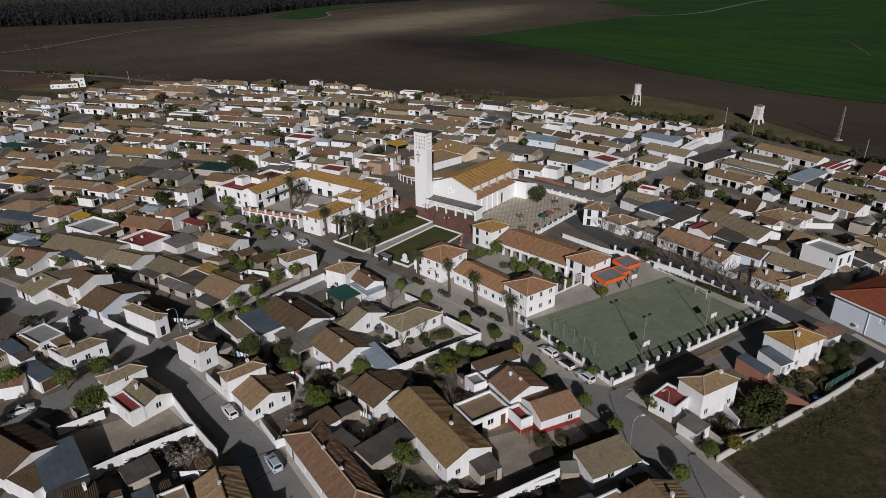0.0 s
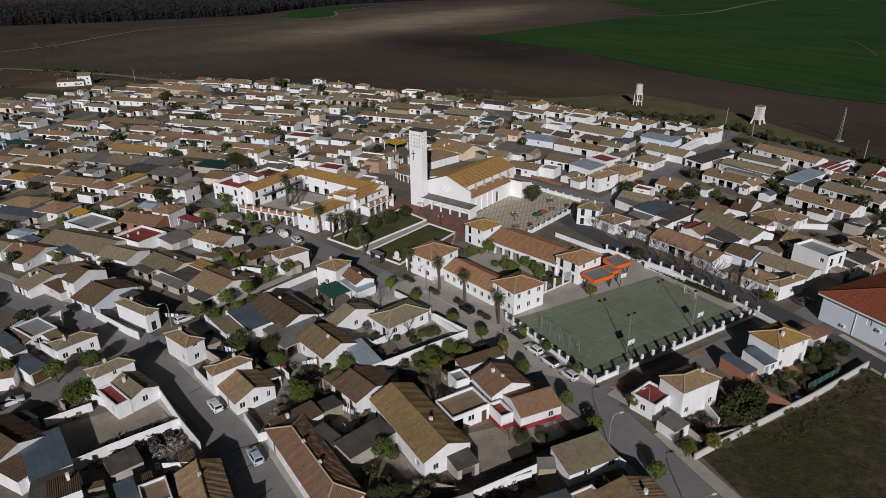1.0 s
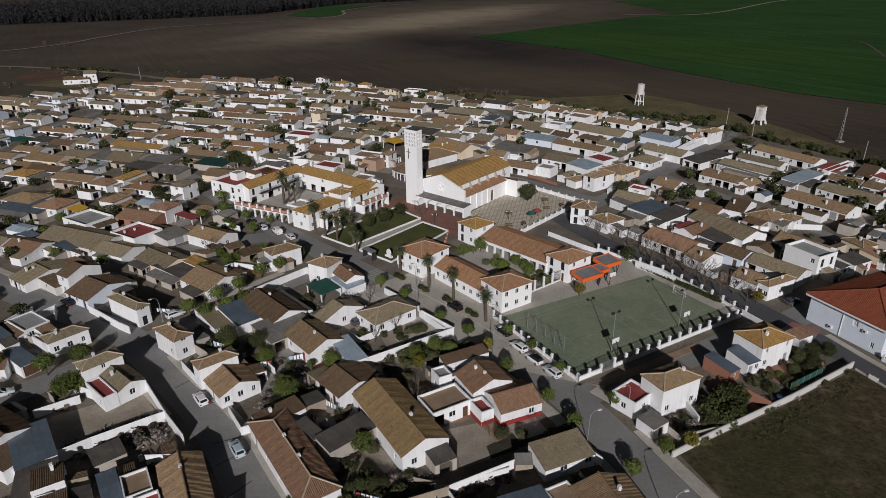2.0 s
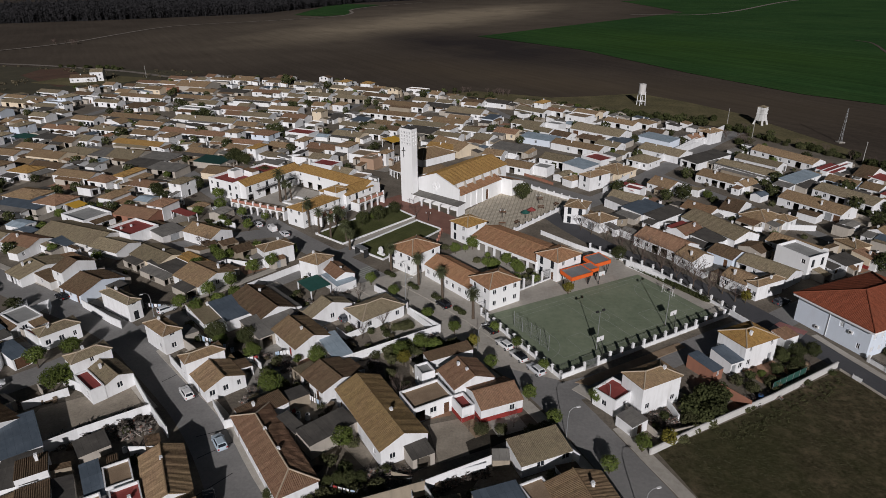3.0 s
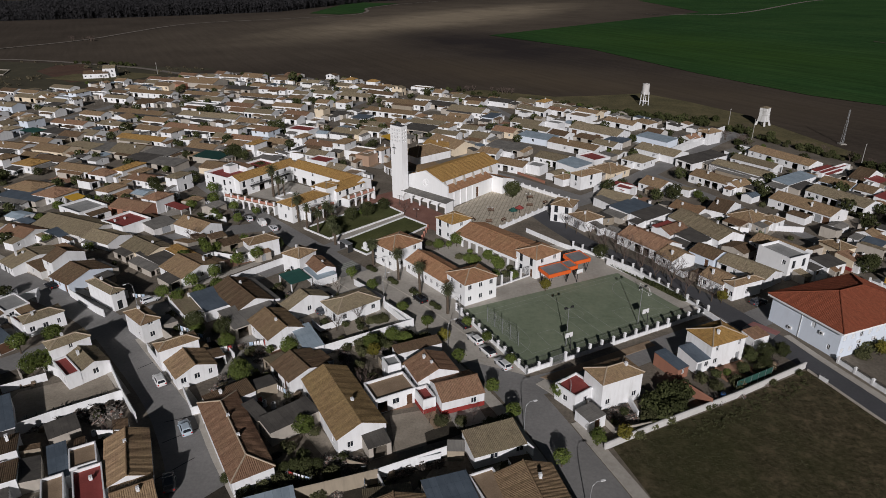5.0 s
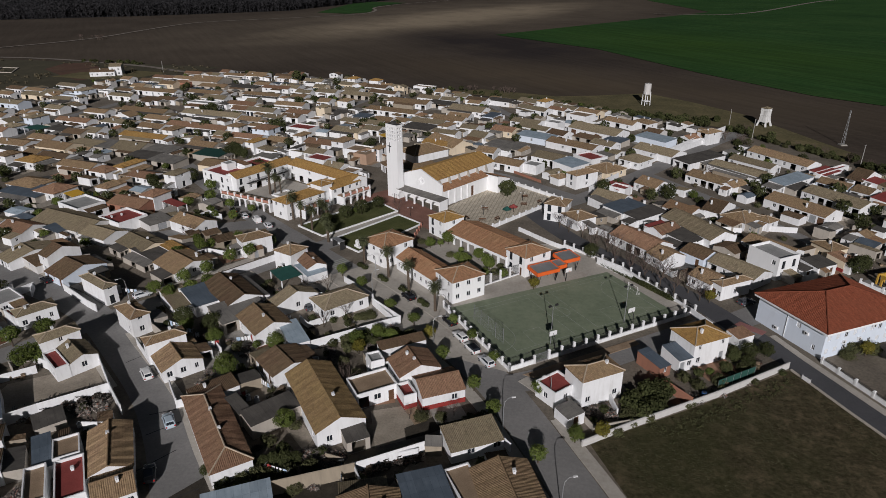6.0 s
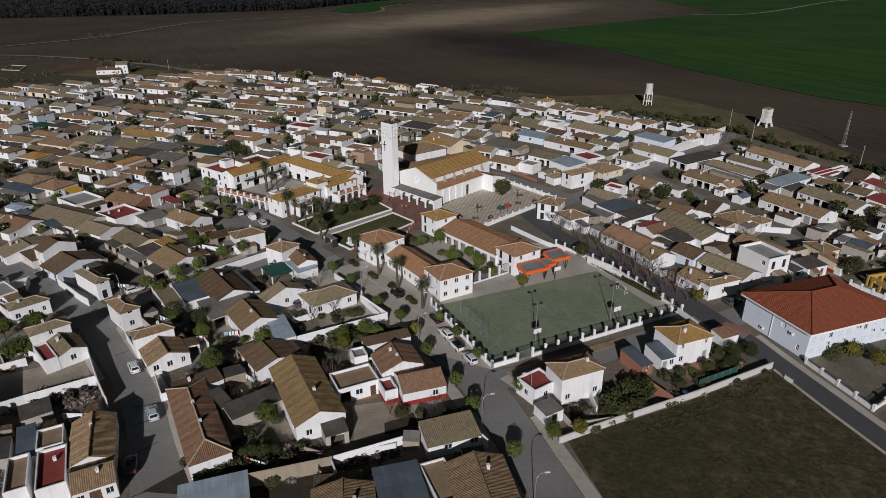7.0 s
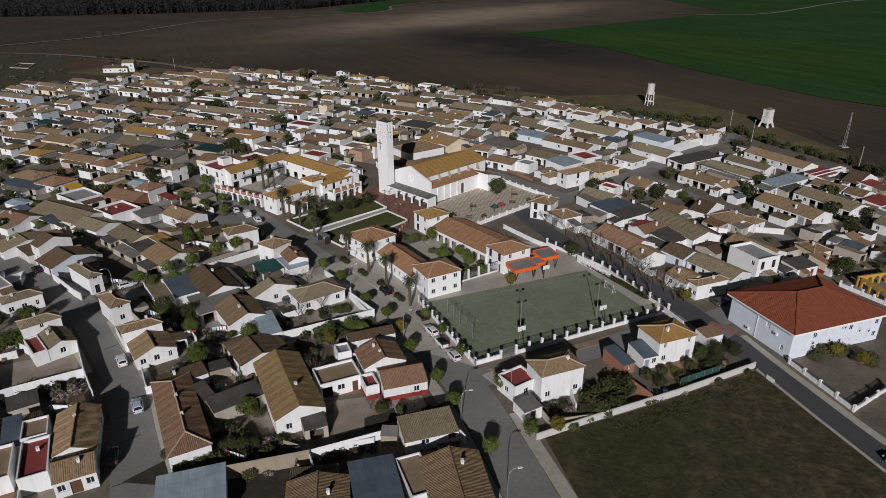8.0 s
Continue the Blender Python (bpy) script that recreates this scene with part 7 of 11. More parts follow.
house(-98.5, 343.1, 74, 7, 9.3, 2.8, "gy", plan="W:wo S:w", chim=0, bars=False, ridge=False, tile=TILE_BROWN, rise=1.07, label="low whitewashed terrace house with a clay tile roof")
house(-86.4, 358.2, 73, 9, 13.1, 3, "gy", plan="W:wow S:w", chim=1, bars=False, ridge=False, tile=TILE_GREY, rise=1.37, label="low whitewashed terrace house with a clay tile roof")
house(-69.0, 331.0, 71, 7, 6.4, 3.4, "hip", plan="W:w S:w", chim=0, bars=False, ridge=False, tile=TILE_BROWN, rise=1.25, label="low white house with a clay tile hip roof")
house(-74.4, 308.0, 72, 6, 5.3, 4.5, "hip", plan="W:./w S:./w", chim=1, bars=False, ridge=False, tile=TILE_GREY, rise=1.11, wall=CREAM, label="two-storey cream house with a clay tile hip roof")
house(-67.4, 354.3, 71, 8, 19.6, 2.5, "gy", plan="W:oooo", chim=1, bars=False, ridge=False, tile=TILE_GREY, rise=1.35, wall=PLASTER_RAW, label="long low bare rendered terrace house with a clay tile roof")
house(-34.5, 334.3, 68, 8, 24.5, 2.8, "gy", plan="W:woowowo S:w", chim=0, bars=False, ridge=False, tile=TILE_BROWN, rise=1.44, label="long low whitewashed terrace house with a clay tile roof")
house(-38.6, 311.6, 68, 8, 29.0, 2.8, "gy", plan="W:wowowdow", chim=2, bars=False, ridge=False, tile=TILE_BROWN, rise=1.13, label="long low whitewashed terrace house with a clay tile roof")
house(-20.9, 365.4, 66, 8, 6.2, 3.2, "gy", plan="W:w S:w", chim=1, bars=False, ridge=False, tile=TILE_BROWN, rise=1.38, label="low whitewashed terrace house with a clay tile roof")
house(-33.7, 381.4, 67, 6, 12.7, 2.6, "flat", plan="W:w.", chim=0, bars=False, ridge=False, flat=TERRACE_TAN, parapet=0.5, label="white house with a flat roof terrace")
house(-19.8, 276.7, 66, 10, 14.1, 2.8, "shed", plan="W:oooo", chim=0, bars=False, ridge=False, tile=ASBESTOS_DARK, high="E", rise=0.5, wall=PLASTER_RAW, label="low yard building under a sloping sheet roof")
house(-8.4, 296.0, 65, 7, 17.9, 2.9, "gy", plan="W:woow S:o", chim=2, bars=False, ridge=False, tile=TILE_BROWN, rise=1.16, label="long low whitewashed terrace house with a clay tile roof")
house(-7.2, 274.8, 65, 8, 4.9, 4.6, "hip", plan="W:./w S:w/.", chim=0, bars=False, ridge=False, tile=TILE_BROWN, rise=0.84, label="two-storey white house with a clay tile hip roof")
house(-17.4, 334.2, 66, 8, 15.5, 2.4, "shed", plan="W:.oo", chim=0, bars=False, ridge=False, tile=ASBESTOS_DARK, high="E", rise=0.5, wall=PLASTER_RAW, label="low yard building under a sloping sheet roof")
house(-1.1, 319.1, 64, 10, 19.8, 2.7, "gy", plan="W:owow S:w", chim=0, bars=False, ridge=False, tile=TILE_GREY, rise=1.72, label="long low whitewashed terrace house with a clay tile roof")
house(1.5, 345.0, 64, 7, 12.4, 2.6, "gy", plan="W:wo", chim=1, bars=False, ridge=False, tile=TILE_DARK, rise=1.21, label="low whitewashed terrace house with a clay tile roof")
house(13.7, 344.4, 62, 7, 14.8, 2.6, "shed", plan="W:w.w", chim=0, bars=False, ridge=False, tile=ASBESTOS_DARK, high="E", rise=0.5, label="low yard building under a sloping sheet roof")
house(11.4, 303.7, 63, 9, 6.1, 3, "shed", plan="W:o", chim=0, bars=False, ridge=False, tile=METAL_SLATE, high="E", rise=0.5, wall=WHITE_BLUE, label="low yard building under a sloping sheet roof")
house(8.8, 264.7, 63, 9, 8.1, 2.8, "gy", plan="W:ow S:ww", chim=0, bars=False, ridge=False, tile=TILE_GREY, rise=1.61, label="low whitewashed terrace house with a clay tile roof")
house(19.0, 277.1, 61, 8, 11.1, 2.7, "gy", plan="W:wow", chim=0, bars=False, ridge=False, tile=TILE_RED, rise=1.32, wall=CREAM, label="low cream-washed terrace house with a red clay tile roof")
house(20.0, 249.8, 61, 9, 15.3, 2.6, "shed", plan="W:oooo", chim=0, bars=False, ridge=False, tile=ASBESTOS, high="E", rise=0.5, wall=PLASTER_RAW, label="low yard building under a sloping sheet roof")
house(22.9, 225.1, 60, 8, 11.6, 2.8, "gy", plan="W:wow.", chim=1, bars=False, ridge=False, tile=TILE_BROWN, rise=1.15, label="low whitewashed terrace house with a clay tile roof")
house(-5.9, 248.1, 65, 7, 16.0, 3, "gy", plan="W:w.w", chim=2, bars=False, ridge=False, tile=TILE_OCHRE, rise=1.08, label="low whitewashed terrace house with a ochre clay tile roof")
house(-38.9, 290.9, 68, 7, 10.0, 2.6, "gy", plan="W:ow", chim=0, bars=False, ridge=False, tile=TILE_BROWN, rise=1.22, label="low whitewashed terrace house with a clay tile roof")
house(-31.2, 289.8, 67, 6, 8.6, 2.6, "shed", plan="W:o", chim=0, bars=False, ridge=False, tile=TILE_BROWN, high="E", rise=0.5, label="low yard building under a sloping sheet roof")
house(-50.2, 267.5, 69, 8, 14.3, 2.9, "gy", plan="W:wow S:w", chim=1, bars=False, ridge=False, tile=TILE_GREY, rise=1.17, wall=CREAM, label="low cream-washed terrace house with a clay tile roof")
house(-72.2, 269.2, 71, 8, 12.4, 3, "flat", plan="W:w.", chim=0, bars=False, ridge=False, flat=TERRACE_RED, parapet=0.5, label="white house with a flat roof terrace")
house(-65.8, 250.2, 71, 7, 4.3, 4.6, "hip", plan="W:w/w S:w/b", chim=0, bars=False, ridge=False, tile=TILE_BROWN, rise=0.9, label="two-storey white house with a clay tile hip roof")
house(-56.0, 245.8, 70, 7, 13.8, 2.7, "gy", plan="W:wow", chim=1, bars=False, ridge=False, tile=TILE_RED, rise=1.25, label="low whitewashed terrace house with a red clay tile roof")
house(-45.7, 241.5, 69, 8, 5.8, 5, "hip", plan="W:b/w S:w/w", chim=1, bars=False, ridge=False, tile=TILE_BROWN, rise=1.1, label="two-storey white house with a clay tile hip roof")
house(-36.8, 234.6, 68, 8, 10.8, 3.2, "flat", plan="W:.w", chim=0, bars=False, ridge=False, flat=TERRACE_TAN, parapet=0.5, label="white house with a flat roof terrace")
house(-33.0, 228.2, 67, 8, 6.1, 3.6, "flat", plan="W:.", chim=0, bars=False, ridge=False, flat=TERRACE_TAN, parapet=0.5, wall=PEACH, label="peach-rendered house with a flat roof terrace")
house(-28.3, 231.7, 67, 6, 3.6, 5, "hip", plan="W:b/b S:w/b", chim=1, bars=False, ridge=False, tile=TILE_BROWN, rise=0.68, label="two-storey white house with a clay tile hip roof")
house(-80.8, 236.6, 72, 8, 4.2, 5, "hip", plan="W:./w S:w/.", chim=0, bars=False, ridge=False, tile=TILE_OCHRE, rise=0.73, label="two-storey white house with a ochre clay tile hip roof")
house(-74.9, 248.1, 72, 7, 9.8, 2.6, "gy", plan="W:ooo", chim=0, bars=False, ridge=False, tile=TILE_BROWN, rise=1.16, wall=PLASTER_RAW, label="low bare rendered terrace house with a clay tile roof")
house(-103.0, 237.5, 74, 7, 13.6, 2.5, "gy", plan="W:wo.", chim=1, bars=False, ridge=False, tile=TILE_BROWN, rise=1.22, wall=PLASTER_RAW, label="low bare rendered terrace house with a clay tile roof")
house(-94.3, 225.1, 74, 8, 12.6, 2.4, "shed", plan="W:.", chim=0, bars=False, ridge=False, tile=METAL_GREEN, high="E", rise=0.5, wall=PLASTER_RAW, label="low yard building under a sloping sheet roof")
house(-85.0, 211.8, 73, 9, 12.7, 2.4, "gy", plan="W:.", chim=0, bars=False, ridge=False, tile=TILE_BROWN, rise=1.29, wall=CREAM, label="low cream-washed terrace house with a clay tile roof")
house(-250.0, 308.2, 76, 8, 23.8, 3.2, "gy", plan="W:wwoww", chim=1, bars=False, ridge=False, tile=TILE_GREY, rise=1.28, wall=WHITE_BLUE, label="long low pale blue terrace house with a clay tile roof")
house(-222.7, 287.8, 76, 8, 5.1, 2.6, "gy", plan="W:w", chim=1, bars=False, ridge=False, tile=TILE_BROWN, rise=1.14, label="low whitewashed terrace house with a clay tile roof")
house(-202.5, 268.3, 76, 9, 5.5, 5, "hip", plan="W:w/w S:w/w", chim=1, bars=False, ridge=False, tile=TILE_GREY, rise=1.09, wall=WHITE_BLUE, label="two-storey pale blue house with a clay tile hip roof")
house(-213.8, 297.8, 76, 7, 11.0, 3, "gy", plan="W:wd", chim=0, bars=False, ridge=False, tile=TILE_GREY, rise=1.19, label="low whitewashed terrace house with a clay tile roof")
house(-252.4, 333.8, 76, 8, 18.1, 2.6, "gy", plan="W:oo", chim=1, bars=False, ridge=False, tile=TILE_GREY, rise=1.3, wall=CREAM, label="long low cream-washed terrace house with a clay tile roof")
house(-241.5, 332.0, 76, 7, 7.4, 2.8, "gx", plan="W:w", chim=1, bars=False, ridge=False, tile=TILE_BROWN, label="whitewashed village house with a clay tile roof")
house(-205.5, 256.5, 76, 8, 8.1, 3.2, "hip", plan="W:w S:w", chim=1, bars=False, ridge=False, tile=TILE_GREY, rise=1.44, wall=WHITE_BLUE, label="low pale blue house with a clay tile hip roof")
house(-228.3, 276.9, 76, 7, 9.3, 3, "gy", plan="W:ow", chim=1, bars=False, ridge=False, tile=TILE_BROWN, rise=1.25, label="low whitewashed terrace house with a clay tile roof")
house(-204.6, 249.6, 76, 7, 7.6, 3, "gy", plan="W:ow", chim=1, bars=False, ridge=False, tile=TILE_RED, rise=1.16, label="low whitewashed terrace house with a red clay tile roof")
house(-223.8, 313.8, 76, 6, 8.8, 2.4, "shed", plan="W:o", chim=0, bars=False, ridge=False, tile=ASBESTOS_DARK, high="E", rise=0.5, wall=PLASTER_RAW, label="low yard building under a sloping sheet roof")
house(-91.2, 243.3, 73, 7, 9.3, 2.7, "gy", plan="W:wo", chim=0, bars=False, ridge=False, tile=TILE_BROWN, rise=1.11, label="low whitewashed terrace house with a clay tile roof")
house(-70.8, 221.6, 71, 6, 9.0, 2.6, "shed", plan="W:..", chim=0, bars=False, ridge=False, tile=ASBESTOS, high="E", rise=0.5, label="low yard building under a sloping sheet roof")
house(-85.2, 293.0, 73, 7, 10.3, 2.7, "gy", plan="W:wo", chim=1, bars=False, ridge=False, tile=TILE_DARK, rise=1.07, label="low whitewashed terrace house with a clay tile roof")
house(-71.3, 285.7, 71, 7, 5.8, 3.2, "flat", plan="W:w", chim=0, bars=False, ridge=False, flat=TERRACE_TAN, parapet=0.5, label="white house with a flat roof terrace")
house(-84.9, 302.9, 73, 7, 13.4, 2.6, "gy", plan="W:wow", chim=1, bars=False, ridge=False, tile=TILE_RED, rise=1.11, label="low whitewashed terrace house with a red clay tile roof")
house(-93.1, 290.9, 73, 7, 10.5, 2.6, "gy", plan="W:ow", chim=1, bars=False, ridge=False, tile=TILE_GREY, rise=1.08, label="low whitewashed terrace house with a clay tile roof")
house(-102.6, 284.4, 74, 7, 12.1, 2.6, "gy", plan="W:oo", chim=1, bars=False, ridge=False, tile=TILE_BROWN, rise=1.19, wall=PLASTER_RAW, label="low bare rendered terrace house with a clay tile roof")
house(-39.7, 272.2, 68, 7, 8.9, 2.7, "gy", plan="W:wo", chim=1, bars=False, ridge=False, tile=TILE_GREY, rise=1.08, label="low whitewashed terrace house with a clay tile roof")
house(-51.2, 297.3, 69, 7, 8.6, 2.6, "shed", plan="W:o", chim=0, bars=False, ridge=False, tile=METAL_SLATE, high="E", rise=0.5, label="low yard building under a sloping sheet roof")
house(-64.6, 305.3, 71, 6, 7.7, 2.5, "shed", plan="W:o", chim=0, bars=False, ridge=False, tile=ASBESTOS_DARK, high="E", rise=0.5, wall=PLASTER_RAW, label="low yard building under a sloping sheet roof")
house(-142.3, 266.0, 75, 7, 14.1, 2.5, "gy", plan="W:ww", chim=1, bars=False, ridge=False, tile=TILE_BROWN, rise=1.22, label="low whitewashed terrace house with a clay tile roof")
house(37.4, 333.3, 56, 8, 5.3, 5, "hip", plan="W:./w S:./w", chim=1, bars=False, ridge=False, tile=TILE_OCHRE, rise=1.11, label="two-storey white house with a ochre clay tile hip roof")
house(44.4, 323.6, 54, 6, 9.7, 2.8, "gy", plan="W:wo", chim=1, bars=False, ridge=False, tile=TILE_RED, rise=0.96, label="low whitewashed terrace house with a red clay tile roof")
house(54.4, 310.7, 52, 9, 11.0, 2.8, "flat", plan="W:w.", chim=0, bars=False, ridge=False, flat=TERRACE_TAN, parapet=0.5, label="white house with a flat roof terrace")
house(28.8, 293.8, 59, 8, 14.7, 2.7, "gy", plan="W:owow S:w", chim=1, bars=False, ridge=False, tile=TILE_GREY, rise=1.18, label="low whitewashed terrace house with a clay tile roof")
house(41.1, 293.1, 55, 6, 7.6, 2.8, "flat", plan="W:.", chim=0, bars=False, ridge=False, flat=TERRACE_GREY, parapet=0.5, label="white house with a flat roof terrace")
house(32.5, 266.8, 58, 8, 16.1, 2.7, "shed", plan="W:.w.", chim=0, bars=False, ridge=False, tile=METAL_BLUE, high="E", rise=0.5, wall=WHITE_BLUE, label="low yard building under a sloping sheet roof")
house(72.5, 298.5, 47, 7, 16.1, 2.7, "gy", plan="W:wow", chim=1, bars=False, ridge=False, tile=TILE_BROWN, rise=1.24, label="long low whitewashed terrace house with a clay tile roof")
house(82.7, 298.8, 44, 7, 9.4, 2.8, "hip", plan="W:wo S:w", chim=1, bars=False, ridge=False, tile=TILE_BROWN, rise=1.27, label="low white house with a clay tile hip roof")
house(59.8, 279.7, 50, 11, 24.8, 3, "gy", plan="W:gwgw S:w", chim=0, bars=False, ridge=False, tile=TILE_GREY, rise=1.86, label="long low whitewashed terrace house with a clay tile roof")
house(47.6, 254.1, 53, 8, 22.3, 2.9, "gy", plan="W:.wow S:w", chim=2, bars=False, ridge=False, tile=TILE_BROWN, rise=1.17, label="long low whitewashed terrace house with a clay tile roof")
house(54.0, 268.2, 51, 6, 11.2, 2.3, "shed", plan="W:oo", chim=0, bars=False, ridge=False, tile=TILE_DARK, high="E", rise=0.5, wall=PLASTER_RAW, label="low yard building under a sloping sheet roof")
house(65.9, 264.9, 48, 7, 8.7, 2.3, "shed", plan="W:oo", chim=0, bars=False, ridge=False, tile=METAL_SLATE, high="E", rise=0.5, wall=PLASTER_RAW, label="low yard building under a sloping sheet roof")
house(82.5, 268.5, 44, 8, 15.1, 2.8, "shed", plan="W:...", chim=0, bars=False, ridge=False, tile=METAL_BLUE, high="E", rise=0.5, wall=WHITE_BLUE, label="low yard building under a sloping sheet roof")
house(80.3, 248.1, 45, 10, 18.1, 2.8, "gy", plan="W:.w. S:w", chim=2, bars=False, ridge=False, tile=TILE_GREY, rise=1.52, label="long low whitewashed terrace house with a clay tile roof")
house(69.4, 235.1, 48, 9, 8.9, 2.8, "hip", plan="W:oww S:ww", chim=1, bars=False, ridge=False, tile=TILE_GREY, rise=1.77, label="low white house with a clay tile hip roof")
house(38.0, 234.5, 56, 9, 12.7, 2.8, "gy", plan="W:wo S:w", chim=0, bars=False, ridge=False, tile=TILE_GREY, rise=1.33, label="low whitewashed terrace house with a clay tile roof")
house(31.1, 222.2, 58, 6, 6.0, 3, "flat", plan="W:.", chim=0, bars=False, ridge=False, flat=TERRACE_GREY, parapet=0.5, label="white house with a flat roof terrace")
house(91.4, 213.8, 42, 8, 14.4, 2.8, "gy", plan="W:wwoow", chim=2, bars=False, ridge=False, tile=TILE_BROWN, rise=1.32, label="low whitewashed terrace house with a clay tile roof")
house(125.9, 197.3, 34, 9, 19.1, 2.8, "gy", plan="W:wwoowwo S:w", chim=1, bars=False, ridge=False, tile=TILE_GREY, rise=1.34, label="long low whitewashed terrace house with a clay tile roof")
house(111.9, 188.6, 37, 9, 19.6, 2.8, "gy", plan="W:.wowoogg S:w", chim=1, bars=False, ridge=False, tile=TILE_BROWN, rise=1.49, label="long low whitewashed terrace house with a clay tile roof")
house(125.2, 243.8, 34, 8, 25.7, 2.7, "gy", plan="W:wwowwow", chim=0, bars=False, ridge=False, tile=TILE_BROWN, rise=1.44, label="long low whitewashed terrace house with a clay tile roof")

# ---- the public building: eaves band, shuttered windows, air conditioners ----
big = house(91.6, 118.7, 28, 22.7, 16.0, 6.3, "hip", wall=WHITE_BLUE, tile=TILE_BIG, over=0.9, rise=3.0, plan="S:sswsswsssw/sswssswssw W:...v/..s.", chim=0, bars=False, cat="public building", label="large pale-blue two-storey building with a red hip roof")
bm = bmesh.new()
for x0, y0, x1, y1 in ((-12.15, -8.8, 12.15, -8.02), (-12.15, 8.02, 12.15, 8.8), (-12.15, -8.02, -11.37, 8.02), (11.37, -8.02, 12.15, 8.02)):
    box(bm, x0, y0, 5.72, x1, y1, 6.17)
part("eaves_band", bm, WHITE_CLEAN, big, "white boxed eaves")


def air_unit(parent, x, y, z, rot):
    bm = bmesh.new()
    bevelled_box(bm, -0.42, -0.34, 0, 0.42, -0.02, 0.62, 0.03)
    ob = part("air_conditioner", bm, FRAME_W, parent, "white air conditioning unit")
    ob.matrix_basis = pose(x, y, z, 0, 0, rot)
    bm = bmesh.new()
    prism(bm, [(-0.1, -0.335, 0.31), (-0.1, -0.36, 0.31)], 0.24, 0.22, 12)
    part("grille", bm, FRAME_D, ob)


for x, z in ((-6.2, 2.6), (-2.0, 2.4), (1.4, 4.6), (5.6, 3.0), (8.2, 2.5)):
    air_unit(big, x, -8.0, z, 0)
air_unit(big, -11.35, -4.2, 3.4, -90)
air_unit(big, -11.35, 2.6, 0.9, -90)
bm = bmesh.new()
prism(bm, [(-11.45, 0.6, 0.1), (-11.45, 0.6, 5.7)], 0.06, 0.06, 6)
part("downpipe", bm, WHITE_CLEAN, big)

patch("parking", [(28.2, 178.3), (34.5, 169.8), (42.0, 182.0), (35.7, 191.5)], 0.033, ASPHALT, "small grey asphalt parking yard", "parking")
# raised crossing in front of it
RED_ASPHALT = mottled("worn red road paint", (0.2, 0.09, 0.085), (0.28, 0.12, 0.11), (0.33, 0.17, 0.155), 0.4, 3, world_space=True)
patch("pavement", [(28.9, 94.3), (31.2, 93.5), (38.6, 98.6), (52.0, 107.6), (51.0, 109.2), (37.3, 100.0)], 0.12, TERRACE_TAN, "tan tiled pavement along the court wall", "pavement", 0.1)
patch("raised_crossing", [(71.1, 116.1), (75.5, 112.0), (77.2, 114.0), (72.6, 117.6)], 0.085, ASPHALT, "grey raised pedestrian crossing", "road", 0.08)
patch("crossing_band", [(72.7, 117.7), (77.3, 114.1), (78.6, 115.5), (74.4, 119.2)], 0.086, RED_ASPHALT, "worn red band beside the crossing", "marking", 0.08)
e = thing("site_board", 79.4, 99.2, -60, "white sheeting fixed to short fence posts", "board")
bm = bmesh.new()
box(bm, 0, -0.03, 0.15, 1.8, 0.03, 0.95)
part("panel", bm, FRAME_W, e)
for k in range(3):
    bm = bmesh.new()
    prism(bm, [(k * 0.85 + 0.05, 0.07, 0), (k * 0.85 + 0.05, 0.07, 1.15)], 0.04, 0.04, 5)
    part("post", bm, STEEL, e)

canopy(-192.5, 255.5, 76, 7, 9, 3.0, mat=GREEN_M, label="dark green shade net on posts over a yard")
claim(104, 314, 50, 12, 12)

garden_wall([(78.6, 101.6), (80.3, 97.9), (83.7, 90.2), (87.5, 82.2), (98.4, 59.2)], 0.32, 0.28, PLASTER_RAW, "low broken concrete kerb wall along the road")

# ---- yard walls ----
garden_wall([(-60.0, 65.6), (-52.3, 72.9), (-43.7, 79.9)], 2.2)
garden_wall([(-51.5, 88.4), (-43.7, 79.9), (-38.3, 74.6)], 2.2)
garden_wall([(-41.9, 69.9), (-34.5, 70.7)], 1.9)
garden_wall([(-13.0, 97.6), (2.9, 109.6)], 2.0)
garden_wall([(2.9, 109.6), (-4.2, 116.2)], 2.0)
garden_wall([(4.3, 66.3), (13.8, 72.1)], 1.9)
garden_wall([(-6.3, 60.5), (4.4, 65.5)], 2.6, mat=TAN_WALL, label="tan rendered yard wall")
garden_wall([(4.0, 66.4), (6.2, 62.7)], 1.8)
garden_wall([(-44.8, 124.2), (-34.9, 137.0)], 1.7)
garden_wall([(-34.8, 136.8), (-28.2, 126.9)], 1.8)
garden_wall([(-14.0, 127.2), (-5.3, 119.6)], 1.5)
garden_wall([(-34.0, 82.6), (-30.4, 78.1)], 1.5)
garden_wall([(-29.9, 77.3), (-27.3, 78.7)], 1.6)
garden_wall([(-47.7, 94.9), (-41.4, 88.8)], 1.8)
garden_wall([(-55.3, 83.4), (-62.4, 86.2)], 1.8)
garden_wall([(-66.5, 79.5), (-61.2, 83.9)], 1.6)
garden_wall([(-88.6, 107.9), (-85.6, 114.8), (-83.5, 111.3)], 1.8)
garden_wall([(-92.3, 108.1), (-90.9, 114.4)], 1.6)
garden_wall([(-78.1, 115.0), (-67.5, 108.3)], 1.8)
garden_wall([(-67.5, 108.3), (-64.4, 106.7)], 1.8)
garden_wall([(2.2, 67.7), (-0.7, 68.3)], 1.3, mat=TAN_WALL, label="tan rendered yard wall")
garden_wall([(9.0, 69.1), (13.0, 70.9)], 1.5)
garden_wall([(44.7, 84.6), (43.9, 88.4)], 1.4)
garden_wall([(6.8, 161.8), (9.6, 165.3)], 2.0)
garden_wall([(10.7, 91.6), (12.8, 89.8)], 1.6)
garden_wall([(27.1, 73.5), (24.6, 76.5)], 1.8)
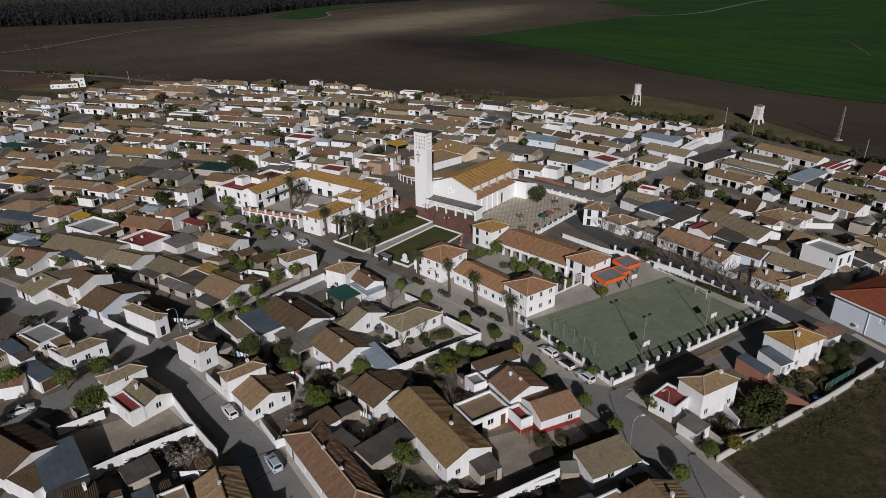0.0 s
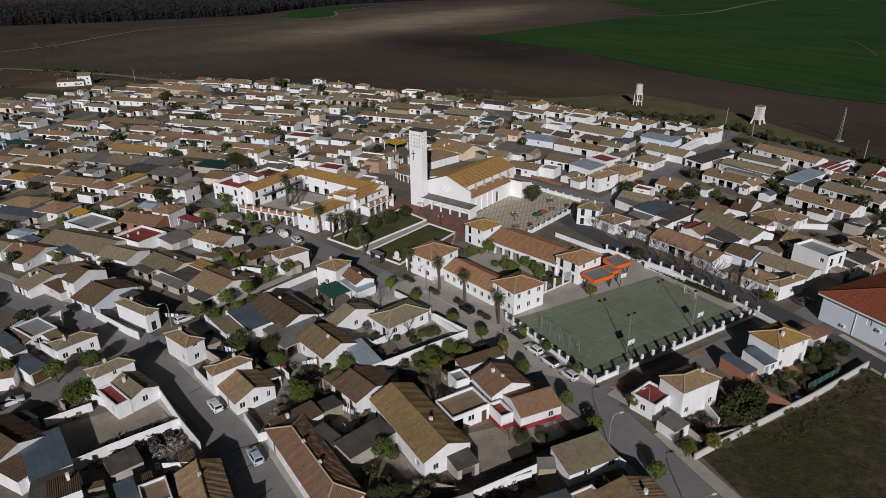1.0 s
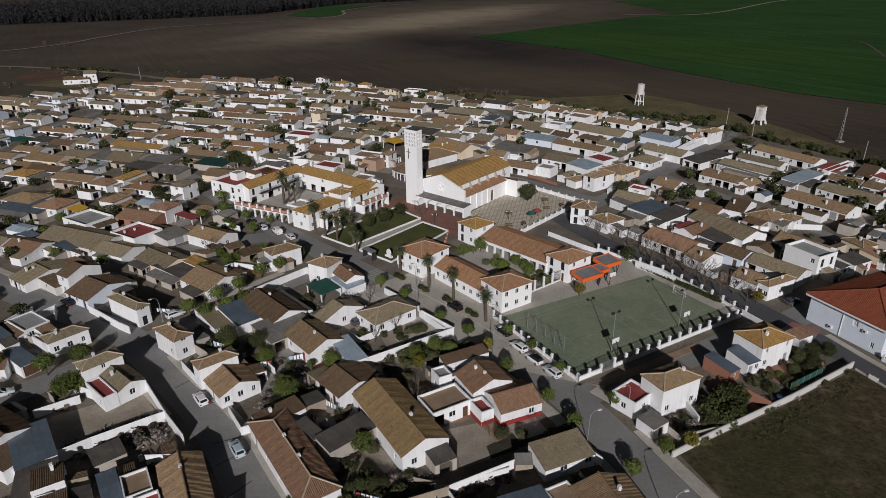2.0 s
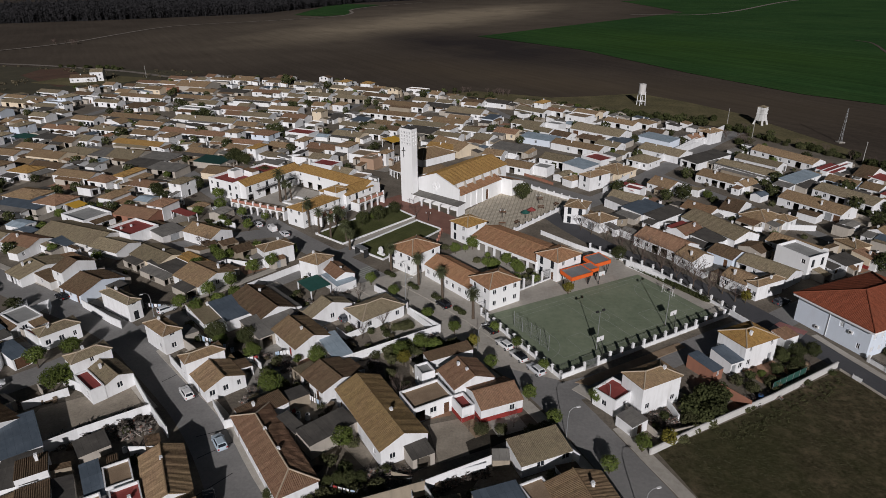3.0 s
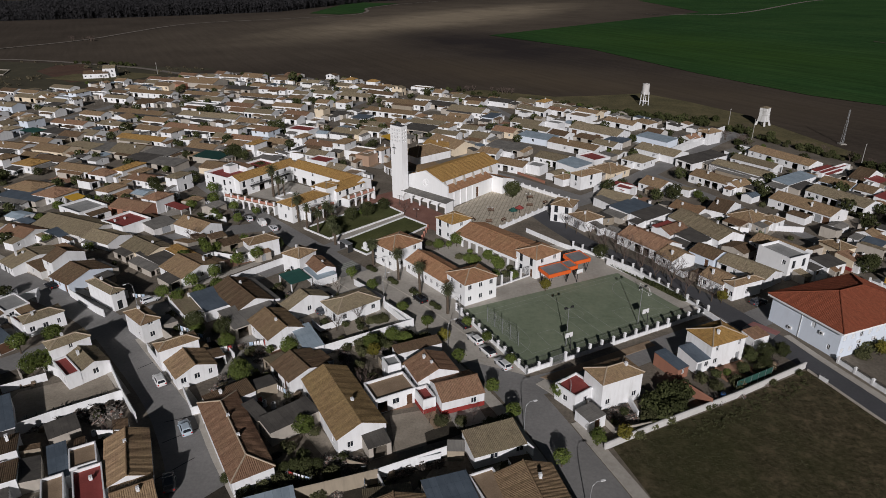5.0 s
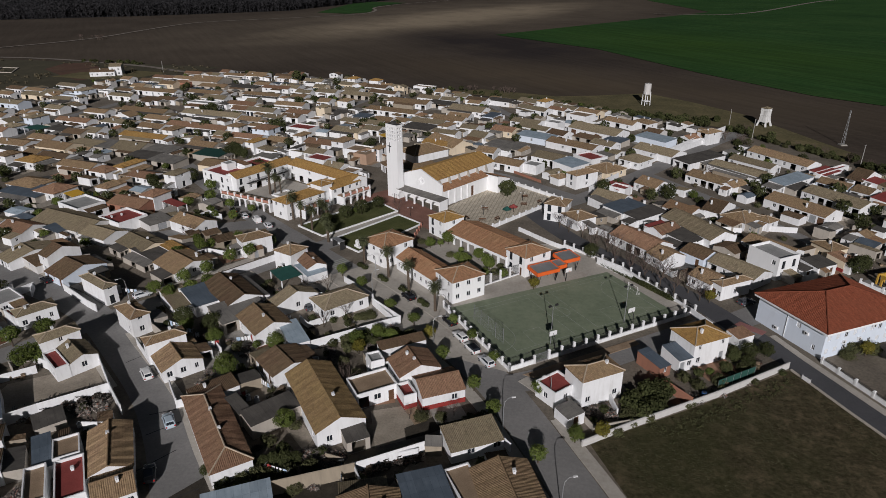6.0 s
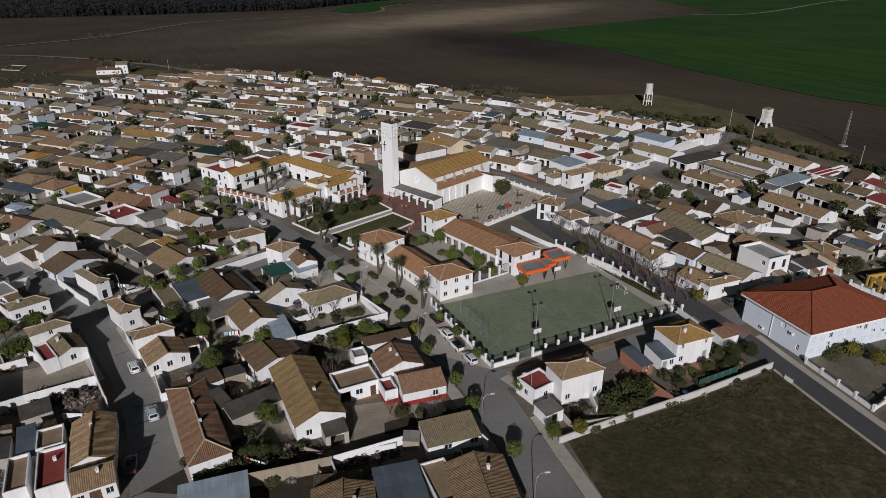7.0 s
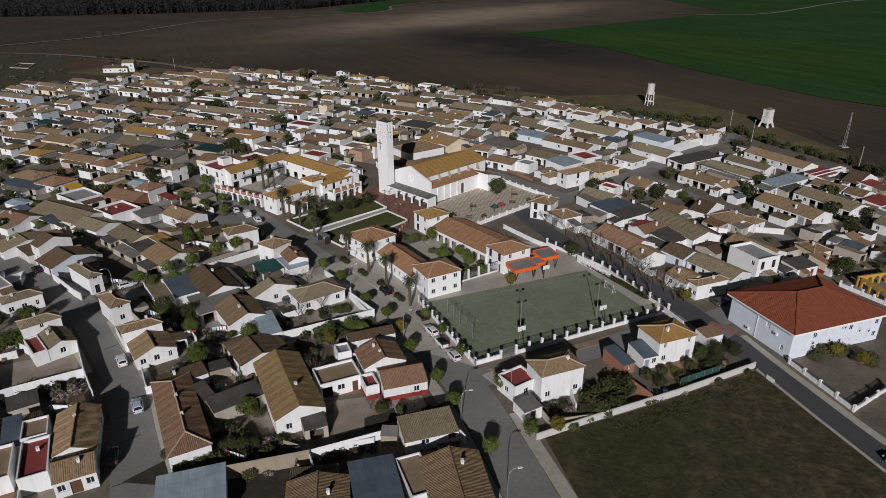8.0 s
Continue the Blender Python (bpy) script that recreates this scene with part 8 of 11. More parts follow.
garden_wall([(-4.8, 116.9), (1.0, 110.1)], 1.6)
garden_wall([(64.6, 121.0), (67.5, 115.4)], 1.6)
garden_wall([(41.5, 150.4), (35.6, 155.3), (26.9, 164.4)], 1.2)
garden_wall([(47.0, 144.9), (54.4, 136.2)], 1.6)
garden_wall([(49.6, 201.6), (64.0, 223.0)], 1.8)
garden_wall([(-67.6, 233.2), (-60.0, 231.2), (-52.8, 229.0)], 2.4)
garden_wall([(-24.5, 222.5), (-17.0, 216.0)], 2.2)
garden_wall([(57.7, 220.9), (84.1, 249.0)], 2.2)
garden_wall([(84.1, 249.0), (113.3, 282.7)], 2.2)
garden_wall([(22.9, 221.3), (33.6, 209.8)], 0.9, 0.3, BRICK_WALL, "low faded red street wall")
garden_wall([(94.4, 172.7), (104.7, 172.0)], 1.6)
garden_wall([(112.8, 196.2), (114.8, 187.8)], 1.8)
garden_wall([(80.0, 170.2), (88.9, 169.3)], 1.8)

# ---- trees ----
LEAF_ORANGE = mottled("orange tree leaves", (0.05, 0.075, 0.018), (0.09, 0.12, 0.03), (0.15, 0.17, 0.045), 0.9, 3.0, 0.85, 0, rnd=0.25, spec=0.08)
LEAF_OLIVE = mottled("olive leaves", (0.045, 0.05, 0.022), (0.075, 0.078, 0.036), (0.115, 0.11, 0.055), 0.9, 3.0, 0.85, 0, rnd=0.3, spec=0.08)
LEAF_DARK = mottled("dark evergreen leaves", (0.026, 0.033, 0.013), (0.047, 0.055, 0.022), (0.085, 0.088, 0.036), 0.9, 3.0, 0.85, 0, rnd=0.3, spec=0.08)
LEAF_YELLOW = mottled("yellowing leaves", (0.1, 0.085, 0.015), (0.15, 0.13, 0.025), (0.2, 0.18, 0.04), 0.9, 3.0, 0.85, 0, rnd=0.2, spec=0.08)
LEAF_PALM = mottled("palm fronds", (0.042, 0.05, 0.026), (0.072, 0.08, 0.04), (0.12, 0.125, 0.065), 0.9, 3.0, 0.85, 0, rnd=0.2, spec=0.08)
BARK = mottled("bark", (0.05, 0.038, 0.028), (0.08, 0.062, 0.047), (0.12, 0.095, 0.075), 1.5, 8, 0.95, 0.6, 0.03)
PALM_BARK = mottled("palm trunk", (0.06, 0.045, 0.032), (0.1, 0.075, 0.055), (0.15, 0.115, 0.085), 1.2, 6, 0.95, 0.8, 0.06)
TWIG = mottled("bare twigs", (0.07, 0.05, 0.042), (0.105, 0.076, 0.064), (0.15, 0.112, 0.096), 1.5, 8, 0.95, 0)


def leaves(bm, rng, centre, rad, n, size, gaps=0.28):
    """A crown of n small leaf clumps, denser towards its outside, with an uneven outline."""
    c = Vector(centre)
    off = Vector((rng.uniform(0, 50), rng.uniform(0, 50), rng.uniform(0, 50)))
    k = 0
    while k < n:
        d = Vector((rng.gauss(0, 1), rng.gauss(0, 1), rng.gauss(0, 1))).normalized()
        r = rng.uniform(0.35, 1.0) ** 0.5
        lump = 1 + 0.45 * noise.noise(d * 1.6 + off)
        p = Vector((d.x * rad[0], d.y * rad[1], d.z * rad[2])) * r * lump
        k += 1
        if noise.noise(p * (1.6 / max(rad)) * 1.5 + off) < -gaps:
            continue
        a = Vector((rng.gauss(0, 1), rng.gauss(0, 1), rng.gauss(0, 1))).normalized()
        nrm = (d + a * 0.9).normalized()
        u = nrm.cross(a).normalized() * size * rng.uniform(0.6, 1.3)
        v = nrm.cross(u).normalized() * size * rng.uniform(0.4, 0.9)
        q = c + p
        bm.faces.new([bm.verts.new(w) for w in (q - u, q + v, q + u, q - v)])


def limbs(bm, rng, p, d, length, r, depth, spread=0.6):
    q = p + d * length
    mid_ = (p + q) / 2 + Vector((rng.uniform(-1, 1), rng.uniform(-1, 1), 0)) * length * 0.06
    prism(bm, [p, mid_, q], r, r * 0.6, 5 if depth > 1 else 3, False)
    if depth:
        for _ in range(rng.choice((2, 3))):
            e_ = (d + Vector((rng.uniform(-1, 1), rng.uniform(-1, 1), rng.uniform(-0.2, 0.6))) * spread).normalized()
            limbs(bm, rng, q, e_, length * rng.uniform(0.6, 0.8), r * 0.58, depth - 1, spread)


def tree_model(seed, name, label, cat, trunk_h, rad, n, size, leaf, group, trunk_r=0.12):
    rng = random.Random(seed)
    e = thing(name, 0, 0, 0, label, cat, group)
    bm = bmesh.new()
    prism(bm, [(0, 0, -0.05), (rng.uniform(-0.1, 0.1), rng.uniform(-0.1, 0.1), trunk_h * 0.5), (0, 0, trunk_h)], trunk_r, trunk_r * 0.7, 7)
    for i in range(5):
        a = 2 * math.pi * i / 5 + rng.uniform(-0.4, 0.4)
        prism(bm, [(0, 0, trunk_h * 0.92), (rad[0] * 0.45 * math.cos(a), rad[1] * 0.45 * math.sin(a), trunk_h + rad[2] * 0.7)], trunk_r * 0.5, trunk_r * 0.2, 4, False)
    part("trunk", bm, BARK, e)
    bm = bmesh.new()
    leaves(bm, rng, (0, 0, trunk_h + rad[2] * 0.75), rad, n, size)
    part("crown", bm, leaf, e)
    return e


def bush_model(seed, label, rad, n, size, leaf):
    rng = random.Random(seed)
    e = thing("bush", 0, 0, 0, label, "bush", "bushes")
    bm = bmesh.new()
    for i in range(5):
        a = 2 * math.pi * i / 5
        prism(bm, [(0.1 * math.cos(a), 0.1 * math.sin(a), -0.05), (rad[0] * 0.5 * math.cos(a), rad[1] * 0.5 * math.sin(a), rad[2])], 0.05, 0.02, 4, False)
    part("stem", bm, BARK, e)
    bm = bmesh.new()
    leaves(bm, rng, (0, 0, rad[2] * 0.85), rad, n, size, 0.35)
    part("foliage", bm, leaf, e)
    return e


def palm_model(seed, h):
    rng = random.Random(seed)
    e = thing("palm_tree", 0, 0, 0, "date palm with a rough trunk and arching grey-green fronds", "palm tree", "palms")
    lean = Vector((rng.uniform(-0.5, 0.5), rng.uniform(-0.5, 0.5)))
    pts = [(lean.x * t * t, lean.y * t * t, h * t) for t in (0, 0.2, 0.4, 0.6, 0.8, 1.0)]
    bm = bmesh.new()
    prism(bm, pts, 0.34, 0.24, 9)
    for k in range(int(h / 0.3)):
        t = (k + 0.5) * 0.3 / h
        c = Vector((lean.x * t * t, lean.y * t * t, h * t))
        r = 0.35 - 0.1 * t
        bmesh.ops.create_cone(bm, segments=9, radius1=r * 0.96, radius2=r * 1.1, depth=0.16, matrix=Matrix.Translation(c))
    part("trunk", bm, PALM_BARK, e)
    top = Vector(pts[-1])
    bm = bmesh.new()
    for i in range(54):
        a = i * 2.39996 + rng.uniform(-0.2, 0.2)
        el = radians(80 - 125 * (i / 54) + rng.uniform(-8, 8))
        L = rng.uniform(1.7, 2.2)
        d = Vector((math.cos(a), math.sin(a), 0))
        p, ang, prev = top.copy(), el, None
        side = Vector((-d.y, d.x, 0))
        for s in range(9):
            q = p + (d * math.cos(ang) + Vector((0, 0, math.sin(ang)))) * (L / 9)
            ang -= 0.16
            w = 0.46 * math.sin(math.pi * (s + 1.2) / 10.5)
            drop = Vector((0, 0, -0.12))
            for sg in (-1, 1):
                for f in (0.15, 0.55):
                    m_ = p.lerp(q, f)
                    fw = (q - p).normalized() * 0.16
                    bm.faces.new([bm.verts.new(v) for v in (m_, m_ + fw * 0.45, m_ + side * sg * w + drop + fw * 1.3)])
            prism(bm, [p, q], 0.02, 0.015, 3, False)
            p = q
    part("crown", bm, LEAF_PALM, e)
    return e


def bare_model(seed, h, label="leafless winter tree with fine grey-brown twigs"):
    rng = random.Random(seed)
    e = thing("bare_tree", 0, 0, 0, label, "tree", "bare trees")
    bm = bmesh.new()
    prism(bm, [(0, 0, -0.05), (0, 0, h * 0.3)], 0.16, 0.12, 6)
    part("trunk", bm, BARK, e)
    bm = bmesh.new()
    for i in range(5):
        a = 2 * math.pi * i / 5
        limbs(bm, rng, Vector((0, 0, h * 0.28)), Vector((math.cos(a) * 0.6, math.sin(a) * 0.6, 0.9)).normalized(), h * 0.26, 0.07, 4, 0.7)
    part("crown", bm, TWIG, e)
    return e


class Stand:
    """Models to plant: the first planting places the model itself, the later ones copies."""

    def __init__(self, *models):
        self.models, self.used = models, set()

    def plant(self, x, y, s=1.0, rot=None, rng=random.Random(5)):
        i = rng.randrange(len(self.models))
        m = Matrix.Translation((x, y, 0)) @ pose(0, 0, 0, 0, 0, rng.uniform(0, 360) if rot is None else rot)
        ob = self.models[i]
        if i in self.used:
            ob = copy_thing(ob, m)
        else:
            self.used.add(i)
            ob.matrix_basis = m
        ob.scale = (s, s, s)
        return ob


ORANGE_T = Stand(*[tree_model(s, "orange_tree", "small clipped orange tree with a round green crown", "tree", 1.25, (1.25, 1.25, 1.05), 2000, 0.11, LEAF_ORANGE, "street trees") for s in (1, 2, 3)])
YARD_T = Stand(*[tree_model(s, "yard_tree", "spreading green yard tree with an uneven crown", "tree", 1.3, (1.9, 1.8, 1.5), 3200, 0.125, LEAF_ORANGE, "yard trees") for s in (4, 5)])
DARK_T = Stand(*[tree_model(s, "evergreen_tree", "dense dark evergreen tree", "tree", 1.0, (1.9, 1.9, 1.7), 3000, 0.135, LEAF_DARK, "evergreens") for s in (6, 7)])
FAR_T = Stand(*[tree_model(s, "evergreen_tree", "dark evergreen tree among far houses", "tree", 1.0, (1.9, 1.9, 1.7), 520, 0.3, LEAF_DARK, "evergreens") for s in (61, 62)])
YELLOW_T = Stand(tree_model(8, "lemon_tree", "lemon tree with yellowing leaves", "tree", 1.2, (1.3, 1.3, 1.1), 1400, 0.14, LEAF_YELLOW, "street trees"))
BUSH = Stand(*[bush_model(s, "loose olive-green garden bush", (1.5, 1.3, 0.9), 1300, 0.14, LEAF_OLIVE) for s in (9, 10)])
HEDGE = Stand(*[bush_model(s, "low dark hedge shrub", (1.1, 0.8, 0.55), 700, 0.13, LEAF_DARK) for s in (11, 12)])
PALM = Stand(palm_model(13, 6.6), palm_model(14, 7.4))
PALM_S = Stand(palm_model(15, 4.6))
BARE = Stand(bare_model(16, 5.0), bare_model(17, 5.6))

for x, y in ((23.3, 97.4), (18.5, 104.8), (14.1, 110.3)):
    ORANGE_T.plant(x, y, 0.85)
for x, y in ((20.3, 88.3), (24.0, 81.8), (31.4, 71.7), (37.3, 76.8), (31.6, 88.3), (13.5, 97.2), (-15.4, 130.1), (-9.0, 124.1), (-0.2, 114.5), (5.9, 109.2)):
    ORANGE_T.plant(x, y, 1.05)
for x, y in ((-50.6, 113.0), (-51.4, 121.2), (-45.6, 133.7), (-42.0, 137.5), (-39.2, 144.6), (-47.0, 116.3), (-55.2, 115.0), (-44.4, 119.6), (-48.2, 126.2), (-60, 134), (-56, 139)):
    ORANGE_T.plant(x, y, 1.3)
for x, y in ((-72.3, 91.6), (-82.0, 91.4), (-64.4, 84.7), (-67.5, 95.3), (-78, 79), (-88, 76), (-76, 186)):
    ORANGE_T.plant(x, y, 1.5)
for x, y, s in ((-71.2, 176, 1.5), (-62.7, 171.4, 1.15), (-54.6, 168.8, 0.95), (-57.1, 161.3, 1.2), (-66.6, 166.4, 1.0)):
    ORANGE_T.plant(x, y, s)
for x, y, s in ((-25.3, 87.0, 1.15), (-19.4, 96.6, 1.0), (-9.5, 74.4, 0.95), (-63.6, 86.6, 1.1), (2.5, 101.5, 0.9), (5.6, 99.6, 0.8), (-4, 100.2, 0.9), (-0.5, 103.5, 0.8), (8, 152.5, 0.95), (13.5, 139.8, 0.9), (20, 138, 0.85), (17, 143.5, 0.8), (3.5, 149.5, 0.8), (23.5, 133.5, 0.7), (-40, 92, 0.8), (-32.5, 97.5, 0.9)):
    YARD_T.plant(x, y, s)
for x, y, s in ((68.6, 103.4, 0.75), (72.0, 105.2, 0.85), (75.2, 106.0, 0.8), (66.0, 99.5, 0.65), (70.5, 101.6, 0.7), (22.6, 193.4, 1.5), (-35.5, 102.5, 1.0), (-42.2, 103.6, 1.1),
                (-66, 157, 1.0), (54, 200, 1.3), (74, 196, 1.4), (109, 146, 1.2), (112, 149, 1.0), (59, 205, 1.0), (-99, 190, 1.2), (-88, 196, 1.3), (-68, 208, 1.4), (45.6, 148.4, 1.0), (-21, 172, 1.2), (-25, 168, 1.1), (-29, 163, 0.9), (-17, 178, 1.0)):
    DARK_T.plant(x, y, s)
for x, y in ((-3, 97.5), (10, 104.2), (41.5, 78.3), (70, 127), (94.5, 108.5), (98, 106), (31, 128.6)):
    YELLOW_T.plant(x, y, 1.0)
for x, y, s in ((-2.5, 66.0, 1.0), (-5.5, 64.6, 1.1), (-8.2, 63.4, 1.1), (-11.5, 62.0, 1.0), (-14.0, 61.0, 0.9), (8.5, 99.5, 1.1), (3.0, 104.4, 1.0), (6, 104, 1.2), (92, 110, 1.4), (96, 110, 1.3), (90.6, 107.4, 1.0), (100, 107.5, 1.4), (44, 79.8, 0.8), (49.5, 84.0, 0.9), (46.8, 84.8, 1.0), (12.2, 79.6, 0.9), (20.3, 79.4, 1.0), (22.6, 80.8, 0.9),
                (15.4, 80.0, 0.8), (60, 94.2, 1.0), (64, 96, 1.1), (69.6, 100.2, 1.1), (-6.5, 101.5, 1.0), (-9.0, 99.8, 0.8), (-3.4, 61.6, 0.9), (58.0, 96.4, 0.9)):
    BUSH.plant(x, y, s)
for x, y in ((-5.8, 130.2), (-4.6, 128.8), (0.4, 124.8), (1.5, 123.6), (5.8, 119.2), (7.0, 117.8), (-12.4, 136.2), (-11, 135)):
    HEDGE.plant(x, y, 1.0, 130)
for k in range(22):
    t = k / 21
    HEDGE.plant(61.6 - 13.0 * t, 127.5 + 16.5 * t, 1.0, 128)
for x, y in ((9.5, 115.8), (2.2, 124.0), (-4.0, 130.8), (-11.9, 138.5), (-36.0, 160.4), (-32.1, 158.2), (-40.2, 165.4), (-42.3, 170.8)):
    PALM.plant(x, y, 0.95)
for x, y in ((-27.0, 155.8), (-24.9, 150.2), (-30, 166), (-33, 168)):
    PALM_S.plant(x, y, 1.0)
for x, y, s in ((14.5, 24.5, 1.3), (15.6, 23.2, 0.95), (17.4, 22.6, 0.7)):
    PALM.plant(*at_hall(x, y), s)
for x, y, s in ((-10.0, 174.4, 0.85), (57.5, 137.5, 1.0), (60.5, 134.0, 1.1), (54.5, 141.0, 1.0), (63.0, 130.5, 0.9), (51.5, 145.5, 0.8), (41, 165, 0.9), (17.5, 81.2, 0.55), (-66, 152.6, 0.6), (10.2, 79.5, 0.5), (64.6, 134.6, 0.8), (60, 141, 0.7), (44.5, 161.5, 1.0), (48, 156.5, 1.15), (46.5, 153.5, 0.9), (52, 150, 1.2), (55.8, 145, 1.2), (58.4, 142.5, 1.1), (62, 138.5, 1.25), (66.4, 131.4, 1.1), (68, 127.6, 1.0), (50.4, 152.6, 1.0), (38.5, 168.4, 1.0)):
    BARE.plant(x, y, s)
erng = random.Random(21)


def belt(line, n, wide, stands, s0, s1):
    """Plant shrubs at random along a line."""
    runs = [math.dist(a, b) for a, b in zip(line, line[1:])]
    for _ in range(n):
        d, i = erng.random() * sum(runs), 0
        while d > runs[i]:
            d, i = d - runs[i], i + 1
        f = d / runs[i]
        erng.choice(stands).plant(*(line[i][k] + (line[i + 1][k] - line[i][k]) * f + erng.uniform(-wide, wide) for k in (0, 1)), erng.uniform(s0, s1))


SCRUB = Stand(*[bush_model(s, "dense dark scrub bush at the field edge", (1.9, 1.7, 1.25), 700, 0.26, LEAF_DARK) for s in (71, 72)])
REDTWIG = Stand(*[bare_model(s, 3.4, "leafless reddish shrub at the field edge") for s in (73, 74)])
belt([(70, 326), (83, 320), (93, 316), (102, 310), (110, 307), (119, 317)], 62, 2.0, (SCRUB, SCRUB, FAR_T), 0.75, 1.2)
belt([(120, 302), (124, 290), (128, 283), (138, 268), (146, 257), (152, 246), (157, 232)], 58, 2.2, (SCRUB, SCRUB, FAR_T, BUSH, BARE), 0.6, 1.15)
belt([(-20, 386), (12, 370), (46, 356), (68, 332)], 34, 2.5, (SCRUB, BUSH, FAR_T), 0.45, 0.85)
belt([(-14, 388), (-3, 384), (7, 385), (20, 377)], 12, 1.5, (REDTWIG,), 0.9, 1.3)
belt([(46.8, 85.2), (49.5, 88.5), (53.2, 91.6)], 17, 2.0, (SCRUB,), 0.75, 1.05)
belt([(-7, 99), (-3, 102.5), (4, 105.5)], 22, 2.0, (BUSH, SCRUB, BUSH), 0.45, 0.8)
belt([(-6.4, 109.9), (-2.5, 112.4)], 4, 0.6, (BUSH,), 0.8, 1.0)
# the planted court between the school wings
for x, y in ((0.5, 152.4), (6.1, 150.7), (9.4, 144.7), (12.1, 146.8), (14.6, 141.7), (16.2, 145.0), (19.3, 140.2), (21.5, 135.7), (19.2, 133.9), (22.6, 139.4), (11.6, 141.7), (3.1, 151.8)):
    if is_free(x, y, 0.3):
        erng.choice((BUSH, YARD_T, ORANGE_T, BUSH)).plant(x, y, erng.uniform(0.6, 0.85))
belt([(113, 280), (117, 273), (119, 263)], 12, 2.5, (BARE, SCRUB, BARE), 0.7, 1.0)
belt([(-330, 480), (-300, 478), (-270, 470)], 14, 4.0, (SCRUB,), 0.7, 1.3)
belt([(-441, 642), (-430, 642), (-416, 640)], 9, 1.5, (REDTWIG,), 1.3, 1.8)
for x, y, s in ((-122, 404, 1.9), (-92, 393, 1.4), (-29, 366, 1.3), (-90, 339, 1.0), (-80, 343, 1.0), (-58, 351, 1.0), (-84, 272, 1.2), (-47, 283, 1.3), (-44, 286, 1.2), (-37, 276, 1.2), (-106, 311, 1.0), (-118, 268, 1.4), (-152, 262, 1.5)):
    FAR_T.plant(x, y, s)
for x, y, s in ((-88.4, 227.4, 1.25), (-85.0, 228.2, 1.35), (-82.2, 227.0, 1.1)):
    DARK_T.plant(x, y, s)


# ---- cars ----
TYRE = mottled("tyre rubber", (0.012, 0.012, 0.012), (0.018, 0.018, 0.018), (0.025, 0.025, 0.025), 1, 10, 0.9)
LAMP_R = mottled("red lamp glass", (0.3, 0.01, 0.01), (0.35, 0.015, 0.012), (0.4, 0.02, 0.015), 1, 10, 0.2)


def paint(name, c):
    return mottled(name, tuple(0.92 * v for v in c), c, tuple(min(1, 1.05 * v) for v in c), 0.7, 4, 0.25, 0, spec=0.5)


P_WHITE, P_SILVER, P_BLACK, P_BLUE, P_GREY = (paint("white car paint", (0.72, 0.72, 0.72)), paint("silver car paint", (0.6, 0.61, 0.63)), paint("black car paint", (0.012, 0.012, 0.014)), paint("pale blue car paint", (0.45, 0.53, 0.6)), paint("dark grey car paint", (0.06, 0.065, 0.075)))


def smooth(ob):
    for p in ob.data.polygons:
        p.use_smooth = True
    return ob


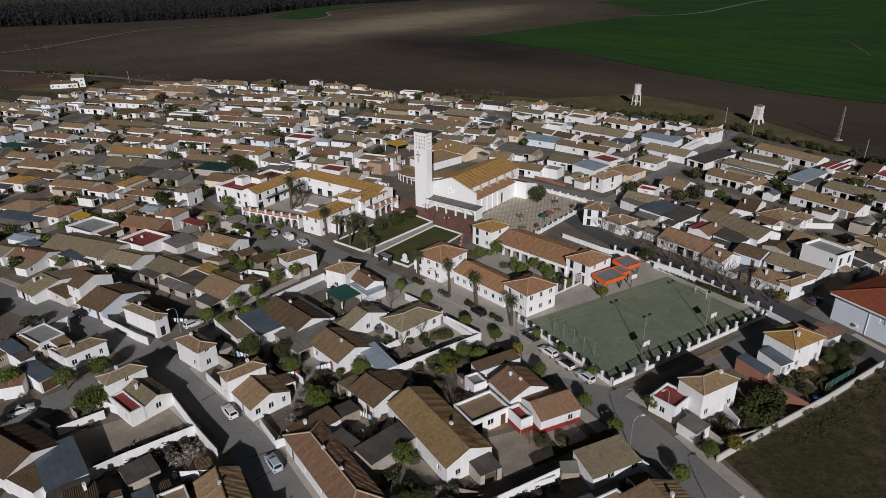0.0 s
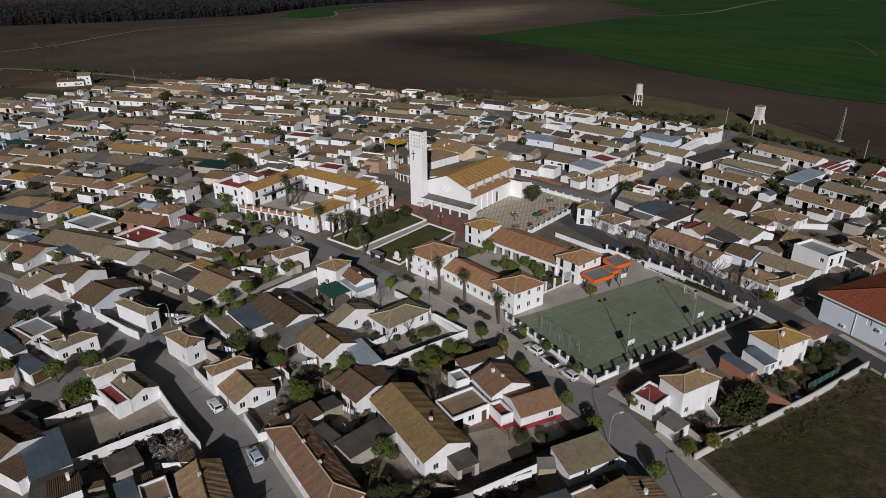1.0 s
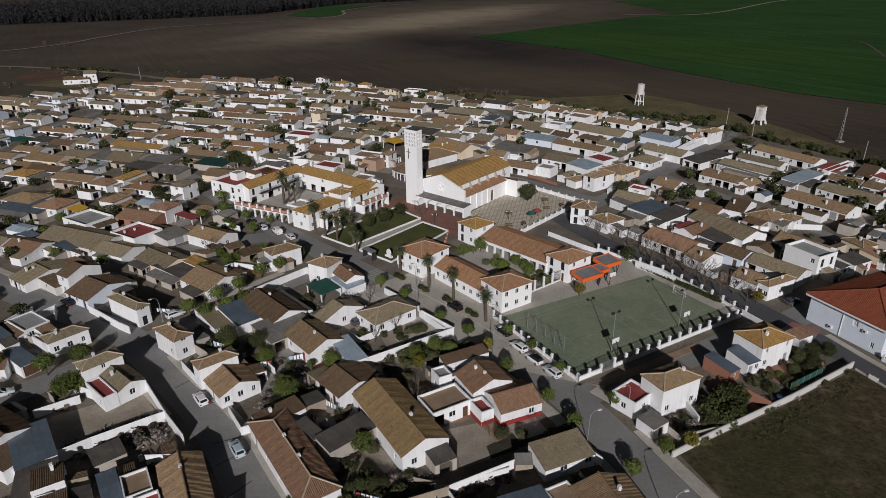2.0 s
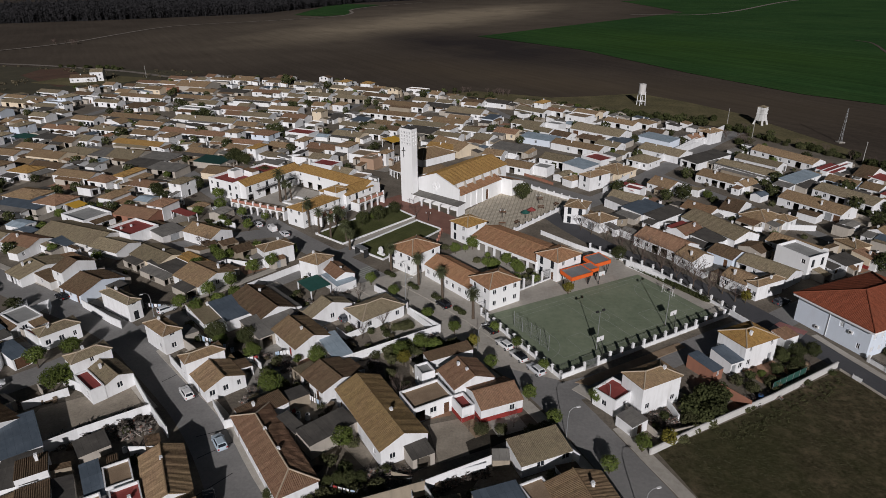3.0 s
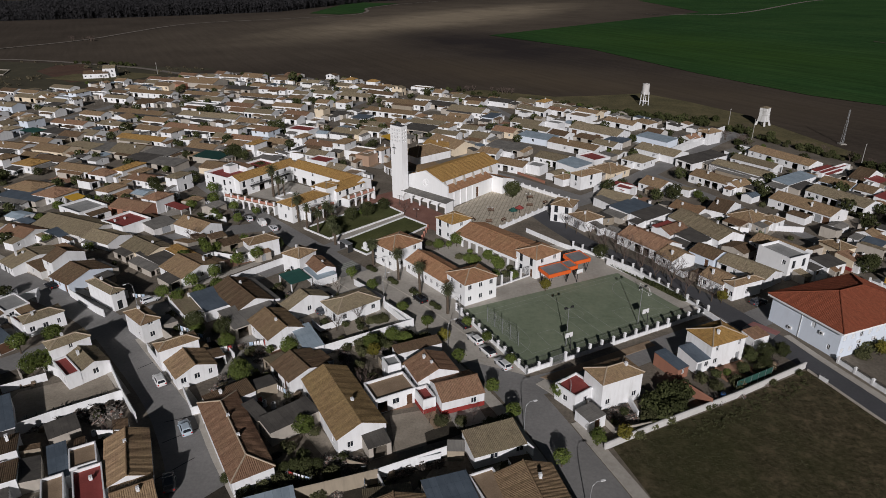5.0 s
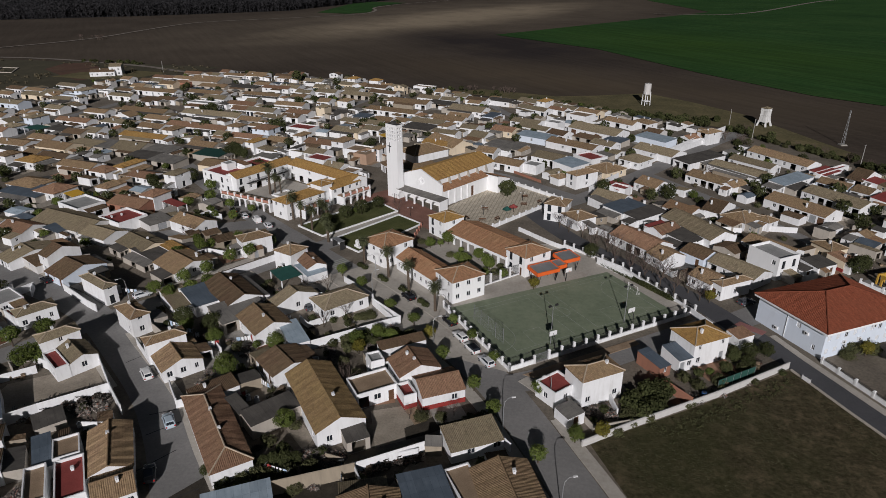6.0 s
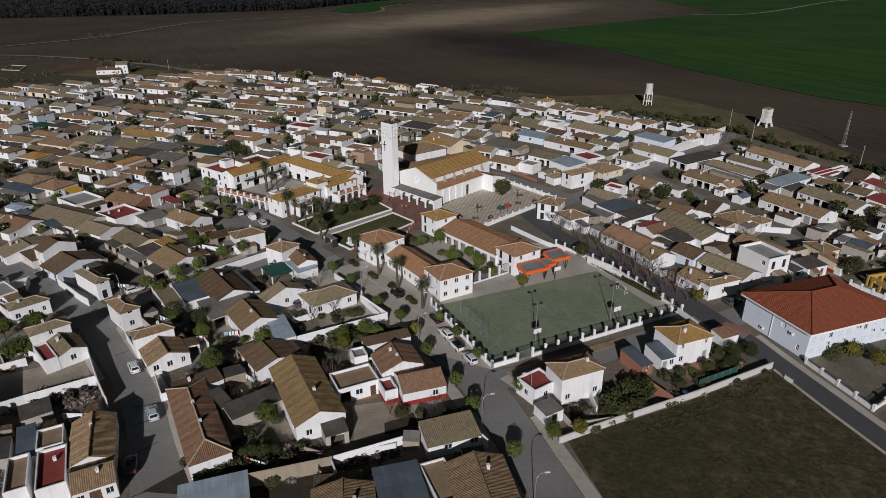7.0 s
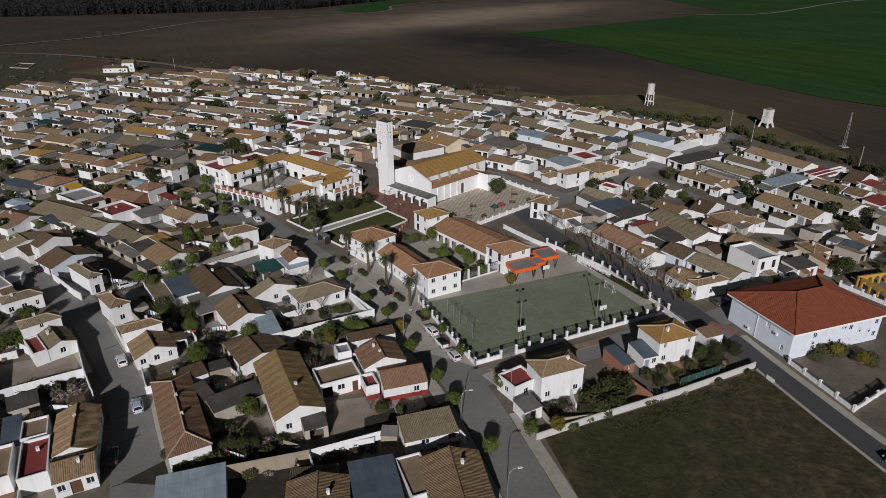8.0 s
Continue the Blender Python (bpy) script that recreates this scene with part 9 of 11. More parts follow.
def car(x, y, rot, mat, label, L=4.2, W=1.78, H=1.5, van=False, top=None):
    """A small car facing its own x axis; top: the roof's paint where it differs."""
    e = thing("van" if van else "car", x, y, rot, label, "van" if van else "car", "parked cars", 0.03)
    a = L / 2
    # stations along the body: x, half-width, underside, shoulder height
    prof = [(-a, 0.74, 0.46, 0.84), (-a + 0.06, 0.86, 0.34, 0.95), (-a + 0.3, 0.96, 0.26, 1.0), (-a + 1.2, 1.0, 0.24, 0.99), (0, 1.0, 0.24, 0.97), (a - 1.25, 1.0, 0.24, 0.96), (a - 0.7, 0.97, 0.25, 0.9), (a - 0.3, 0.92, 0.28, 0.8), (a - 0.08, 0.82, 0.34, 0.7), (a, 0.68, 0.42, 0.62)]
    bm = bmesh.new()
    rings = []
    for px, f, z0, z1 in prof:
        w, m = W / 2 * f, (z0 + z1) / 2
        rings.append([bm.verts.new(p) for p in ((px, -w * 0.88, z0), (px, -w * 0.99, z0 + 0.1), (px, -w, m), (px, -w * 0.97, z1 - 0.08), (px, -w * 0.86, z1), (px, 0, z1 + 0.03), (px, w * 0.86, z1), (px, w * 0.97, z1 - 0.08), (px, w, m), (px, w * 0.99, z0 + 0.1), (px, w * 0.88, z0))])
    for r0, r1 in zip(rings, rings[1:]):
        for i in range(11):
            j = (i + 1) % 11
            bm.faces.new((r0[i], r0[j], r1[j], r1[i]))
    bm.faces.new(rings[0])
    bm.faces.new(rings[-1][::-1])
    bmesh.ops.recalc_face_normals(bm, faces=bm.faces)
    smooth(part("body", bm, mat, e))
    # cabin: belt and roof outlines, then the panes set on it
    c0, c1, t0, t1 = (-a + 0.1, a - 1.15, -a + 0.42, a - 1.95) if not van else (-a + 0.03, a - 0.7, -a + 0.1, a - 1.3)
    wb, wr = W / 2 * 0.86, W / 2 * 0.7
    lo, hi = [(c0, -wb), (c1, -wb), (c1, wb), (c0, wb)], [(t0, -wr), (t1, -wr), (t1, wr), (t0, wr)]
    bm = bmesh.new()
    vl, vh = [bm.verts.new((*p, 0.94)) for p in lo], [bm.verts.new((*p, H - 0.07)) for p in hi]
    vt = [bm.verts.new((t0 + (p[0] - t0) * 0.9 + 0.06, p[1] * 0.82, H)) for p in hi]
    for u, v in ((vl, vh), (vh, vt)):
        for i in range(4):
            j = (i + 1) % 4
            bm.faces.new((u[i], u[j], v[j], v[i]))
    bm.faces.new(vt)
    part("cabin", bm, top or mat, e)
    L3 = [Vector((*p, 0.94)) for p in lo]
    H3 = [Vector((*p, H - 0.07)) for p in hi]
    for i, pane in enumerate(("side_window", "windscreen", "side_window", "rear_window")):
        if van and pane == "rear_window":
            continue
        j = (i + 1) % 4
        nrm = (L3[j] - L3[i]).cross(H3[i] - L3[i]).normalized() * 0.012
        s0, s1 = (0.08, 0.92) if not (van and i in (0, 2)) else ((0.66, 0.94) if i == 0 else (0.06, 0.34))
        q = [L3[i].lerp(L3[j], s0).lerp(H3[i].lerp(H3[j], s0), 0.14), L3[i].lerp(L3[j], s1).lerp(H3[i].lerp(H3[j], s1), 0.14), L3[i].lerp(L3[j], s1).lerp(H3[i].lerp(H3[j], s1), 0.9), L3[i].lerp(L3[j], s0).lerp(H3[i].lerp(H3[j], s0), 0.9)]
        bm = bmesh.new()
        f, b = [bm.verts.new(p + nrm) for p in q], [bm.verts.new(p - nrm) for p in q]
        bm.faces.new(f)
        for k in range(4):
            bm.faces.new((f[(k + 1) % 4], f[k], b[k], b[(k + 1) % 4]))
        part(pane, bm, GLASS, e, "dark tinted glass")
    for sx in (-a + 0.78, a - 0.82):
        for sy in (-1, 1):
            bm = bmesh.new()
            prism(bm, [(sx, sy * (W / 2 - 0.2), 0.32), (sx, sy * (W / 2 + 0.01), 0.32)], 0.32, 0.32, 14)
            wh = part("wheel", bm, TYRE, e)
            bm = bmesh.new()
            prism(bm, [(sx, sy * (W / 2 + 0.005), 0.32), (sx, sy * (W / 2 + 0.02), 0.32)], 0.2, 0.18, 10)
            part("rim", bm, STEEL, wh)
    for sy in (-1, 1):
        bm = bmesh.new()
        bevelled_box(bm, a - 0.24, sy * 0.6 - 0.17, 0.6, a - 0.03, sy * 0.6 + 0.17, 0.75, 0.03)
        part("headlight", bm, FRAME_W, e)
        bm = bmesh.new()
        bevelled_box(bm, -a - 0.01, sy * 0.66 - 0.13, 0.64, -a + 0.1, sy * 0.66 + 0.13, 0.88, 0.03)
        part("tail_light", bm, LAMP_R, e)
        bm = bmesh.new()
        bevelled_box(bm, a - 1.5, sy * (W / 2 + 0.06) - 0.09, 0.95, a - 1.38, sy * (W / 2 + 0.06) + 0.09, 1.07, 0.02)
        part("mirror", bm, mat, e)
    return e


for x, y, r, m, lab in ((13.2, 111.2, 127, P_BLACK, "black hatchback parked at the kerb"), (16.1, 105.4, 127, P_WHITE, "white hatchback parked at the kerb"), (18.8, 101.4, 126, P_WHITE, "white car with a dark roof parked at the kerb"), (21.9, 97.2, 125, P_SILVER, "silver estate car parked at the kerb"),
                        (2.6, 121.0, 131, P_BLACK, "black estate car parked by the palms"), (-40.2, 85.5, 132, P_WHITE, "white saloon parked in the side street"), (-29.2, 73.5, 128, P_BLUE, "pale blue hatchback parked in the side street"), (-25.8, 61.8, 120, P_GREY, "dark grey car parked in wall shade"),
                        (-58.2, 114.4, 48, P_SILVER, "silver car parked beside the corner house"), (-76.5, 85.0, 40, P_SILVER, "silver car parked under street trees"), (-85.4, 118.6, 150, P_BLACK, "black car parked by a garden wall"), (-45.6, 158.8, 130, P_SILVER, "silver car parked before the arcade"),
                        (-55.6, 165.4, 128, P_SILVER, "silver car parked before the arcade"), (-60.9, 169.3, 125, P_BLACK, "black car parked before the arcade"), (-68.4, 172.6, 128, P_GREY, "dark grey car parked under trees"), (-73.4, 177.0, 128, P_WHITE, "white car parked under trees"),
                        (92.2, 78.6, 118, P_BLACK, "black car on the dark asphalt road"), (78.0, 127.4, 30, P_GREY, "dark car in the shade of a house"), (-17.2, 113.6, 40, P_GREY, "dark car under a yard awning"), (77.5, 209.6, 50, P_WHITE, "white car parked by a village house"), (-105.5, 146, 60, P_SILVER, "silver car in a house yard")):
    car(x, y, r, m, lab, top=P_BLACK if "dark roof" in lab else None)
car(-50.3, 162.2, 130, P_WHITE, "white panel van parked before the arcade", 4.4, 1.85, 1.9, True)


# ---- street lamps ----
def street_lamp(x, y, rot, h=6.0):
    e = thing("street_lamp", x, y, rot, "slim grey street lamp with a curved arm", "street lamp", "street lamps")
    bm = bmesh.new()
    prism(bm, [(0, 0, 0), (0, 0, h * 0.7), (0.15, 0, h * 0.9), (0.7, 0, h), (1.4, 0, h + 0.05)], 0.07, 0.04, 6)
    box(bm, -0.14, -0.14, 0, 0.14, 0.14, 0.3)
    part("post", bm, STEEL, e)
    bm = bmesh.new()
    box(bm, 1.3, -0.13, h - 0.03, 1.95, 0.13, h + 0.1)
    part("lamp_head", bm, FRAME_W, e)


for x, y, r in ((33.6, 86.6, 210), (10.9, 102.7, 35), (12.2, 113.2, 215), (-5.9, 121.7, 40), (-7.2, 131.0, 220), (34.5, 62.6, 20), (25.8, 78.9, 20), (-60.0, 112.0, 230)):
    street_lamp(x, y, r)

# ---- the rest of the village: terraces of low houses with yards ----
frng = random.Random(77)
def front(L, step=2.6):
    """Openings along a long low street front."""
    return "".join(frng.choice("oow.o.dv") for _ in range(max(2, int(L / step))))


ROOFS = [TILE_BROWN] * 4 + [TILE_GREY] * 7 + [TILE_DARK] * 3 + [TILE_RED]
SHEETS = [ASBESTOS] * 4 + [ASBESTOS_DARK] * 3 + [METAL_SLATE] * 2 + [METAL_BLUE]
INNER = TOWN
# keeps the straight street open to view
for a, b in zip(ND, ND[1:]):
    claim((a[0] + b[0]) / 2 + 5.6, (a[1] + b[1]) / 2 - 4.4, math.degrees(math.atan2(b[1] - a[1], b[0] - a[0])), math.hypot(b[0] - a[0], b[1] - a[1]), 6.0)


class Bulk:
    """Far houses, too many and too small to tell apart, gathered by material into one thing."""

    def __init__(self, label):
        self.root = thing("distant_houses", 0, 0, 0, label, "houses", kind="stuff")
        self.sets = {}

    def bm(self, mat):
        if mat not in self.sets:
            self.sets[mat] = ([], [], [])
        return self.sets[mat]

    def add(self, mat, faces, m, uvs=None):
        V, F, U = self.bm(mat)
        for k, f in enumerate(faces):
            i = len(V)
            V.extend((m @ Vector(p)).to_tuple() for p in f)
            F.append(tuple(range(i, i + len(f))))
            U.extend(uvs[k] if uvs else [(0, 0)] * len(f))

    def house(self, x, y, rot, w, d, h, roof, rise, wall, tile, wins):
        m = pose(x, y, 0, 0, 0, rot)
        a, b = w / 2, d / 2
        c = [(-a, -b), (a, -b), (a, b), (-a, b)]
        walls = []
        for i in range(4):
            p, q = c[i], c[(i + 1) % 4]
            walls.append([(*p, 0), (*q, 0), (*q, h), (*p, h)])
        o = 0.25
        if roof == "gy":
            walls += [[(-a, -b, h), (a, -b, h), (0, -b, h + rise)], [(a, b, h), (-a, b, h), (0, b, h + rise)]]
            z = h - o * rise / a + 0.05
            R = [[(a + o, -b - 0.1, z), (a + o, b + 0.1, z), (0, b + 0.1, h + rise + 0.05), (0, -b - 0.1, h + rise + 0.05)], [(-a - o, b + 0.1, z), (-a - o, -b - 0.1, z), (0, -b - 0.1, h + rise + 0.05), (0, b + 0.1, h + rise + 0.05)]]
            L, S = d, a
        elif roof == "gx":
            walls += [[(a, -b, h), (a, b, h), (a, 0, h + rise)], [(-a, b, h), (-a, -b, h), (-a, 0, h + rise)]]
            z = h - o * rise / b + 0.05
            R = [[(-a - 0.1, -b - o, z), (a + 0.1, -b - o, z), (a + 0.1, 0, h + rise + 0.05), (-a - 0.1, 0, h + rise + 0.05)], [(a + 0.1, b + o, z), (-a - 0.1, b + o, z), (-a - 0.1, 0, h + rise + 0.05), (a + 0.1, 0, h + rise + 0.05)]]
            L, S = w, b
        else:
            walls += [[(-a, b, h), (-a, -b, h), (-a, b, h + rise)], [(a, -b, h), (a, b, h), (a, b, h + rise)], [(a, b, h), (-a, b, h), (-a, b, h + rise), (a, b, h + rise)]]
            R = [[(-a - 0.1, -b - 0.1, h + 0.05), (a + 0.1, -b - 0.1, h + 0.05), (a + 0.1, b + 0.1, h + rise + 0.06), (-a - 0.1, b + 0.1, h + rise + 0.06)]]
            L, S = w, d
        self.add(wall, walls, m)
        self.add(tile, R, m, [[(0, 0), (L, 0), (L, S), (0, S)]] * len(R))
        E = [[(p[0], p[1], p[2] - (0 if k < 2 else 0)) for k, p in enumerate(f)] for f in R]
        self.add(tile, [[f[1], f[0], (f[0][0], f[0][1], f[0][2] - 0.13), (f[1][0], f[1][1], f[1][2] - 0.13)] for f in E], m)
        # openings set into shallow boxes on the two sides that face the view
        for side, s, zb, dw, dh in wins:
            e_ = 0.03
            if side == "S":
                px = -a + s * w
                f = [(px - dw / 2, -b - e_, zb), (px + dw / 2, -b - e_, zb), (px + dw / 2, -b - e_, zb + dh), (px - dw / 2, -b - e_, zb + dh)]
            else:
                py = b - s * d
                f = [(-a - e_, py + dw / 2, zb), (-a - e_, py - dw / 2, zb), (-a - e_, py - dw / 2, zb + dh), (-a - e_, py + dw / 2, zb + dh)]
            self.add(GLASS, [f], m)

    def finish(self):
        for mat, (V, F, U) in self.sets.items():
            me = bpy.data.meshes.new("far_part")
            me.from_pydata(V, [], F)
            lay = me.uv_layers.new(name="UVMap")
            lay.data.foreach_set("uv", [c for q in U for c in q])
            me.materials.append(mat)
            ob = new("panes" if mat is GLASS else "roofs" if mat in TILED or mat in SHEETS else "walls", me)
            ob.parent = self.root
            ob["kind"] = "stuff"


BULK = Bulk("crowded far quarter of low whitewashed houses with tile roofs")


def y_far(q):
    return q.y > 200


def is_far(x, y):
    return y > 278 or x < -165


def try_house(x, y, rot, w, d, roof):
    r = min(w, d) / 2
    u = Vector((math.cos(radians(rot)), math.sin(radians(rot))))
    v = Vector((-u.y, u.x))
    for a in (-0.5, 0, 0.5):
        for b in (-0.5, 0, 0.5):
            p = Vector((x, y)) + u * (a * w) + v * (b * d)
            if not inside(p.x, p.y, INNER) or not is_free(p.x, p.y, 0.3) or near_road(p.x, p.y, 1.2):
                return None
    if is_far(x, y):
        claim(x, y, rot, w, d)
        tall = frng.random() < 0.07
        h = frng.uniform(4.2, 4.8) if tall else frng.uniform(2.6, 3.0)
        if tall:
            w, d = w * 0.7, min(d * 0.5, 7.0)
        nb = max(3, int(d / 2.3))
        wins = [("W", (k + 0.5) / nb, 0.9, 1.0, 1.1) if frng.random() < 0.45 else ("W", (k + 0.5) / nb, 0.03, 1.5, 1.95) for k in range(nb) if frng.random() < 0.85]
        wins += [("S", frng.uniform(0.25, 0.75), 0.03, 1.3, 1.9)] if frng.random() < 0.6 else []
        if tall:
            wins += [("W", 0.3, 3.6, 0.9, 1.1), ("W", 0.7, 3.6, 0.9, 1.1), ("S", 0.5, 3.6, 0.9, 1.1)]
        BULK.house(x, y, rot, w, d, h, roof if not tall else "gx", frng.uniform(0.15, 0.19) * (w if roof == "gy" else d) if not tall else 0.9, WHITE if frng.random() < 0.8 else WHITE_OLD if frng.random() < 0.5 else CREAM if frng.random() < 0.7 else PLASTER_RAW, frng.choice(ROOFS), wins)
        c_, s_ = math.cos(radians(rot)), math.sin(radians(rot))
        for _ in range(3):
            dep, ln = frng.uniform(1.8, 4.0), frng.uniform(0.2, 0.55) * d
            lx, ly = frng.choice((-1, -1, 1)) * (w / 2 + dep / 2), frng.uniform(-0.4, 0.4) * d
            px, py = x + c_ * lx - s_ * ly, y + s_ * lx + c_ * ly
            if inside(px, py, INNER) and not near_road(px, py, 2.5):
                BULK.house(px, py, rot, dep, ln, frng.uniform(1.6, 2.0), "shed", frng.uniform(0.2, 0.5), frng.choice((WHITE, WHITE, PLASTER_RAW, TAN_WALL)), frng.choice(SHEETS + ROOFS), [("W", 0.5, 0.03, min(1.4, ln * 0.5), 1.6)])
        return True
    q = frng.random()
    wall = WHITE if q < 0.78 else CREAM if q < 0.88 else WHITE_BLUE if q < 0.97 else BRICK_WALL
    tall = frng.random() < 0.07
    if tall:
        kind = frng.choice(("hip", "flat", roof))
        return house(x, y, rot, w * 0.75, min(d * 0.6, 7.5), frng.uniform(4.5, 5.0), kind, tile=frng.choice(ROOFS), wall=wall, plan=frng.choice(("S:w/w W:wd/ww", "S:w/b W:dw/bw", "S:/w W:wdw/w.w")), chim=frng.choice((0, 1)), bars=False,
                     flat=frng.choice((TERRACE_RED, TERRACE_TAN, TERRACE_GREY)), seed=frng.randrange(999), label="two-storey whitewashed village house")
    if frng.random() < 0.12:
        return house(x, y, rot, w, d, frng.uniform(2.7, 3.1), "flat", wall=wall, plan="S:w W:wdw", chim=0, flat=frng.choice((TERRACE_RED, TERRACE_TAN, TERRACE_GREY, TERRACE_RED)), bars=False, parapet=0.6, label="low white house with a flat roof terrace")
    return house(x, y, rot, w, d, frng.uniform(2.6, 2.9), roof, tile=frng.choice(ROOFS), wall=wall, plan=f"S:{frng.choice(('w', '.o', 'v.', 'o'))} W:{front(d)}",
                 rise=frng.uniform(0.15, 0.19) * (w if roof == "gy" else d), chim=frng.choice((0, 0, 1)), bars=False, ridge=False, seed=frng.randrange(999), label="low whitewashed terrace house with a clay tile roof")


def try_shed(x, y, rot, w, d):
    for a, b in ((0, 0), (-0.5, -0.5), (0.5, -0.5), (0.5, 0.5), (-0.5, 0.5)):
        c, s = math.cos(radians(rot)), math.sin(radians(rot))
        px, py = x + c * a * w - s * b * d, y + s * a * w + c * b * d
        if not inside(px, py, INNER) or not is_free(px, py, 0.15) or near_road(px, py, 0.8):
            return None
    t = frng.choice(SHEETS) if frng.random() < 0.55 else frng.choice(ROOFS)
    if is_far(x, y):
        claim(x, y, rot, w, d)
        BULK.house(x, y, rot, w, d, frng.uniform(1.7, 2.2), frng.choice(("shed", "gy", "gx")), frng.uniform(0.25, 0.6), WHITE if frng.random() < 0.6 else PLASTER_RAW, t, [])
        return True
    return house(x, y, rot, w, d, frng.uniform(1.9, 2.3), frng.choice(("shed", "shed", "gy", "gx")), rise=frng.uniform(0.35, 0.8), tile=t, wall=frng.choice((WHITE, WHITE, PLASTER_RAW)), plan=frng.choice(("S:.", "S:o", "W:o", "S:v")),
                 chim=0, high=frng.choice("NESW"), ridge=False, name="shed", cat="shed", group="yard sheds", label="low rendered yard shed with a lean roof", bars=False)


def terraces(poly, rot, pitch=(7.6, 5.6, 7.6, 5.6), dens=1.0, seed=0, cross=68.0):
    """Rows of houses along the local y axis: row, yards, row, street."""
    rot_r = radians(rot)
    u, v = Vector((math.cos(rot_r), math.sin(rot_r))), Vector((-math.sin(rot_r), math.cos(rot_r)))
    P = [Vector(p) for p in poly]
    a0, a1 = min(p.dot(u) for p in P), max(p.dot(u) for p in P)
    b0, b1 = min(p.dot(v) for p in P), max(p.dot(v) for p in P)
    a, k = a0 + 3, 0
    while a < a1:
        hw = pitch[0]
        yard = pitch[1] + pitch[3]
        for row, (c, side) in enumerate(((a, 1), (a + hw + yard, -1))):
            b = b0 + frng.uniform(0, 5)
            while b < b1:
                L = frng.uniform(7.0, 18.0)
                if (b - b0) % cross > cross - 7:
                    b += 7
                    continue
                w, built = frng.uniform(6.0, 7.6), None
                p = u * (c + hw / 2 + frng.uniform(-0.5, 0.5)) + v * (b + L / 2)
                if inside(p.x, p.y, poly) and frng.random() < dens:
                    roof = "gy" if frng.random() < 0.9 or L > 10 else "gx"
                    built = try_house(p.x, p.y, rot + frng.uniform(-1.5, 1.5), w, L - frng.choice((0, 0, 0.3, 1.4)), roof)
                # what stands in the yard behind
                for _ in range(7 if L > 13 else 5):
                    q = u * (c + hw / 2 + side * frng.uniform(5.6, 10.0)) + v * (b + frng.uniform(0.2, 0.8) * L)
                    if inside(q.x, q.y, poly) and frng.random() < 0.85:
                        try_shed(q.x, q.y, rot + frng.choice((0, 0, 90)), frng.uniform(3, 6), frng.uniform(3.5, 7))
                q0, q1 = u * (c + hw / 2 + side * 3.6) + v * (b + L), u * (c + hw / 2 + side * 10.5) + v * (b + L)
                if built and inside(q0.x, q0.y, poly) and is_free(q0.x, q0.y, 0.2) and is_free(q1.x, q1.y, 0.2) and not near_road(q1.x, q1.y, 1) and frng.random() < 0.5:
                    garden_wall([q0.to_tuple(), q1.to_tuple()], frng.uniform(1.7, 2.2))
                if frng.random() < 0.5:
                    q = u * (c + hw / 2 + side * frng.uniform(5, 10)) + v * (b + frng.random() * L)
                    if inside(q.x, q.y, INNER) and is_free(q.x, q.y, 1.0) and not near_road(q.x, q.y, 1.5):
                        frng.choice((FAR_T, FAR_T, ORANGE_T, BUSH) if y_far(q) else (YARD_T, FAR_T, FAR_T, ORANGE_T, BUSH)).plant(q.x, q.y, frng.uniform(0.7, 1.1))
                b += L
        a += 2 * hw + yard + 6.5


FAR = [(20, 215), (40, 205), (72, 240), (128, 298), (100, 328), (45, 362), (20, 372)]
FARMID = [(-5, 232), (20, 215), (20, 372), (-36, 394), (-146, 448), (-60, 300), (-55, 225)]
LEFTFAR = [(-55, 225), (-60, 300), (-146, 448), (-195, 452), (-228, 434), (-300, 340), (-345, 260), (-230, 160), (-110, 215)]
LEFTMID = [(-88, 200), (-230, 160), (-300, 200), (-240, 110), (-140, 100), (-100, 120), (-60, 140), (-64, 168)]
RIGHT = [(62, 205), (56, 178), (64, 150), (95, 130), (138, 150), (141, 200), (140, 214), (130, 240), (122, 258), (106, 278)]
NEARC = [(-12, 62), (30, 62), (20, 92), (2, 112), (-24, 138), (-62, 116), (-50, 100), (-30, 80)]
NEARL = [(-110, 60), (-70, 45), (-25, 50), (-40, 78), (-56, 92), (-70, 106), (-110, 118)]
EDGE_R = [(42, 188), (60, 160), (52, 150), (36, 172)]
terraces(RIGHT, 40, seed=1)
terraces(FAR, 50, seed=2)
terraces(FARMID, 68, seed=5)
terraces(LEFTFAR, 75, seed=3)
terraces(LEFTMID, 72, seed=4)
# sheds and lean-tos between the nearer houses
for poly, rot, n in ((EDGE_R, 40, 8), (LEFTMID, 62, 40), (RIGHT, 40, 40)):
    xs, ys = [p[0] for p in poly], [p[1] for p in poly]
    for _ in range(n):
        x, y = frng.uniform(min(xs), max(xs)), frng.uniform(min(ys), max(ys))
        if inside(x, y, poly):
            try_shed(x, y, rot + frng.choice((0, 90)), frng.uniform(2.5, 5), frng.uniform(3, 6))

BULK.finish()

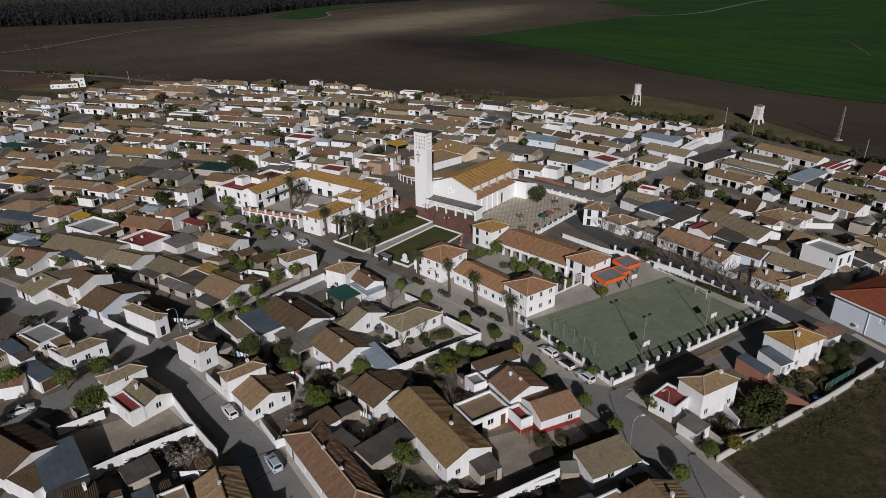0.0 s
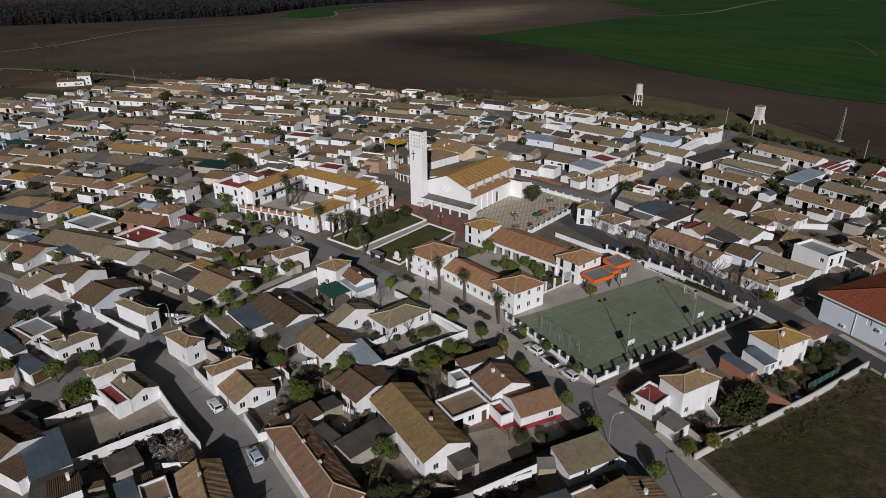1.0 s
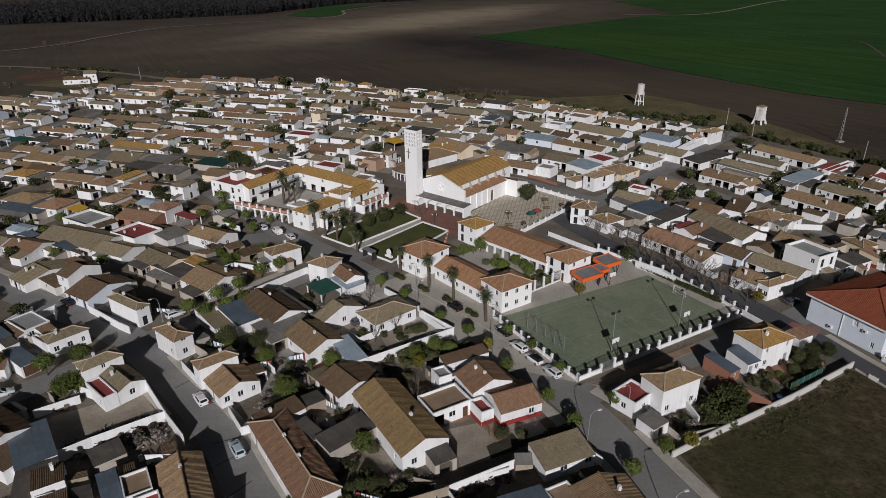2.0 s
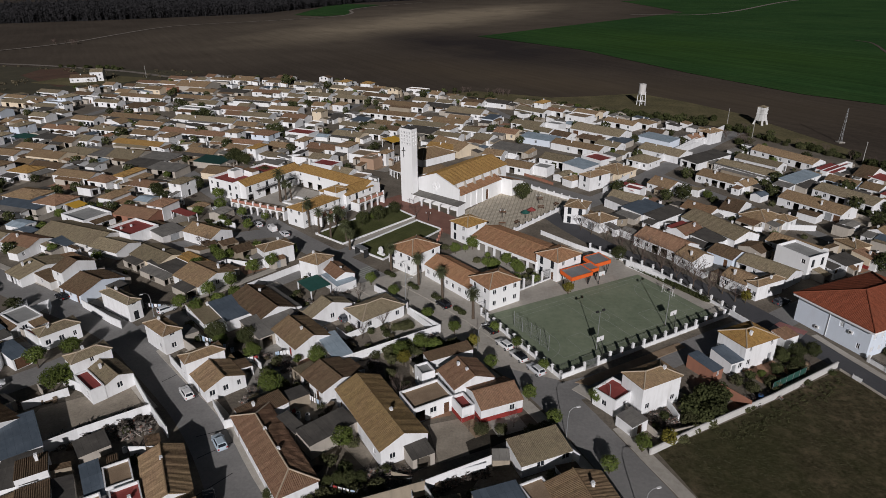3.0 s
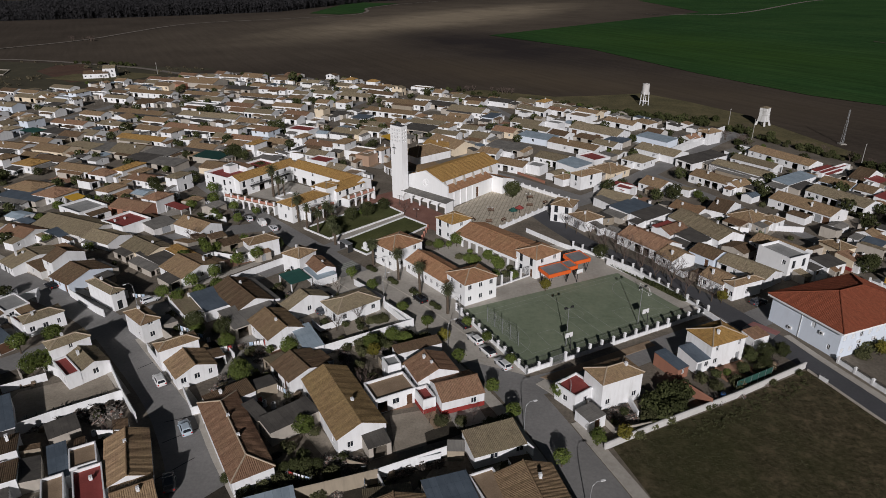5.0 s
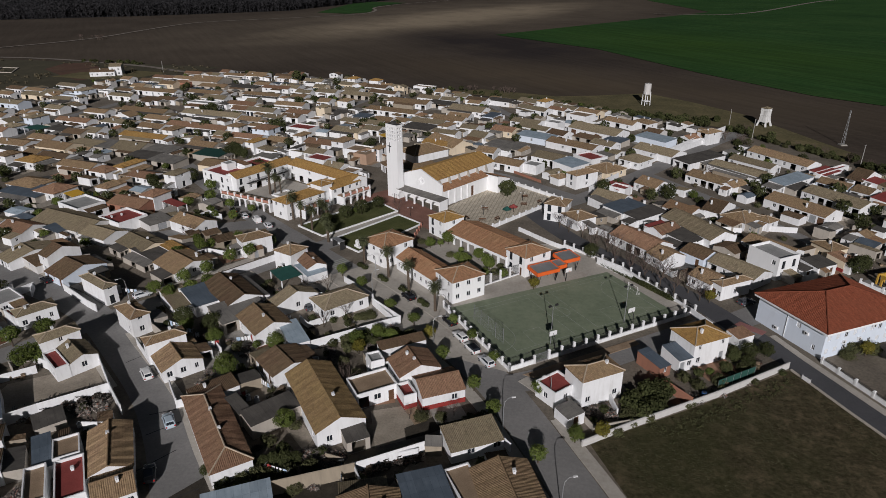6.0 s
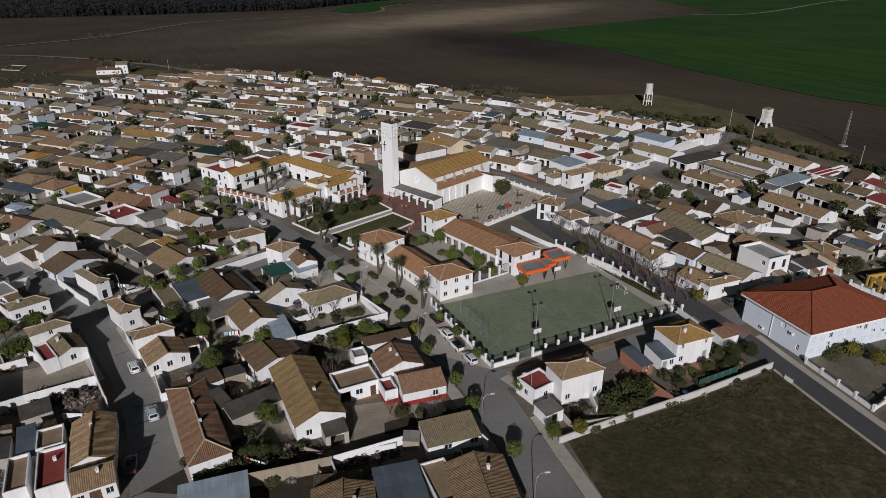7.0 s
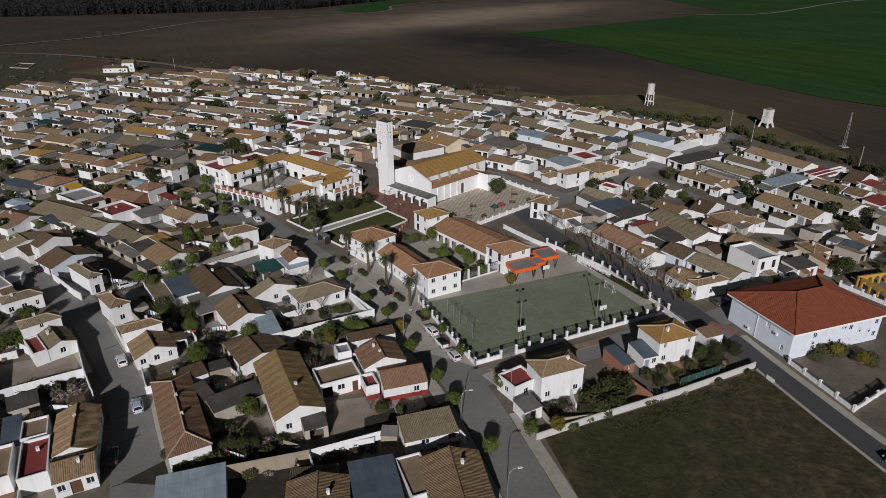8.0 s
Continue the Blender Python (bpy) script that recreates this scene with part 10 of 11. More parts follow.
# ---- woods along the river, far off ----
wrng = random.Random(3)
bm = bmesh.new()
WOODS_EDGE = [(-1000, 740), (-663, 921), (-570, 973), (-472, 1043), (-387, 1112), (-342, 1296), (-290, 1474), (-120, 1640)]
for k in range(3800):
    t = wrng.random() * 7
    i = min(int(t), 6)
    f = t - i
    x = WOODS_EDGE[i][0] + (WOODS_EDGE[i + 1][0] - WOODS_EDGE[i][0]) * f
    y = WOODS_EDGE[i][1] + (WOODS_EDGE[i + 1][1] - WOODS_EDGE[i][1]) * f
    dpt = wrng.random() ** 1.8 * 420
    x, y = x - dpt * 0.66 + wrng.uniform(-8, 8), y + dpt * 0.75 + wrng.uniform(-8, 8)
    h, r = wrng.uniform(13, 25), wrng.uniform(2.5, 5)
    prism(bm, [(x, y, 0), (x, y, h * 0.6)], 0.45, 0.25, 3, False)
    leaves(bm, wrng, (x, y, h * 0.6), (r, r, h * 0.42), 22, 1.5, 0.5)
for (x0, y0), (x1, y1) in zip(WOODS_EDGE, WOODS_EDGE[1:]):
    for k in range(int(math.dist((x0, y0), (x1, y1)) / 1.8)):
        f, h, r = wrng.random(), wrng.uniform(5, 17), wrng.uniform(2, 4)
        x, y = x0 + (x1 - x0) * f + wrng.uniform(-14, 2), y0 + (y1 - y0) * f + wrng.uniform(-2, 14)
        prism(bm, [(x, y, 0), (x, y, h * 0.6)], 0.4, 0.25, 3, False)
        leaves(bm, wrng, (x, y, h * 0.5), (r, r, h * 0.5), 20, 1.5, 0.5)
# the slight blue cast is distance haze put into the woodland colour
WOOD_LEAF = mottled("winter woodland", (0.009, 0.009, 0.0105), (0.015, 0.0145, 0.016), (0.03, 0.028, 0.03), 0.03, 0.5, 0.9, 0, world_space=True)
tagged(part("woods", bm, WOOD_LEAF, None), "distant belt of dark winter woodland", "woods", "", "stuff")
# floor in the same dark colour as the trees
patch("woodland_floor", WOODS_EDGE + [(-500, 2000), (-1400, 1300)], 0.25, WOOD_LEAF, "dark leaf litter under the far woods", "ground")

# ---- yards: lean-tos, patios, walls, shrubs and clutter beside the houses ----
yrng = random.Random(41)
BRICK_PAVE = mottled("orange brick paving", (0.2, 0.11, 0.07), (0.28, 0.16, 0.1), (0.36, 0.22, 0.15), 0.4, 5, 0.9, world_space=True)
PALE_SCREED = mottled("pale yard screed", (0.19, 0.162, 0.128), (0.29, 0.25, 0.2), (0.4, 0.35, 0.285), 0.35, 2.5, 0.9, 0.2, 0.01, world_space=True)
ROAD_LINE_DARK = mottled("tar seam", (0.02, 0.02, 0.02), (0.03, 0.03, 0.03), (0.045, 0.045, 0.045), 1, 8, 0.8)
SCRAP = mottled("mixed scrap", (0.03, 0.028, 0.026), (0.11, 0.1, 0.09), (0.34, 0.32, 0.3), 1.1, 3.0, 0.8, 0)
SCRAP_DARK = mottled("old timber and tyres", (0.015, 0.014, 0.013), (0.04, 0.035, 0.03), (0.12, 0.1, 0.085), 1.1, 3.0, 0.8, 0)
LOGS = mottled("cut firewood", (0.06, 0.042, 0.028), (0.12, 0.088, 0.06), (0.22, 0.17, 0.12), 1.5, 6, 0.95)
TANK_BLUE = mottled("blue plastic", (0.02, 0.06, 0.16), (0.03, 0.09, 0.22), (0.05, 0.12, 0.28), 1, 6, 0.5)
CLOTH_B = mottled("washed blue cloth", (0.3, 0.4, 0.52), (0.4, 0.5, 0.6), (0.48, 0.57, 0.66), 1.5, 6)
CLOTH_R = mottled("red cloth", (0.25, 0.03, 0.03), (0.32, 0.045, 0.04), (0.38, 0.07, 0.06), 1.5, 6)
LEAF_DRY = mottled("dry scrub leaves", (0.05, 0.042, 0.024), (0.085, 0.07, 0.04), (0.13, 0.105, 0.065), 0.9, 3.0, 0.7, 0, rnd=0.3)


OPEN_YARDS = [[(-62, 66), (-43, 80), (-52, 90), (-66, 80)], [(-3, 70), (22, 62), (24, 86), (4, 92), (-2, 84)], [(36, 76), (60, 92), (54, 98), (38, 88)], [(18, 92), (72, 124), (40, 165), (24, 160), (-12, 138)]]


def open_ground(x, y, r=0.3, margin=2.6):
    return inside(x, y, TOWN) and is_free(x, y, r) and not near_road(x, y, margin) and not any(inside(x, y, p) for p in OPEN_YARDS)


def lean_to(lot, side):
    x, y, rot, w, d, h, cat = lot
    L0, ax = (w, (1, 0)) if side in "SN" else (d, (0, 1))
    off = w / 2 if side in "EW" else d / 2
    sg = 1 if side in "EN" else -1
    L, dep = L0 * yrng.uniform(0.25, 0.95), yrng.uniform(1.4, 4.4)
    s = yrng.uniform(-0.5, 0.5) * (L0 - L)
    c, sn = math.cos(radians(rot)), math.sin(radians(rot))

    def at(a, b):
        lx, ly = (a, sg * (off + b)) if side in "SN" else (sg * (off + b), a)
        return x + c * lx - sn * ly, y + sn * lx + c * ly
    for a in (-0.5, -0.17, 0.17, 0.5):
        for b in (0.25, dep * 0.5, dep):
            if not open_ground(*at(s + a * L, b), 0.12, 2.2):
                return False
    px, py = at(s, dep / 2 + 0.03)
    ww, dd = (L, dep) if side in "SN" else (dep, L)
    hh = min(yrng.uniform(1.85, 2.25), h - 0.5)
    tile = yrng.choice([ASBESTOS] * 4 + [ASBESTOS_DARK] * 4 + [TILE_GREY, TILE_BROWN, TILE_DARK, TILE_DARK, TILE_RUST])
    plan = yrng.choice(("S:o W:.", "S:oo W:o", "S:. W:o", "S:v W:.", "S:. W:.", "S:d W:v"))
    name, label = ("open_shed", "low open-fronted shed with a sheet or tile roof against a house") if "o" in plan else ("lean_to", "low lean-to with a sheet or tile roof against a house")
    house(px, py, rot, ww, dd, hh, "shed", rise=min(0.45, h - hh - 0.1), tile=tile, wall=yrng.choice((WHITE, WHITE, PLASTER_RAW, PLASTER_RAW, TAN_WALL)), plan=plan, chim=0, high="NWSE"["SENW".index(side)], ridge=False, bars=False,
          name=name, cat=name.replace("_", " "), group="lean-tos", label=label)
    return True


def near_zone(x, y, far=250):
    return y < far and -250 < x < 150


count = 0
for lot in sorted(LOTS, key=lambda q: q[0] > -95):
    x, y, rot, w, d, h, cat = lot
    if cat != "house" or not near_zone(x, y, 420):
        continue
    for side in yrng.sample("SEWN", 4):
        if side in "SW" and y < 138 and x > -48:
            continue
        for _ in range(4):
            if count < 430 and lean_to(lot, side):
                count += 1
                break

# paved strips beside the houses
z_patio = 0.042
for lot in LOTS:
    x, y, rot, w, d, h, cat = lot
    if cat != "house" or not near_zone(x, y, 420) or yrng.random() < 0.2:
        continue
    side = yrng.choice("SSWE")
    c, sn = math.cos(radians(rot)), math.sin(radians(rot))
    L, dep = (w if side == "S" else d) * yrng.uniform(0.6, 1.3), yrng.uniform(2.5, 6.5)
    q = []
    for a, b in ((-0.5, 0), (0.5, 0), (0.5, dep), (-0.5, dep)):
        lx, ly = (a * L, -d / 2 - b) if side == "S" else ((-w / 2 - b, -a * L) if side == "W" else (w / 2 + b, a * L))
        q.append((x + c * lx - sn * ly, y + sn * lx + c * ly))
    if any(near_road(px, py, 2.4) or not inside(px, py, TOWN) for px, py in q):
        continue
    z_patio += 0.0004
    if sum((q[i][0] * q[(i + 1) % 4][1] - q[(i + 1) % 4][0] * q[i][1]) for i in range(4)) < 0:
        q = q[::-1]
    patch("patio", q, z_patio, yrng.choice((CONCRETE, CONCRETE, PALE_SCREED, PALE_SCREED, BRICK_PAVE, TERRACE_TAN)), "worn paved yard beside a house", "patio")

# yard walls that close the plots
for lot in LOTS:
    x, y, rot, w, d, h, cat = lot
    if cat != "house" or not near_zone(x, y, 400) or yrng.random() < 0.5:
        continue
    c, sn = math.cos(radians(rot)), math.sin(radians(rot))
    side, dep = yrng.choice("SSWE"), yrng.uniform(3.5, 7)
    k = 1 if yrng.random() < 0.5 else -1
    ends = {"S": [(k * w / 2, -d / 2 - 0.15), (k * w / 2, -d / 2 - dep), (0, -d / 2 - dep)], "W": [(-w / 2 - 0.15, k * d / 2), (-w / 2 - dep, k * d / 2), (-w / 2 - dep, 0)], "E": [(w / 2 + 0.15, k * d / 2), (w / 2 + dep, k * d / 2), (w / 2 + dep, 0)]}[side]
    q = [(x + c * a - sn * b, y + sn * a + c * b) for a, b in ends]
    ok = all(open_ground(q[i][0] + (q[i + 1][0] - q[i][0]) * f, q[i][1] + (q[i + 1][1] - q[i][1]) * f, 0.12, 1.6) for i in (0, 1) for f in (0.1, 0.4, 0.7, 1.0))
    if ok:
        garden_wall(q, yrng.uniform(1.4, 1.9), mat=yrng.choice((WHITE, WHITE, PLASTER_RAW)))


# ---- clutter models ----
def shrub_model(seed, leaf, label):
    rng = random.Random(seed)
    bm = bmesh.new()
    for i in range(4):
        a = i * 1.57 + 0.4
        prism(bm, [(0, 0, -0.03), (0.4 * math.cos(a), 0.4 * math.sin(a), 0.7)], 0.04, 0.015, 3, False)
    leaves(bm, rng, (0, 0, 0.75), (1.0, 0.9, 0.75), 420, 0.17, 0.3)
    return tagged(part("shrub", bm, leaf, None), label, "shrub", "yard shrubs")


def heap_model(seed, r, n, mat, name, label):
    """A heap of odd boards, boxes and bent sheets."""
    rng = random.Random(seed)
    bm = bmesh.new()
    for _ in range(n):
        a, q = rng.uniform(0, 6.3), r * rng.random() ** 0.6
        s = [rng.uniform(0.06, 0.28), rng.uniform(0.05, 0.18), rng.uniform(0.02, 0.12)]
        if rng.random() < 0.3:
            s = [rng.uniform(0.4, 1.0), 0.05, 0.03]
        z = rng.uniform(0, 0.9) * max(0.1, 1 - q / r) + s[2]
        m = Matrix.Translation((q * math.cos(a), q * math.sin(a) * 0.7, z)) @ pose(0, 0, 0, rng.uniform(-35, 35), rng.uniform(-35, 35), rng.uniform(0, 180))
        k = len(bm.verts)
        box(bm, -s[0], -s[1], -s[2], *s)
        bm.verts.ensure_lookup_table()
        for v in bm.verts[k:]:
            v.co = m @ v.co
    ob = part(name, bm, mat, None)
    return tagged(ob, label, "heap", "", "stuff")


def scrap_material(m):
    """Gives each loose piece a tone of its own."""
    n, l = m.node_tree.nodes, m.node_tree.links
    b = n["Principled BSDF"]
    isl = n.new("ShaderNodeNewGeometry").outputs["Random Per Island"]
    old = b.inputs["Base Color"].links[0].from_socket
    l.new(mix(n, l, 1.0, old, ramp(n, l, isl, [(0.0, (0.35, 0.33, 0.32)), (0.6, (0.9, 0.85, 0.8)), (0.85, (1.9, 1.85, 1.8)), (1.0, (1.2, 0.5, 0.35))]), "MULTIPLY"), b.inputs["Base Color"])


for m in (SCRAP, SCRAP_DARK):
    scrap_material(m)


def tank_model(mat, label):
    e = thing("water_tank", 0, 0, 0, label, "tank", "yard tanks")
    bm = bmesh.new()
    prism(bm, [(0, 0, 0.12), (0, 0, 0.2), (0, 0, 1.15), (0, 0, 1.25)], 0.5, 0.46, 14)
    part("drum", bm, mat, e)
    bm = bmesh.new()
    prism(bm, [(0, 0, 1.25), (0, 0, 1.33)], 0.24, 0.2, 10)
    part("lid", bm, FRAME_D, e)
    bm = bmesh.new()
    box(bm, -0.45, -0.45, 0, 0.45, 0.45, 0.12)
    part("base", bm, CONCRETE, e)
    return e


def crates_model(seed):
    rng = random.Random(seed)
    e = thing("crate_stack", 0, 0, 0, "stack of worn wooden crates in a yard", "crates", "crate stacks")
    for i, (x, y, z) in enumerate(((0, 0, 0), (0.75, 0.1, 0), (0.05, 0.02, 0.42), (0.2, 0.7, 0))):
        bm = bmesh.new()
        a, b = 0.33, 0.24
        bevelled_box(bm, x - a, y - b, z, x + a, y + b, z + 0.4, 0.04)
        part("crate", bm, rng.choice((LOGS, TERRACE_TAN)), e)
    return e


def woodpile_model(seed):
    rng = random.Random(seed)
    e = thing("wood_pile", 0, 0, 0, "pile of cut firewood logs", "firewood", "wood piles")
    for row in range(4):
        for i in range(8 - row):
            bm = bmesh.new()
            x = (i - (7 - row) / 2) * 0.23
            prism(bm, [(x, -0.45 + rng.uniform(-0.06, 0.06), 0.11 + row * 0.2), (x, 0.45 + rng.uniform(-0.06, 0.06), 0.11 + row * 0.2)], 0.115, 0.1, 6)
            part("log", bm, LOGS, e)
    return e


def line_model(seed):
    rng = random.Random(seed)
    e = thing("clothes_line", 0, 0, 0, "clothes line hung with washing", "clothes line", "clothes lines")
    for x in (-2, 2):
        bm = bmesh.new()
        prism(bm, [(x, 0, 0), (x, 0, 1.9)], 0.035, 0.03, 5)
        box(bm, x - 0.03, -0.4, 1.84, x + 0.03, 0.4, 1.9)
        part("post", bm, STEEL, e)
    bm = bmesh.new()
    prism(bm, [(-2, 0, 1.88), (0, 0, 1.8), (2, 0, 1.88)], 0.01, 0.01, 3)
    part("line", bm, FRAME_D, e)
    x = -1.7
    while x < 1.5:
        w, h = rng.uniform(0.4, 1.0), rng.uniform(0.6, 1.2)
        bm = bmesh.new()
        n = 5
        top = [(x + w * i / n, 0.03 * math.sin(i * 2.1), 1.83) for i in range(n + 1)]
        lo = [(x + w * i / n, 0.12 * math.sin(i * 2.1 + 0.6), 1.83 - h) for i in range(n + 1)]
        for dy in (0, 0.012):
            vt, vl = [bm.verts.new((p[0], p[1] + dy, p[2])) for p in top], [bm.verts.new((p[0], p[1] + dy, p[2])) for p in lo]
            for i in range(n):
                bm.faces.new((vl[i], vl[i + 1], vt[i + 1], vt[i]))
        part("cloth", bm, rng.choice((CLOTH_B, WHITE_CLEAN, WHITE_CLEAN, CLOTH_R)), e)
        x += w + 0.15
    return e


SHRUB = Stand(*[shrub_model(s, LEAF_OLIVE, "low olive-green yard shrub") for s in (31, 32)], *[shrub_model(s, LEAF_DARK, "low dark green yard shrub") for s in (33, 34)], shrub_model(35, LEAF_DRY, "dry brown winter shrub"))
TANK = Stand(tank_model(TANK_BLUE, "blue plastic water drum on a block"), tank_model(FRAME_W, "white plastic water drum on a block"))
CRATES, PILE, WASH = Stand(crates_model(36)), Stand(woodpile_model(37)), Stand(line_model(38), line_model(39))


class Heaps:
    """Heaps to place: each copy is one mesh, turned and scaled."""

    def __init__(self, *models):
        self.models, self.used = models, set()

    def plant(self, x, y, s=1.0):
        i = yrng.randrange(len(self.models))
        ob = self.models[i]
        m = Matrix.Translation((x, y, 0)) @ pose(0, 0, 0, 0, 0, yrng.uniform(0, 360)) @ Matrix.Scale(s, 4)
        if i in self.used:
            ob = copy_thing(ob, m)
        else:
            self.used.add(i)
            ob.matrix_basis = m
        return ob


HEAP = Heaps(heap_model(51, 1.6, 190, SCRAP, "scrap_heap", "heap of mixed scrap and boards in a yard"), heap_model(52, 1.3, 140, SCRAP, "scrap_heap", "heap of mixed scrap and boards in a yard"), heap_model(53, 1.7, 190, SCRAP_DARK, "timber_heap", "dark heap of old timber in a yard"))

# the scrap yard behind the long wall, and the one by the western street
for x, y in ((-47.0, 79.6), (-45.2, 78.2), (-49.3, 77.6), (-46.6, 76.6), (-51.5, 75.6), (-48.9, 75.2), (-43.6, 76.4), (-45.0, 74.6), (-53.4, 74.0), (-51.0, 73.2), (-55.2, 72.0),
             (-119, 151), (-116, 148), (-112, 146), (-121, 147), (-115, 152), (-110, 149), (-117, 144), (-108, 143), (-123, 155), (-113, 155), (-106, 146), (-119, 158)):
    if is_free(x, y, -0.4):
        HEAP.plant(x, y, yrng.uniform(0.9, 1.3))
for x, y in ((-3.5, 69.4), (-0.7, 67.3), (8.2, 68.6), (10.4, 69.8), (6.6, 67.4), (-2.0, 71.6), (12.4, 70.8), (-20.2, 80.4), (-7.5, 62.3)):
    if is_free(x, y, 0.1):
        HEAP.plant(x, y, 0.75)
for x, y, k in ((-2.1, 69.0, 0.8), (-0.6, 68.9, 1.0), (0.9, 69.1, 0.85), (11.9, 70.4, 0.5)):
    HEAP.plant(x, y, k)
for x, y, r in ((-32.6, 95.3, 25), (-26.4, 98.2, 25), (-20.0, 79.5, 60)):
    WASH.plant(x, y, 1.0, r)
for x, y in ((-18.6, 80.9), (-16.9, 80.6), (4.4, 84.6)):
    TANK.plant(x, y, 0.9)
patch("patio", [(1.6, 81.4), (7.0, 83.4), (6.4, 85.8), (2.2, 85.2)], 0.036, BRICK_PAVE, "orange brick patio before a low house", "patio")

for k, (mat, q) in enumerate(((PALE_SCREED, [(-16.3, 79.1), (-12.0, 83.1), (-16.3, 88.6), (-22.3, 86.6)]), (CONCRETE, [(-28.3, 85.9), (-22.7, 90.5), (-25.3, 98.1), (-33.0, 99.3), (-33.7, 91.1)]),
                             (PALE_SCREED, [(-2.3, 96.9), (-6.0, 111.8), (-13.3, 110.9), (-7.5, 99.2)]), (PALE_SCREED, [(3.3, 80.7), (6.0, 71.9), (10.5, 74.2), (9.7, 77.0), (14.0, 80.6), (16.5, 82.6), (13.5, 84.5)]), (PALE_SCREED, [(-63, 68), (-45, 80), (-52, 88), (-64, 80)]))):
    patch("yard_floor", q, 0.0315 + 0.0006 * k, mat, "worn pale screed of an open yard", "yard")

patch("yard_floor", [(-9.1, 77.9), (-9.5, 74.5), (-4.9, 69.8), (-4.2, 73.0)], 0.0405, PALE_SCREED, "worn pale screed of an open yard", "yard")
patch("yard_floor", [(81.7, 160.2), (89.6, 163.0), (97.9, 172.4), (87.3, 178.1), (80.4, 170.5)], 0.036, PALE_SCREED, "pale concrete yard among houses", "yard")
YARDS = ((NEARC, 150), (NEARL, 110), (LEFTMID, 130), (RIGHT, 110), ([(-60, 140), (-20, 172), (-55, 225), (-100, 200)], 50), ([(44, 80), (84, 104), (74, 112), (60, 104), (42, 88)], 26))
for poly, n in YARDS:
    xs, ys = [p[0] for p in poly], [p[1] for p in poly]
    k = tries = 0
    while k < n and tries < n * 12:
        tries += 1
        x, y = yrng.uniform(min(xs), max(xs)), yrng.uniform(min(ys), max(ys))
        if not inside(x, y, poly) or not open_ground(x, y, 0.55, 2.4) or (x < -20 and 140 < y < 172 and x > -62):
            continue
        k += 1
        q = yrng.random()
        if q < 0.52:
            SHRUB.plant(x, y, yrng.uniform(0.5, 1.25))
        elif q < 0.72:
            HEAP.plant(x, y, yrng.uniform(0.4, 0.9))
        elif q < 0.79:
            size = yrng.uniform(0.7, 1.0)
            if y > 67:
                TANK.plant(x, y, size)
        elif q < 0.83:
            CRATES.plant(x, y, 1.0)
        elif q < 0.9:
            if y < 100:
                PILE.plant(x, y, 1.0)
        elif q < 0.93:
            if x < 40:
                WASH.plant(x, y, 1.0)
        else:
            (YARD_T, ORANGE_T, BARE)[yrng.randrange(3)].plant(x, y, yrng.uniform(0.6, 0.95))

# evergreens between the roofs of the crowded quarter
for poly, n in ((LEFTMID, 26), (LEFTFAR, 22), (RIGHT, 12), (FAR, 10)):
    xs, ys = [p[0] for p in poly], [p[1] for p in poly]
    k = tries = 0
    while k < n and tries < 400:
        tries += 1
        x, y = yrng.uniform(min(xs), max(xs)), yrng.uniform(min(ys), max(ys))
        if inside(x, y, poly) and y < 330 and open_ground(x, y, 0.9, 1.8):
            k += 1
            FAR_T.plant(x, y, yrng.uniform(0.8, 1.25))

# a ruined yard by the corner house, and a brick wall beyond it
garden_wall([(36.2, 87.4), (40.4, 80.0), (47.2, 82.6)], 1.1, 0.25, PLASTER_RAW, "broken rendered yard wall")
garden_wall([(53.6, 93.6), (57.6, 88.6)], 1.9, 0.2, BRICK_WALL, "bare brick garden wall")
for x, y in ((39.8, 84.4), (42.0, 83.4), (44.0, 84.6), (41.0, 86.0), (43.2, 86.6), (38.6, 86.2)):
    HEAP.plant(x, y, yrng.uniform(0.5, 0.8))
for x, y in ((40.6, 82.4), (45.4, 84.0), (42.6, 85.2)):
    SHRUB.plant(x, y, yrng.uniform(0.5, 0.9))

# the yard between the western houses and the cross street
patch("yard_floor", [(-66, 149), (-57.5, 139.5), (-47, 139), (-50, 150.5), (-58, 151)], 0.0345, PALE_SCREED, "worn pale screed of an open yard", "yard")
for x, y, w, d in ((-57.6, 148.4, 4.4, 3.2), (-52.2, 145.0, 5.6, 4.2), (-62.6, 147.6, 3.4, 3.0)):
    if is_free(x, y, 0.2):
        house(x, y, 46, w, d, 2.0, "shed", rise=0.4, tile=TILE_DARK, wall=TAN_WALL, plan="S:o", chim=0, ridge=False, bars=False, name="shed", cat="shed", group="yard sheds", label="low rendered yard shed with a dark tile roof")
garden_wall([(-66.4, 147.0), (-59.4, 141.2)], 1.4, 0.2, TAN_WALL, "low tan rendered yard wall")
garden_wall([(-58.4, 140.4), (-49.0, 138.2)], 1.3, 0.2, WHITE)
for x, y in ((-60.2, 144.6), (-55.0, 142.2), (-49.6, 147.8)):
    YARD_T.plant(x, y, 0.75)
for x, y in ((-63.4, 144.8), (-57.0, 143.6), (-52.4, 140.6), (-50.2, 142.6), (-60.6, 149.4), (-54.6, 149.6)):
    SHRUB.plant(x, y, yrng.uniform(0.6, 1.1))
for x, y in ((-58.8, 145.6), (-54.8, 147.2), (-50.8, 149.2), (-61.4, 142.8)):
    HEAP.plant(x, y, yrng.uniform(0.5, 0.9))

